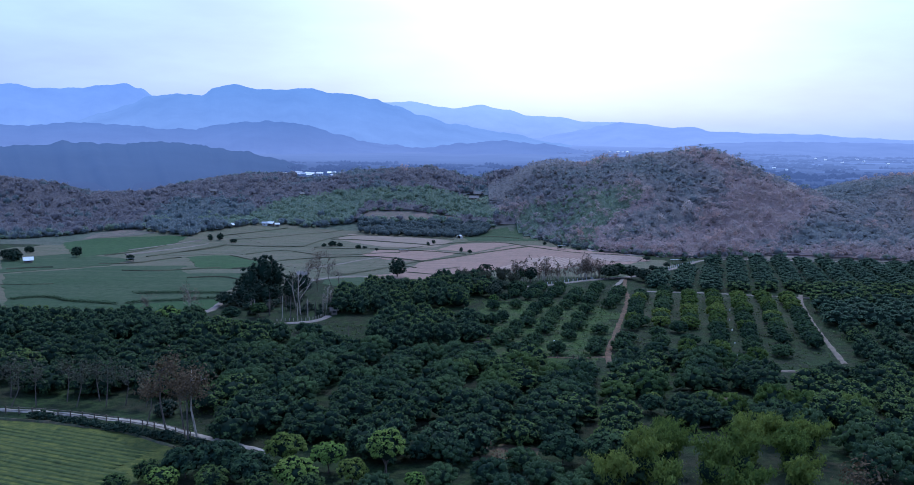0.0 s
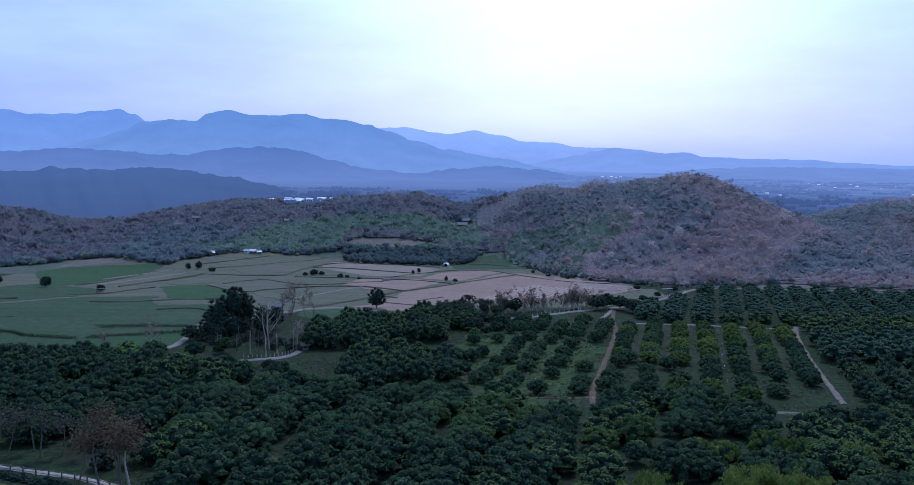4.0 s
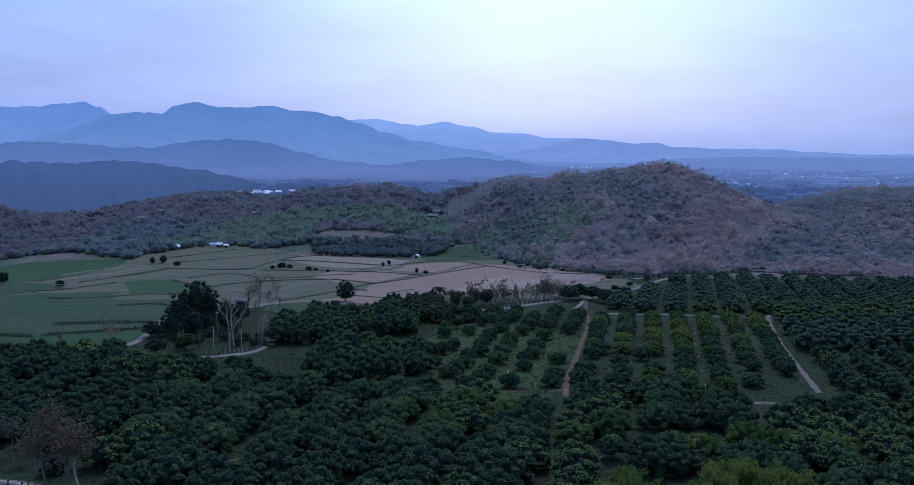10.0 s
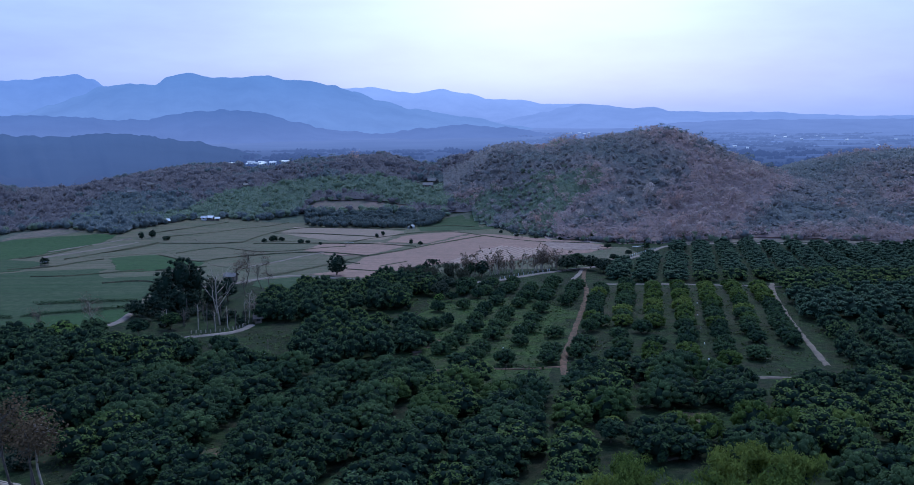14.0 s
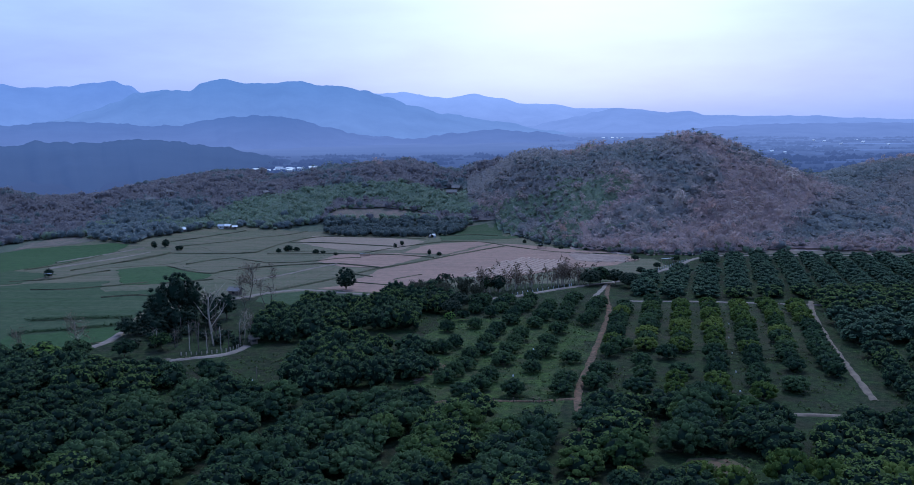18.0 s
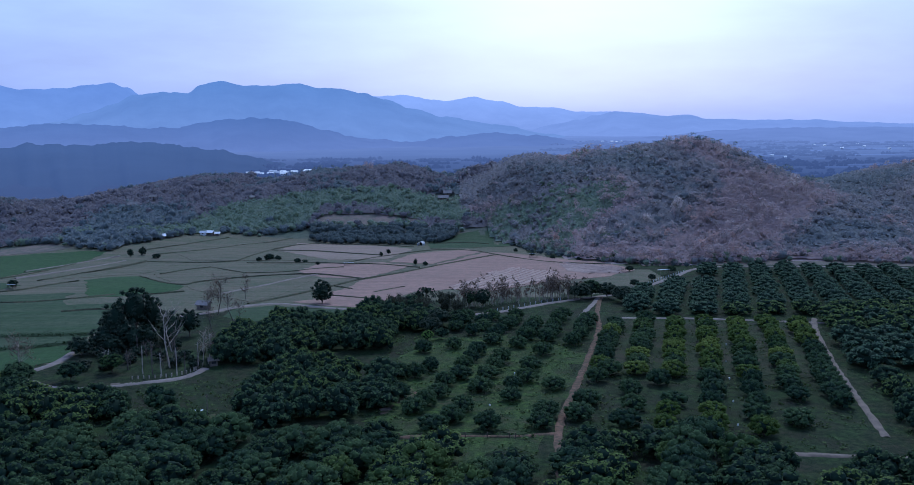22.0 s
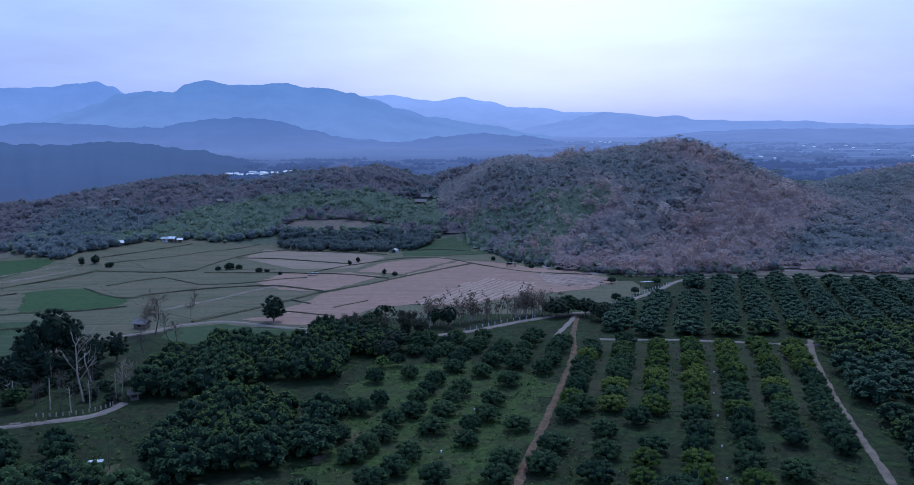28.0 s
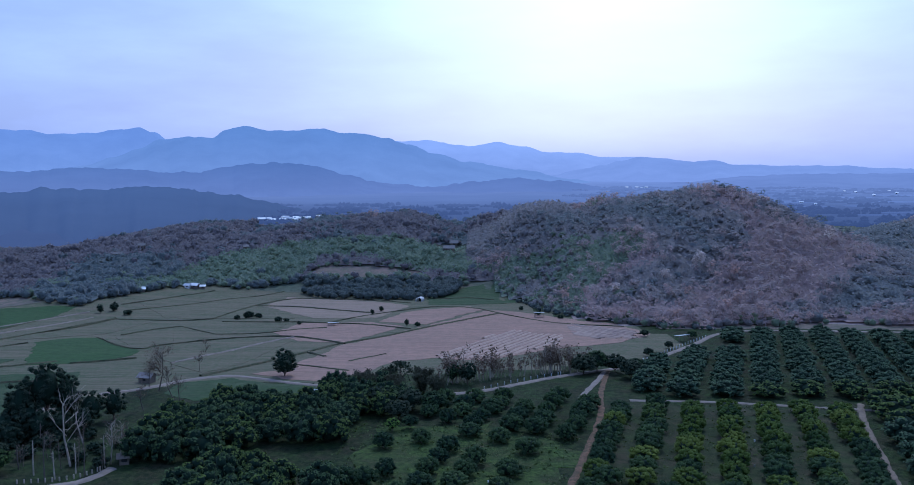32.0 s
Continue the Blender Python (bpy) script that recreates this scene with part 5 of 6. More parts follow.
# fringe of trees along the foot of the hill
rng = np.random.default_rng(37)
for k in range(330):
    x = rng.uniform(48, 300)
    y = along(FOOT, x) + rng.uniform(-7, 7)
    if inside(FIELD_EDGE, x, y) or (x > 108 and y < 396):
        continue
    u = noise.noise((x * 0.05, 3.0, 9.0)) + 0.3 * rng.normal()
    s = rng.uniform(0.4, 0.95)
    WOODS["green" if u > 0.22 else "olive" if u > -0.05 else "dry" if u > -0.35 else "red"].append((x, y, s * (2.2 if u > -0.05 else 1.2), s * (2.0 if u > -0.05 else 0.9), rng.uniform(0, 6.28), int(rng.integers(0, 6))))
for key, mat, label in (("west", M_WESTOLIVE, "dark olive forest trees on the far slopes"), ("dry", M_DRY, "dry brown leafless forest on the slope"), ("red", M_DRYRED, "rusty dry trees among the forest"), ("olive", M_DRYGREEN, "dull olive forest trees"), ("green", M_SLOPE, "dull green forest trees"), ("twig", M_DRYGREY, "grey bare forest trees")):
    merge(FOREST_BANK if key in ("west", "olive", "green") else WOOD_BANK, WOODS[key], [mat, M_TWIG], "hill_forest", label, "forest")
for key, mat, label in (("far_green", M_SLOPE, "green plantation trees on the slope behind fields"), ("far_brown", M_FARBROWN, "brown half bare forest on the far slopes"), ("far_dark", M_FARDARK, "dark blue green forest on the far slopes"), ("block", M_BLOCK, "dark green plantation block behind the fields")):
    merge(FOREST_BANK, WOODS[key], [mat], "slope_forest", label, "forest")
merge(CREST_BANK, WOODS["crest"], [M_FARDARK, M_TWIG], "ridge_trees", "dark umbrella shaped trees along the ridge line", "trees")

# closed canopy between the single crowns
def canopy_kind(x, y):
    n1 = noise.noise((x * 0.018, y * 0.018, 4.0)) + 0.18 * noise.noise((x * 0.11, y * 0.11, 2.0))
    if hill_rule(x, y, None):
        n2 = noise.noise((x * 0.022, y * 0.022, 1.0)) + 0.2 * noise.noise((x * 0.11, y * 0.11, 5.0))
        high, east = ease(430, 500, y), ease(175, 235, x)
        if x < 104 and n2 < 0.55 * ease(104, 44, x) * (1 - ease(505, 540, y)) - 0.3:
            return 2
        return 4 if n2 > 0.44 - 0.4 * east else 5 if n2 > 0.22 - 0.42 * high - 0.4 * east else 3
    if not west_rule(x, y, None):
        return -1
    if inside(BLOCK, x, y):
        return -1
    if inside(GREEN_BAND, x, y) and n1 < 0.45:
        return 2
    if x > -175 and y < 520 - 0.2 * (x + 100):
        return 1 if n1 > -0.2 else 2
    return 1 if n1 > 0.16 else 0


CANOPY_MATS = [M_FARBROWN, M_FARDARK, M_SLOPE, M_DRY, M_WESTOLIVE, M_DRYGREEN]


def canopy_sheet():
    """Uneven low thicket over the wooded slopes, and the leaf sprays of the canopy above it."""
    step = 3.0
    xs, ys = np.arange(-420, 331, step), np.arange(384, 712, step)
    number, V, F, index = {}, [], [], []
    rng = np.random.default_rng(44)
    spots = [[] for _ in CANOPY_MATS]

    def corner(i, j):
        if (i, j) not in number:
            x, y = xs[i], ys[j]
            number[i, j] = len(V)
            V.append((x + 0.8 * noise.noise((x, y, 7.7)), y, ground_z(x, y) + 0.7 + 0.4 * noise.noise((x * 0.3, y * 0.3, 1.5))))
        return number[i, j]
    for j in range(len(ys) - 1):
        for i in range(len(xs) - 1):
            x, y = xs[i] + step / 2, ys[j] + step / 2
            k = canopy_kind(x, y)
            if k < 0:
                continue
            F.append((corner(i, j), corner(i + 1, j), corner(i + 1, j + 1), corner(i, j + 1)))
            index.append(k)
            z = ground_z(x, y)
            if abs(x + 10) > 0.62 * y or y > 690:
                continue
            for _ in range(12):
                u, v = x + rng.uniform(-1.7, 1.7), y + rng.uniform(-1.7, 1.7)
                top = 2.6 + 1.5 * noise.noise((u * 0.3, v * 0.3, 1.5)) + 0.9 * noise.noise((u * 0.8, v * 0.8, 2.5))
                spots[k].append((u, v, z + max(0.7, top) + rng.uniform(-0.9, 0.3)))
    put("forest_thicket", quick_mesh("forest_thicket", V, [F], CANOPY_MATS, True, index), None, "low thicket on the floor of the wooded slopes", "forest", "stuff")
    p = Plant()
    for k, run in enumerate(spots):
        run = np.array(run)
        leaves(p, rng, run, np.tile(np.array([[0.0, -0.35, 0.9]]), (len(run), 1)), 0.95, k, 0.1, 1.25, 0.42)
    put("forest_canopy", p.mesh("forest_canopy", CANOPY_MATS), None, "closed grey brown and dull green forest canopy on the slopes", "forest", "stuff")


canopy_sheet()

# dark shrubs along the edge between the tilled field and the hill
EDGE_SHRUBS = []
for x, y in resample([(47, 476), (58, 436), (74, 414), (90, 402), (104, 394), (113, 391)], 1.6):
    s = RNG.uniform(0.5, 1.5)
    EDGE_SHRUBS.append((x + RNG.uniform(-2, 2), y + RNG.uniform(-2, 2), s, s * 0.8, RNG.uniform(0, 6.28), int(RNG.integers(0, 6))))
merge(FOREST_BANK, EDGE_SHRUBS, [M_BLOCK], "edge_shrubs", "dark green shrubs between tilled field and hill", "shrubs")


# ---- single trees and clumps ----
def tree_thing(name, x, y, crown_plant, mats, trunk_plant, label, trunk_mat, turn=0.0, category="tree", group=""):
    e = thing(name, x, y, label, category, turn, group)
    put("trunk", trunk_plant.mesh("trunk", [trunk_mat, trunk_mat]), e)
    if crown_plant is not None:
        put("crown", crown_plant.mesh("crown", mats), e)
    return e


def split_dry(rng, height, spread, leafy, twigs, size, upright=0.5, low=0.38):
    """A dry tree as two plants: wood and leaves."""
    whole = dry_tree(rng, height, spread, leafy, twigs, size, 6, low, upright)
    wood, crown = Plant(), Plant()
    V, groups, index = whole.data()
    for g, start in ((groups[0], 0),):
        w, c = g[index[:len(g)] == 1], g[index[:len(g)] == 0]
        wood.add(V, w, 0)
        if len(c):
            crown.add(V, c, 0)
    return wood, (crown if leafy else None)


def broad_tree(name, x, y, r, h, mat, label, seed, clumps=46, per=16, size=0.12, bare=0.35, bark=None, low=-0.35, core=True):
    """Leafy tree on a visible trunk: crown fills the upper part."""
    rng = np.random.default_rng(seed)
    t = Plant()
    limb(t, (0, 0, -0.4), (0, 0, h * bare * 1.2), h * 0.03, h * 0.02, 7, 0, (rng.normal(0, 0.1), rng.normal(0, 0.1), 0))
    for k in range(6):
        a = k * 1.05 + rng.uniform(-0.3, 0.3)
        limb(t, (0, 0, h * bare * rng.uniform(0.8, 1.15)), (0.6 * r * math.cos(a), 0.6 * r * math.sin(a), h * rng.uniform(0.6, 0.85)), h * 0.012, h * 0.004, 5, 0, (0, 0, -0.04 * h))
    half = h * (1 - bare) / 2
    # Dark lumps paint shade beneath the leaves on each clump.
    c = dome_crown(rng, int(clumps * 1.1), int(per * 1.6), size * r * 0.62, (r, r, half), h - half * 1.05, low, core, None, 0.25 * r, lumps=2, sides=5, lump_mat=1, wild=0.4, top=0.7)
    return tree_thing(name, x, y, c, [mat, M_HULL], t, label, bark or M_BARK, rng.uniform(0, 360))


def bamboo(x, y, height, spread, seed, label="clump of feathery yellow green bamboo", leaf=None):
    rng = np.random.default_rng(seed)
    e = thing("bamboo_clump", x, y, label, "bamboo", 0, "bamboo clumps")
    culms, crown = Plant(), Plant()
    for k in range(20):
        a, d = rng.uniform(0, 6.283), rng.uniform(0.2, 1.0)
        base = np.array([0.6 * math.cos(a), 0.6 * math.sin(a), -0.2])
        hh = height * rng.uniform(0.65, 1.0)
        tip = np.array([spread * d * math.cos(a), spread * d * math.sin(a), hh])
        mid = (base + tip) / 2 + np.array([-0.25 * spread * d * math.cos(a), -0.25 * spread * d * math.sin(a), 0.24 * hh])
        limb(culms, base, mid, 0.06, 0.045, 5)
        limb(culms, mid, tip, 0.045, 0.012, 4)
        n = 240
        u = (rng.uniform(0.0, 1.0, n) ** 0.7)[:, None]
        p = np.where(u < 0.5, base + (mid - base) * u * 2, mid + (tip - mid) * (u - 0.5) * 2)
        off = rng.normal(0, 1, (n, 3)) * np.array([0.55, 0.55, 0.42]) * (1.1 - 0.45 * u)
        leaves(crown, rng, p + off, off / (np.linalg.norm(off, axis=1)[:, None] + 0.01) + np.array([0, 0, 0.5]), 0.17, 0, 0.6, 2.2)
    hull(crown, (0, 0, height * 0.36), (spread * 0.42, spread * 0.42, height * 0.28), 1, rng)
    put("culms", culms.mesh("culms", [M_BAMBOO]), e)
    put("crown", crown.mesh("crown", [leaf or M_BAMBOO, M_HULL]), e)
    return e


def palm(x, y, height, seed, label="palm tree with a rounded head of fronds"):
    rng = np.random.default_rng(seed)
    e = thing("palm_tree", x, y, label, "palm")
    t, c = Plant(), Plant()
    limb(t, (0, 0, -0.3), (0.2, 0.1, height), 0.2, 0.14, 7, 0, (0.15, 0, 0))
    for k in range(20):
        a, up = k * 2.4, rng.uniform(-0.5, 1.0)
        d = np.array([math.cos(a), math.sin(a), 0.0])
        prev = np.array([0.2, 0.1, height])
        for s in range(5):
            nxt = prev + d * 0.55 + np.array([0, 0, up * 0.5 - 0.28 * s])
            limb(c, prev, nxt, 0.03, 0.02, 3)
            n = 5
            u = rng.uniform(0, 1, n)[:, None]
            leaves(c, rng, prev + (nxt - prev) * u + rng.normal(0, 0.12, (n, 3)), np.tile(np.array([[0, 0, 1.0]]), (n, 1)), 0.32, 0, 0.3, 2.2, 0.5)
            prev = nxt
    put("trunk", t.mesh("trunk", [M_BARK]), e)
    put("fronds", c.mesh("fronds", [M_DARKTREE]), e)
    return e


def banana_or_bush(name, x, y, r, h, mat, label, seed, clumps=26, per=16):
    rng = np.random.default_rng(seed)
    e = thing(name, x, y, label, "bush", rng.uniform(0, 360))
    t = Plant()
    for k in range(4):
        a = k * 1.6
        limb(t, (0, 0, -0.1), (0.4 * r * math.cos(a), 0.4 * r * math.sin(a), h * 0.6), 0.06, 0.02, 4)
    put("stems", t.mesh("stems", [M_BARK]), e)
    put("crown", dome_crown(rng, clumps, per, 0.13 * r, (r, r * 0.8, h * 0.52), h * 0.5, -0.8, True, None, 0.32 * r, lumps=3, sides=5, lump_mat=1, top=0.4).mesh("crown", [mat, M_HULL]), e)
    return e


# tall dark trees and dead trunks by the curved lane
for k, (x, y, r, h, bare) in enumerate(((-58, 256, 4.0, 14.5, 0.26), (-61.5, 253, 3.3, 11.5, 0.2), (-55, 258, 3.0, 12.0, 0.25), (-63, 249, 3.2, 6.0, 0.1), (-54, 252, 2.8, 5.6, 0.1), (-66.5, 245, 3.0, 4.6, 0.1), (-60, 246, 2.6, 4.6, 0.1), (-47.5, 263, 2.7, 7.0, 0.12), (-50, 255, 2.4, 5.0, 0.1), (-57, 262, 3.0, 7.0, 0.1), (-56.5, 250, 3.2, 6.2, 0.08), (-64, 257, 3.4, 7.5, 0.08), (-59, 251, 3.0, 7.5, 0.08), (-51, 260, 3.0, 7.5, 0.1))):
    broad_tree("tall_tree", x, y, r, h, M_DARKTREE, "tall dark broadleaf tree in a shady clump beside the lane" if h > 9 else "low dark tree in a shady clump beside the lane", 51 + k + 700 * (k > 9), 40 if h > 9 else 34, 24, 0.11, bare, None, -0.95)
broad_tree("round_tree", -54, 231, 2.4, 4.0, M_MID, "small round light green tree beside dead trunks", 56, 44, 22, 0.14, 0.2)
broad_tree("round_tree", -69, 222, 3.2, 4.8, M_LONGAN, "dark round tree beside the gravel lane", 57, 46, 22, 0.14, 0.15)
broad_tree("round_tree", -60, 225, 2.6, 4.0, M_LONGAN, "dark round tree beside the gravel lane", 58, 46, 22, 0.14, 0.15)
broad_tree("round_tree", -74, 217, 3.4, 5.2, M_GREENTREE, "broad pale green tree at the orchard edge", 59, 46, 22, 0.14, 0.15)
wood, crown = split_dry(np.random.default_rng(61), 14.5, 4.2, 0, 11, 0.3, 0.9)
tree_thing("dead_tree", -43.2, 235, None, [], wood, "tall dead tree with pale bare branches", M_PALEBARK)
wood, crown = split_dry(np.random.default_rng(62), 11.5, 1.9, 90, 8, 0.4, 0.8, 0.6)
tree_thing("slender_tree", -47, 248, crown, [M_OLIVENEAR], wood, "slender tree with thin olive crown", M_PALEBARK)
for k, (x, y, h) in enumerate(((-51.5, 233.2, 4.4), (-47.3, 230.2, 6.0), (-44.9, 229.2, 6.6), (-42.8, 228.6, 4.8), (-38.4, 230.0, 4.8), (-36.9, 234.6, 5.6), (-57.1, 234.2, 4.6), (-56.4, 233.4, 4.4), (-54.2, 246, 4.2), (-40.6, 231.5, 5.2))):
    rng = np.random.default_rng(70 + k)
    e = thing("dead_tree", x, y, "slim grey dead tree without a crown", "tree", rng.uniform(0, 360), "dead trees")
    t, b = Plant(), Plant()
    limb(t, (0, 0, -0.3), (rng.normal(0, 0.3), rng.normal(0, 0.3), h), 0.13, 0.07, 7, 0, rng.normal(0, 0.08, 3))
    for j in range(3):
        a = rng.uniform(0, 6.28)
        z = h * rng.uniform(0.6, 0.95)
        limb(b, (0, 0, z), (0.7 * math.cos(a), 0.7 * math.sin(a), z + 0.4), 0.05, 0.02, 4)
    bark = M_PALEBARK if k % 2 else M_GREYBARK
    put("trunk", t.mesh("trunk", [bark]), e)
    put("stubs", b.mesh("stubs", [bark]), e)
# scrub between the dead trunks
rng_scrub = np.random.default_rng(66)
for k in range(26):
    x, y = rng_scrub.uniform(-66, -37), rng_scrub.uniform(231, 252)
    if y < 229 + 0.55 * max(0, x + 42) or (x > -44 and y > 246):
        continue
    r = rng_scrub.uniform(0.9, 2.0)
    banana_or_bush("low_bush", x, y, r, r * rng_scrub.uniform(0.8, 1.3), M_DARKTREE if k % 4 else M_OLIVENEAR, "low dark bush between dead trunks", 760 + k, 16, 22)
for k in range(9):
    x, y, h = rng_scrub.uniform(-52, -36.5), rng_scrub.uniform(231, 244), rng_scrub.uniform(4.0, 7.5)
    wood, crown = split_dry(np.random.default_rng(790 + k), h, 1.1, 40, 12, 0.16, 1.1, 0.3)
    tree_thing("thin_sapling", x, y, crown, [M_TEAK], wood, "thin leafless sapling among dead trunks", M_GREYBARK)
# bare trees behind, at the field road and beside the stand
for k, (x, y, h, sp, leaf) in enumerate(((-47.5, 288, 11.5, 3.2, 220), (-51, 291, 8, 2.2, 60), (-41, 280, 8.5, 2.4, 24), (-36.5, 236, 9.5, 1.6, 18), (-35.8, 238, 8.0, 1.4, 14), (-34.8, 240, 7.2, 1.4, 14), (-45.2, 311, 5.5, 1.8, 16), (-50, 331, 5.5, 2.0, 20),
                                          (-72, 230, 9.0, 2.6, 150), (-81, 221, 7.5, 2.4, 60), (-38, 276, 7, 1.8, 12), (-44, 270, 7, 1.6, 10))):
    wood, crown = split_dry(np.random.default_rng(90 + k), h, sp, 60 + leaf * 4, 22, 0.2, 0.8)
    tree_thing("bare_tree", x, y, crown, [M_TEAK], wood, "bare grey tree with a few dry leaves", M_PALEBARK if k in (3, 4, 8) else M_GREYBARK)
# lone tree by the field road
broad_tree("lone_tree", -21.3, 305.5, 3.1, 7.6, M_DARKTREE, "dark round tree standing beside the field road", 63, 44, 18, 0.12, 0.04, None, -0.9)

# strip of thin bare trees along the field edge
rng_strip = np.random.default_rng(77)
STRIP = [(19 + 38 * u + rng_strip.uniform(-1.0, 1.0), 295.5 + 19.5 * u + rng_strip.uniform(0.0, 4.5)) for u in np.sort(rng_strip.uniform(0, 1, 84))]
TEAK = []
for k in range(5):
    wood, crown = split_dry(np.random.default_rng(120 + k), 7.0, 1.4, 110, 8, 0.32, 1.0, 0.25)
    TEAK.append((wood.mesh("trunk", [M_PALEBARK]), crown.mesh("crown", [M_TEAK])))
for k, (x, y) in enumerate(STRIP):
    e = thing("bare_teak_tree", x, y, "thin bare teak tree at the field edge", "tree", rng_strip.uniform(0, 360), "teak row")
    s = rng_strip.uniform(0.5, 1.25)
    e.scale = (s, s, s)
    put("trunk", TEAK[k % 5][0], e)
    put("crown", TEAK[k % 5][1], e)
# mixed planting between the stand and the strip
bamboo(3, 284, 6.0, 3.2, 201, "clump of dull olive bamboo beside the field", M_OLIVENEAR)
bamboo(10, 281, 5.6, 3.0, 202, "clump of dull olive bamboo beside the field", M_OLIVENEAR)
bamboo(15.5, 286, 6.4, 2.8, 203, "clump of dull olive bamboo beside the field", M_OLIVENEAR)
bamboo(7, 289.5, 5.2, 2.6, 204, "clump of dull olive bamboo beside the field", M_OLIVENEAR)
bamboo(19.5, 283, 4.8, 2.4, 205, "clump of dull olive bamboo beside the field", M_OLIVENEAR)
palm(10, 289, 6.5, 206)
palm(1.5, 287, 3.6, 207, "low palm with spreading fronds")
palm(6, 291.5, 3.8, 208, "low palm with spreading fronds")
for k, (x, y, r, h) in enumerate(((22.2, 297.5, 1.9, 5.4), (26, 296.5, 2.2, 5.8), (56, 311, 3.4, 5.2), (60, 315, 3.2, 5.6), (64.5, 313, 3.2, 5.0), (67.5, 306, 3.2, 4.8), (70, 314, 2.4, 3.6), (14, 272, 3.0, 4.8), (6, 273, 3.2, 5.0), (19, 271, 2.8, 4.6), (12, 265, 2.6, 4.2), (-2, 288, 2.6, 4.0), (-7, 287, 2.4, 3.6), (78, 338, 1.6, 2.4), (87, 352, 1.4, 2.2), (99, 372, 1.8, 2.6), (84, 376, 1.6, 2.2))):
    broad_tree("dark_tree", x, y, r, h, M_DARKTREE if k % 3 else M_LONGAN, "dark leafy tree between orchard and field", 130 + k, 40, 20, 0.15, 0.12, None, -0.6)
broad_tree("young_tree", 11.5, 257, 1.5, 2.6, M_GREENTREE, "small bright green tree on grass", 150, 34, 18, 0.17, 0.12)
broad_tree("young_tree", 15, 258.5, 1.7, 2.9, M_LONGAN, "small dark green tree on grass", 151, 34, 18, 0.17, 0.12)

# field bushes and trees
for k, (x, y, r, h) in enumerate(((-61, 417, 2.6, 3.2), (-64.5, 413, 1.6, 2.0), (-57.5, 418, 1.8, 2.2), (-47.3, 408, 2.0, 2.0), (-44, 407, 1.4, 1.6), (-123, 425, 1.8, 4.2), (-119.5, 430, 2.4, 4.0), (-110.7, 422, 2.2, 2.2), (-14.5, 430, 1.3, 2.4), (-12, 440, 1.3, 2.6), (-37.7, 400, 1.2, 1.6), (-130.7, 340, 2.0, 3.2), (-157, 351, 2.8, 5.2), (-174, 333, 4.0, 5.0), (-180, 346, 3.2, 4.2), (-178, 337, 3.6, 5.0), (-183, 364, 2.6, 3.4), (2, 399, 1.1, 3.0), (6, 398, 1.6, 1.6), (52, 430, 1.6, 1.8), (60, 420, 1.5, 1.6), (70, 413, 1.4, 1.6), (46, 446, 1.4, 2.0))):
    banana_or_bush("field_bush", x, y, r * 0.8, h * 0.85, M_DARKTREE, "dark bush standing among the fields", 160 + k)

# ---- near edge of the orchard ----
for k, (x, y, h, sp, leaf) in enumerate(((-39.3, 127.2, 13.5, 3.6, 620), (-45.6, 131.5, 12.8, 3.4, 560), (-43.3, 133, 11.0, 2.8, 300), (-40.6, 126.4, 12, 2.4, 260), (-50, 134.5, 8.5, 2.4, 260))):
    wood, crown = split_dry(np.random.default_rng(210 + k), h, sp, int(leaf * 1.7), 12, 0.27, 0.45, 0.66)
    tree_thing("tall_dry_tree", x, y, crown, [M_DRYNEAR], wood, "tall tree with thin brown dry crown beside the lane", M_PALEBARK if k == 0 else M_GREYBARK)
for k, (x, y, h) in enumerate(((-73, 145, 8.5), (-69, 148, 8), (-58, 146.5, 7.5), (-66, 145, 8.5), (-61, 145.5, 9), (-77, 144, 8), (-54, 145.5, 6.5), (-63.5, 149, 8.5), (-83, 146, 9), (-90, 148, 9), (-80, 150, 8))):
    wood, crown = split_dry(np.random.default_rng(230 + k), h, 2.3, 240, 9, 0.3, 0.6, 0.55)
    tree_thing("thin_tree", x, y, crown, [M_OLIVENEAR], wood, "thin tree with sparse olive crown beside the lane", M_GREYBARK)
banana_or_bush("low_bush", -49, 141, 2.2, 2.6, M_OLIVENEAR, "dull brown green bush beside the lane", 250)
banana_or_bush("low_bush", -36.5, 131.5, 1.6, 3.0, M_DARKTREE, "dark bush beside tall trees", 251)
for k in range(20):
    u = k / 19
    x, y = -70 + 31 * u, 137.8 - 12.2 * u ** 1.15
    banana_or_bush("hedge_bush", x, y, 1.2 + 0.25 * math.sin(k * 2.1), 1.2 + 0.35 * math.sin(k * 1.3), M_DARKTREE, "low dark bush of a hedge along the lane", 260 + k, 14, 12)
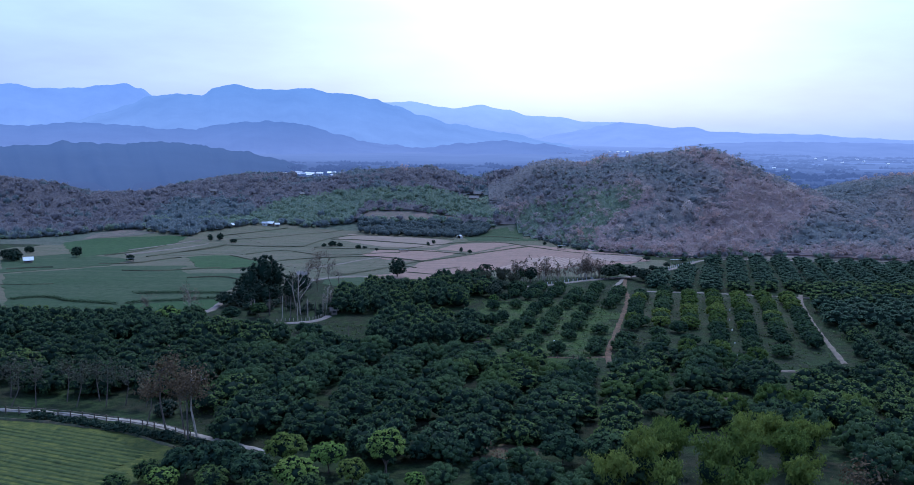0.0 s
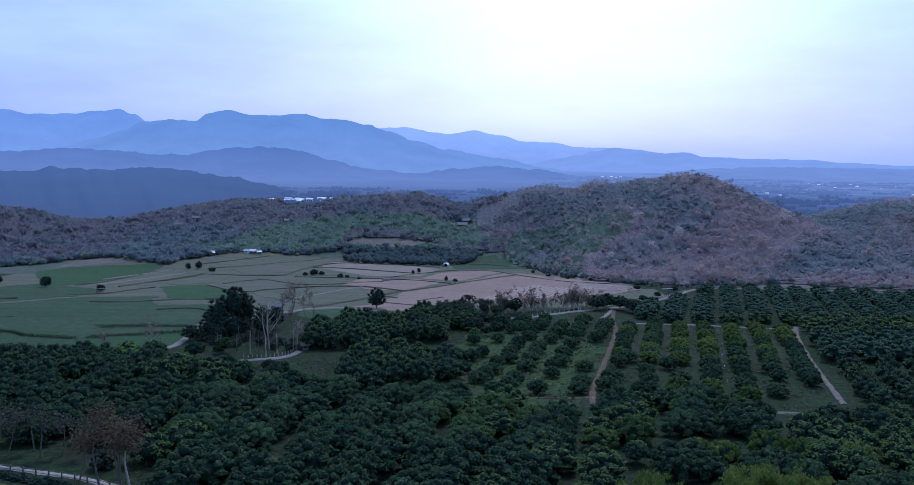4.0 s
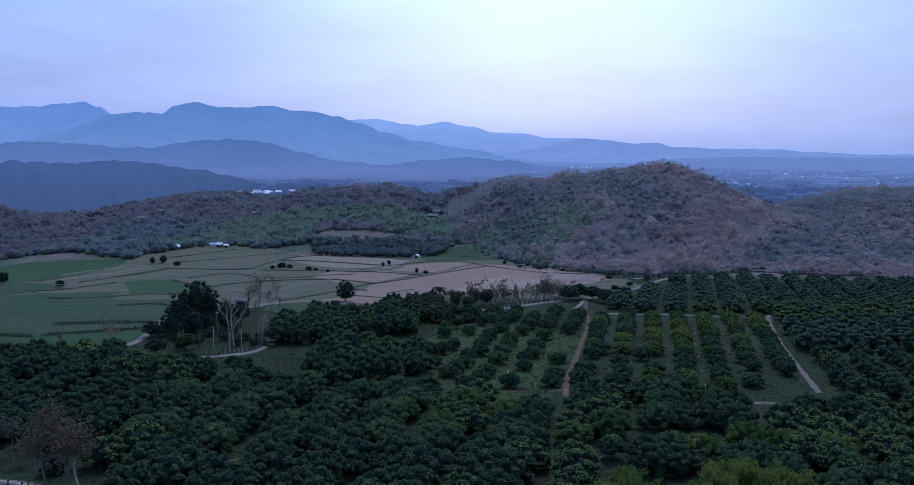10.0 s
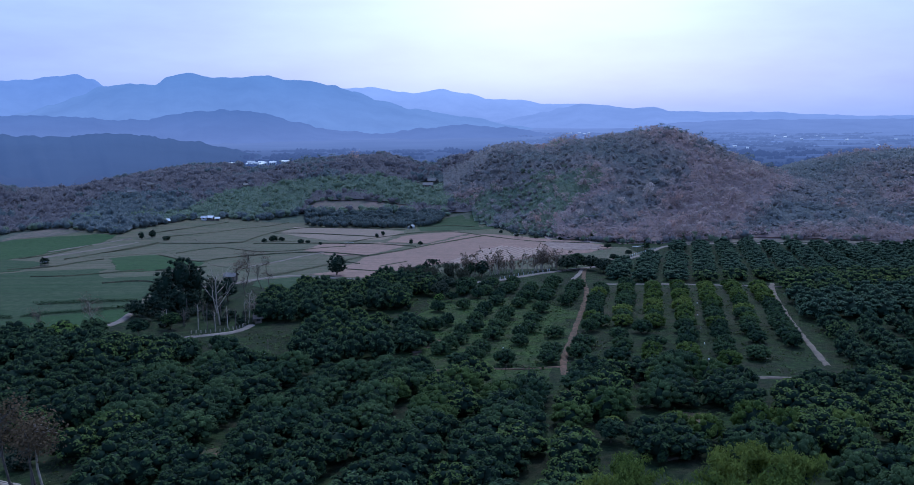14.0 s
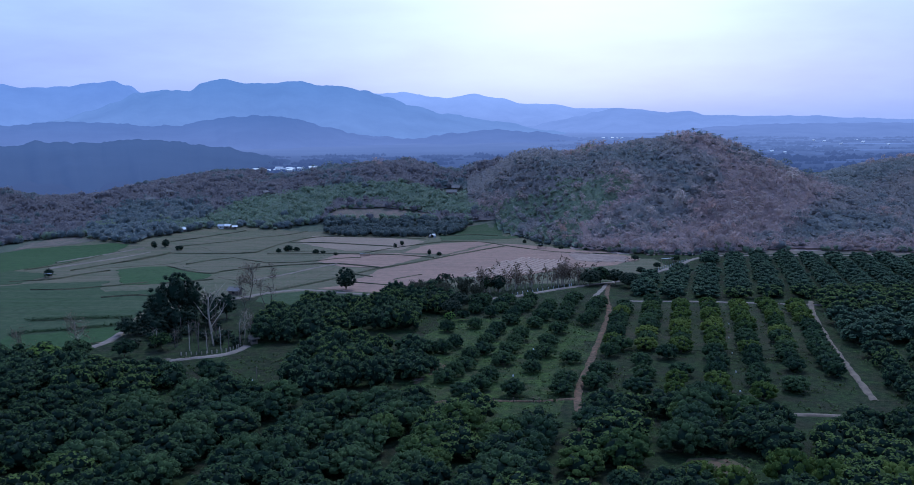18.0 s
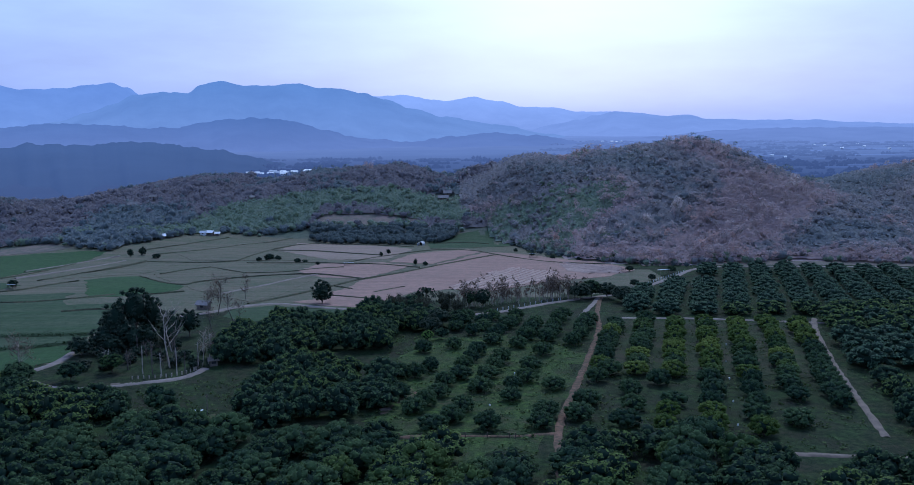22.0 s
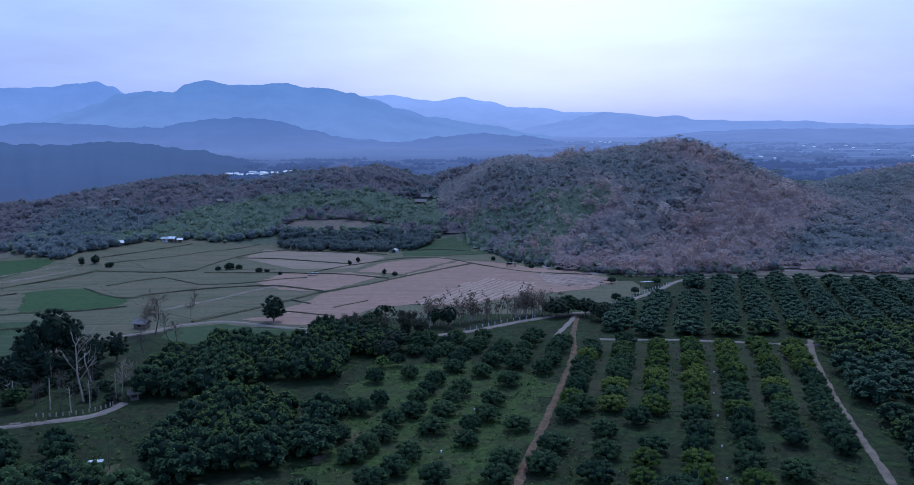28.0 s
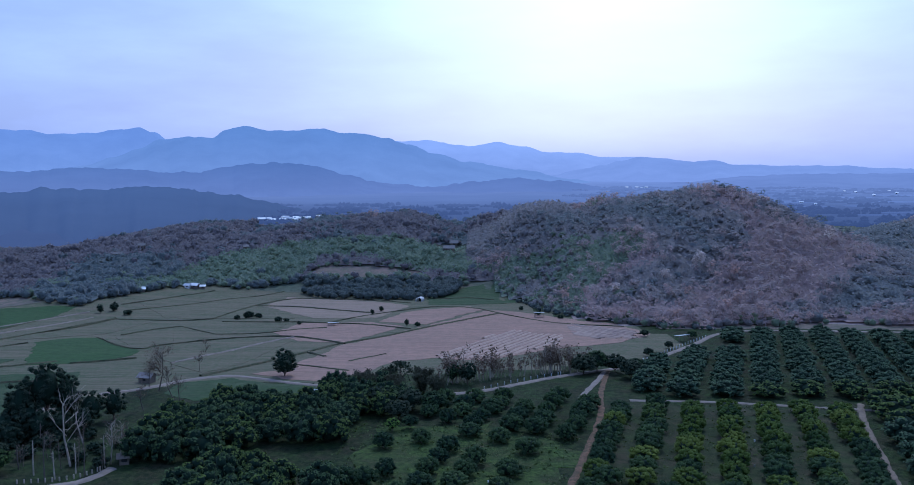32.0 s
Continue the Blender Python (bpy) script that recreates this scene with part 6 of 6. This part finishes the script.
for k, (x, y, r, h, m, label) in enumerate(((-9.2, 113.5, 2.5, 7.2, M_GREENTREE, "light green tree with open crown"), (-17.5, 115, 2.6, 4.4, M_GREENTREE, "yellow green leafy small tree"), (-24, 118.5, 3.0, 4.6, M_BAMBOO, "yellowish leafy small tree"), (-13.5, 111, 2.2, 3.6, M_BAMBOO, "yellowish green shrub"),
                                            (-32, 113, 3.4, 5.0, M_LONGAN, "dark green leafy tree"), (-36.5, 112, 3.0, 4.4, M_LONGAN, "dark green leafy tree"), (-27, 110, 3.0, 4.4, M_LONGAN, "dark green leafy tree"), (-21, 109, 2.8, 4.0, M_GREENTREE, "light green shrub"), (22, 118.5, 3.6, 5.4, M_LONGAN, "dark round orchard tree"), (16, 120, 3.4, 5.0, M_LONGAN, "dark round orchard tree"), (26.5, 123, 2.0, 3.6, M_FLUSH, "small yellow green orchard tree"),
                                            (-5, 109.5, 1.4, 2.4, M_GREENTREE, "small light green shrub"), (34.8, 147, 2.3, 3.6, M_LONGAN, "small dark orchard tree"), (35.5, 148.5, 1.6, 3.9, M_FLUSH, "small yellow green orchard tree"))):
    broad_tree("small_tree", x, y, r, h, m, label + " near the lane", 300 + k, 46, 24, 0.14, 0.28 if k < 2 else 0.14, None, -0.4)
for k, (x, y, r, h) in enumerate(((-41, 110.5, 2.0, 3.0), (-38, 107.5, 2.2, 3.2), (-31.5, 107, 2.4, 3.6), (-25, 106, 2.0, 3.0), (-34.5, 116.5, 1.6, 2.4), (-18.5, 106, 2.0, 3.2), (-44, 106.5, 1.8, 2.4))):
    broad_tree("leafy_shrub", x, y, r, h, M_GREENTREE if k % 3 == 1 else M_MID, "leafy green shrub at the crop field's edge", 360 + k, 40, 20, 0.13, 0.1, None, -0.7)
for k, (x, y, h, s) in enumerate(((31, 114, 8.0, 3.4), (36.5, 119, 9.2, 3.6), (41, 124, 8.6, 3.4), (45, 117, 9.0, 3.8), (50.5, 121, 9.0, 3.4), (54, 128, 8.8, 3.6), (59, 124, 8.0, 3.4), (38, 112, 7.2, 3.2), (47.5, 110, 7.6, 3.4), (56, 114, 7.4, 3.4), (64, 131, 7.4, 3.2), (43, 133, 6.2, 2.6), (61, 137, 6.4, 2.8))):
    bamboo(x - 10, y - 5, h * 0.78, s * 1.08, 320 + k)
for k, (x, y, r) in enumerate(((0, 119.5, 2.8), (-5, 121.5, 2.8), (10, 117.5, 2.6), (27, 118, 2.4), (5, 112, 2.8), (12.5, 111.5, 2.8), (19.5, 111, 2.8), (-1.5, 111, 2.4), (7.5, 106.5, 2.6), (15.5, 106, 2.8), (24, 113, 2.6), (-10, 107, 2.4))):
    plant_tree("dark", x, y, r, r * 1.35, RNG)
for k, (x, y, r, h, flush) in enumerate(((45, 149, 2.4, 4.2, 1), (49, 146, 2.8, 4.6, 1), (57.5, 149.5, 3.4, 5.6, 1), (62, 147, 3.0, 5.0, 1), (70, 146, 3.0, 5.0, 1), (41.5, 141, 2.4, 4.0, 0), (52, 138, 2.8, 4.4, 0), (68, 139, 3.0, 4.6, 0), (60, 117, 3.6, 5.4, 0), (66, 122, 3.6, 5.4, 0), (62, 128, 3.4, 5.0, 0), (70, 130, 3.6, 5.2, 0), (72, 116, 3.6, 5.2, 0), (58, 136, 3.2, 4.8, 0), (64, 110, 3.4, 5.0, 0))):
    plant_tree("flush" if flush else "dark", x, y, r, h, RNG)
wood, crown = split_dry(np.random.default_rng(350), 5.2, 3.4, 260, 12, 0.34, 0.5)
tree_thing("dry_shrub", 53, 106, crown, [M_DRYNEAR], wood, "wide dry shrub with brown reddish twigs", M_GREYBARK)
wood, crown = split_dry(np.random.default_rng(351), 2.4, 2.0, 120, 10, 0.3, 0.5)
tree_thing("dry_shrub", 6.5, 117.5, crown, [M_DRYNEAR], wood, "low dry shrub with reddish brown leaves", M_GREYBARK)

# ---- buildings ----
def gable_house(name, x, y, w, d, h, roof_h, turn, wall_mat, roof_mat, label, open_sides=False, over=0.5, z=None):
    e = thing(name, x, y, label, "house", turn, z=z)
    if open_sides:
        for sx in (-1, 1):
            for sy in (-1, 1):
                bm = bmesh.new()
                box(bm, sx * w / 2, sy * d / 2, h / 2 - 0.2, 0.16, 0.16, h + 0.4)
                part("post", bm, M_TIMBER, e)
    else:
        bm = bmesh.new()
        box(bm, 0, 0, h / 2 - 0.25, w, d, h + 0.5, 0.03)
        for s in (-1, 1):
            tri = [bm.verts.new((s * w / 2, -d / 2, h)), bm.verts.new((s * w / 2, d / 2, h)), bm.verts.new((s * w / 2, 0, h + roof_h))]
            bm.faces.new(tri if s > 0 else tri[::-1])
        part("wall", bm, wall_mat, e)
        for k in range(max(1, int(w / 2.5))):
            bm = bmesh.new()
            box(bm, -w / 2 + (k + 0.5) * w / max(1, int(w / 2.5)), -d / 2 - 0.02, h * 0.55, 0.9, 0.08, h * 0.38, 0.02)
            part("window" if k else "door", bm, M_DARK, e)
    for s in (-1, 1):
        bm = bmesh.new()
        slope = math.atan2(roof_h, d / 2)
        length = math.hypot(d / 2, roof_h) + over
        m = Matrix.Translation((0, s * (d / 4 + 0.5 * over * math.cos(slope)), h + roof_h / 2 - 0.5 * over * math.sin(slope) + 0.06)) @ Matrix.Rotation(-s * slope, 4, "X") @ Matrix.Diagonal((w + 2 * over, length, 0.08, 1))
        bmesh.ops.create_cube(bm, size=1.0, matrix=m)
        n = int((w + 2 * over) / 0.8)
        for k in range(n):
            mm = m @ Matrix.Translation((-0.5 + (k + 0.5) / n, 0, 0.8)) @ Matrix.Diagonal((0.08 / (w + 2 * over), 1, 0.6, 1))
            bmesh.ops.create_cube(bm, size=1.0, matrix=mm)
        part("roof", bm, roof_mat, e)
    return e


def lean_to(name, x, y, w, d, h, turn, roof_mat, label):
    e = thing(name, x, y, label, "shelter", turn)
    for sx in (-1, 1):
        for sy in (-1, 1):
            bm = bmesh.new()
            box(bm, sx * w * 0.45, sy * d * 0.45, h / 2 - 0.2, 0.12, 0.12, h + 0.35 - 0.15 * sy)
            part("post", bm, M_TIMBER, e)
    bm = bmesh.new()
    bmesh.ops.create_cube(bm, size=1.0, matrix=Matrix.Translation((0, 0, h + 0.05)) @ Matrix.Rotation(radians(-9), 4, "X") @ Matrix.Diagonal((w, d, 0.07, 1)))
    for k in range(int(w / 0.5)):
        bmesh.ops.create_cube(bm, size=1.0, matrix=Matrix.Translation((-w / 2 + 0.25 + k * 0.5, 0, h + 0.10)) @ Matrix.Rotation(radians(-9), 4, "X") @ Matrix.Diagonal((0.08, d, 0.05, 1)))
    part("roof", bm, roof_mat, e)
    return e


def dome_shed(x, y, turn):
    e = thing("arched_shed", x, y, "white arched farm shed at the field road", "shed", turn)
    bm = bmesh.new()
    n, L, r = 12, 3.6, 1.45
    rows = []
    for s in (-L / 2, L / 2):
        rows.append([bm.verts.new((s, r * math.cos(math.pi * k / n), 0.8 + r * 0.75 * math.sin(math.pi * k / n))) for k in range(n + 1)])
    for k in range(n):
        bm.faces.new((rows[0][k], rows[0][k + 1], rows[1][k + 1], rows[1][k]))
    bmesh.ops.solidify(bm, geom=bm.faces[:], thickness=0.08)
    part("roof", bm, M_WHITE, e)
    for s in (-1, 1):
        bm = bmesh.new()
        box(bm, 0, s * 1.4, 0.3, L * 0.98, 0.1, 1.1)
        part("wall", bm, M_ZINC, e)
    bm = bmesh.new()
    box(bm, L / 2 - 0.1, 0, 0.6, 0.1, 2.6, 1.5)
    part("back_wall", bm, M_DARK, e)
    return e


lean_to("farm_shelter", -27.3, 201, 2.2, 1.8, 1.5, 12, M_ZINC, "small open shelter with pale sheet roof")
e = thing("wooden_pole", -25.6, 201.8, "thin weathered wooden pole beside a shelter", "pole")
bm = bmesh.new()
bmesh.ops.create_cone(bm, segments=8, radius1=0.08, radius2=0.06, depth=4.6, cap_ends=True, matrix=Matrix.Translation((0, 0, 2.0)))
part("shaft", bm, M_TIMBER, e)
bm = bmesh.new()
box(bm, 0, 0, 3.9, 0.6, 0.08, 0.08)
part("crossbar", bm, M_TIMBER, e)
gable_house("field_hut", -34.2, 236.5, 1.6, 1.4, 1.4, 0.5, 20, M_TIMBER, M_TIMBER, "small timber hut with a weathered roof behind the lane")
gable_house("field_house", -54, 297.5, 3.2, 2.6, 1.5, 0.8, -14, M_TIMBER, M_GREYROOF, "low house with grey roof at the field road")
lean_to("orchard_shelter", -7.5, 280, 5.0, 2.6, 2.3, 6, M_ZINC, "long open shelter with pale sheet roof behind orchard trees")
gable_house("farmhouse", -111, 493, 2.4, 2.0, 1.5, 0.6, -8, M_WHITE, M_ZINC, "white farmhouse with pale sheet roof at the wood's edge")
gable_house("farmhouse", -107.8, 494, 3.0, 2.4, 1.7, 0.8, -12, M_TIMBER, M_WHITE, "farmhouse with pale roof at the wood's edge")
gable_house("barn", -104.4, 495, 2.0, 1.8, 1.4, 0.5, 8, M_TIMBER, M_WHITE, "small barn with white roof at the wood's edge")
gable_house("barn", -125.5, 473, 2.8, 2.2, 1.4, 0.8, 35, M_TIMBER, M_WHITE, "barn with a pale roof below the woods")
dome_shed(1.2, 478, 70)
gable_house("hill_house", 11, 578, 5.0, 3.0, 1.6, 1.1, -6, M_TIMBER, M_GREYROOF, "dark roofed timber house among trees on the slope", False, 0.9)
gable_house("hill_house", 13.5, 588, 3.6, 3.0, 1.9, 1.2, -6, M_TIMBER, M_GREYROOF, "grey roofed timber house among trees on the slope", False, 0.9)
lean_to("field_shelter", 94.3, 366, 4.2, 2.6, 1.9, 25, M_WHITE, "open field shelter with white roof beside the road")
lean_to("field_shelter", 52, 423.5, 3.8, 2.6, 1.8, 5, M_WHITE, "open field shelter with white roof below the hill")
lean_to("field_shelter", -25, 399, 4.0, 2.6, 0.9, 10, M_WHITE, "low white sheet roof among the paddies")
lean_to("field_shelter", -129.5, 337, 2.4, 2.0, 1.4, 10, M_ZINC, "small grey field shelter beside a bush")
gable_house("field_hut", -165.5, 328, 2.8, 2.4, 1.3, 0.9, 30, M_TIMBER, M_WHITE, "hut with rounded pale roof beside dark trees")
for k, (x, y) in enumerate(((-92, 220.3), (-89.6, 220.6))):
    e = thing("white_sheet_stack", x, y, "small white sheet cover beside the gravel lane", "cover", 15 * k)
    bm = bmesh.new()
    box(bm, 0, 0, 0.35, 1.9, 1.1, 0.8, 0.18)
    part("cover", bm, M_WHITE, e)
    bm = bmesh.new()
    box(bm, 0, 0, 0.02, 2.1, 1.3, 0.12)
    part("base", bm, M_TIMBER, e)
for x, y in ((69.9, 209.8), (66.3, 196.2), (73.9, 224.7), (77.3, 237.8), (81.8, 252), (24.5, 208), (30.5, 229)):
    e = thing("white_box", x, y, "small white box standing on orchard grass", "box", 17 * (x % 5), "white boxes")
    bm = bmesh.new()
    box(bm, 0, 0, 0.13, 0.26, 0.22, 0.34, 0.03)
    part("body", bm, M_WHITE, e)
    bm = bmesh.new()
    box(bm, 0, 0, 0.32, 0.30, 0.26, 0.05, 0.01)
    part("lid", bm, M_ZINC, e)
for x, y, s in ((5.5, 205.8, 1.5), (-17.5, 237, 1.6), (-50, 222.4, 1.3), (42.2, 140, 1.6)):
    e = thing("grey_slab", x, y, "flat grey concrete slab lying on grass", "slab", 20)
    bm = bmesh.new()
    box(bm, 0, 0, 0.08, s * 1.4, s * 0.8, 0.3, 0.04)
    part("slab", bm, M_ROAD, e)

# ---- fences ----
def fence(line, spacing, height, post_mat, label, rails=2, rail_mat=None, thick=0.09):
    pts = resample(line, spacing)
    e = thing("fence", pts[0][0], pts[0][1], label, "fence")
    ox, oy, oz = e.matrix_world.translation
    for x, y in pts:
        bm = bmesh.new()
        box(bm, x - ox, y - oy, ground_z(x, y) - oz + height / 2 - 0.1, thick, thick, height + 0.3)
        part("post", bm, post_mat, e)
    for r in range(rails):
        p = Plant()
        for a, b in zip(pts, pts[1:]):
            z = height * (0.9 - 0.42 * r)
            limb(p, (a[0] - ox, a[1] - oy, ground_z(*a) - oz + z), (b[0] - ox, b[1] - oy, ground_z(*b) - oz + z), thick * 0.35, thick * 0.35, 4)
        put("rail", p.mesh("rail", [rail_mat or post_mat]), e)
    return e


fence([(-48, 226.2), (-42, 227.4), (-38.6, 229.6), (-37.0, 233)], 1.1, 0.6, M_PALEBARK, "row of short pale posts along the curved lane", 0, None, 0.2)
fence([(-76, 140.6), (-66.8, 139.6), (-55.3, 136.0), (-46.6, 132.9), (-41, 128.8)], 2.4, 1.2, M_BARK, "dark wooden post fence along the concrete lane", 2, M_TIMBER, 0.16)
fence([(9, 190.2), (18, 190.6), (28, 190.2)], 3.6, 0.9, M_BARK, "short dark posts beside a worn path", 0, None, 0.16)
# White painted stones of the road edge, built as short posts.
fence([(66, 321.5), (72, 325.6), (83, 342), (95, 361), (104, 374)], 2.6, 0.6, M_ZINC, "row of white stones along the dirt road, built as short posts", 0, None, 0.22)
fence([(30, 292), (40, 302.5), (50, 310.5)], 2.4, 0.6, M_ZINC, "row of white stones below thin bare trees, built as short posts", 0, None, 0.22)

# ---- trees that stand out on the hill ----
for k, (x, y, h, sp, mat) in enumerate(((120, 448, 9.5, 2.5, M_PALEBLOOM), (104, 437, 6.5, 2.0, M_PALEBLOOM), (83, 437, 5.5, 2.0, M_PALEBLOOM), (186, 478, 8, 3.4, M_PALEBLOOM), (64, 445, 9.0, 2.2, M_DRYRED), (131, 440, 7.0, 2.6, M_DRYRED), (128, 418, 8, 2.6, M_DRYRED), (121, 410, 8, 2.4, M_DRYRED), (125, 404, 9, 2.2, M_DRY), (132, 402, 10, 2.4, M_DRY), (117, 403, 9, 2.2, M_DRY), (-40, 640, 9, 4.5, M_DRYRED))):
    wood, crown = split_dry(np.random.default_rng(500 + k), h, sp, 330 if k == 0 else 130 if k < 4 else 120, 9, 0.6 if k < 4 else 0.6, 0.7)
    tree_thing("hill_tree", x, y, crown, [mat], wood, "pale blossoming tree on the wooded hill" if k < 4 else "rusty brown tree on the wooded hill", M_PALEBARK if k < 4 else M_TWIG)

# ---- far settlement on the plain ----
rng_far = np.random.default_rng(600)
FARMAT = [M_WHITE, M_ZINC]
# Walls dulled to the zinc tone, painting haze over their white.
for k in range(16):
    x, y = -226 + 5.0 * k + rng_far.uniform(-2, 2), 1114 + rng_far.uniform(-30, 26)
    gable_house("village_house", x, y, rng_far.uniform(5, 9), rng_far.uniform(4, 7), rng_far.uniform(2.4, 4.4), 1.4, rng_far.uniform(-20, 20), M_ZINC, FARMAT[k % 2], "pale house with light roof in a distant village")
for x, y in ((-159, 559), (-165, 540), (-103, 569)):
    gable_house("wood_house", x, y, 3.6, 2.4, 3.6, 0.8, 10 + x % 20, M_TIMBER, M_GREYROOF, "low house with pale roof among the woods")
for az, r in ((10.2, 2500), (10.8, 2500), (10.5, 2440), (9.6, 2480), (22.6, 2250), (23.2, 2200), (25.4, 2150), (25.0, 2300), (26.8, 2000), (27.6, 2200), (21.0, 1500), (28.6, 1700), (24.2, 2000), (20.2, 1560), (29.5, 2050), (-16.4, 1120)):
    x, y = 25 + r * math.sin(radians(az)), 77 + r * math.cos(radians(az))
    gable_house("distant_house", x, y, rng_far.uniform(5, 9) * r / 2300, 5 * r / 2300, 3.0 * r / 2300, 1.4, rng_far.uniform(-25, 25), M_WHITE, M_WHITE, "white building far off on the hazy plain")
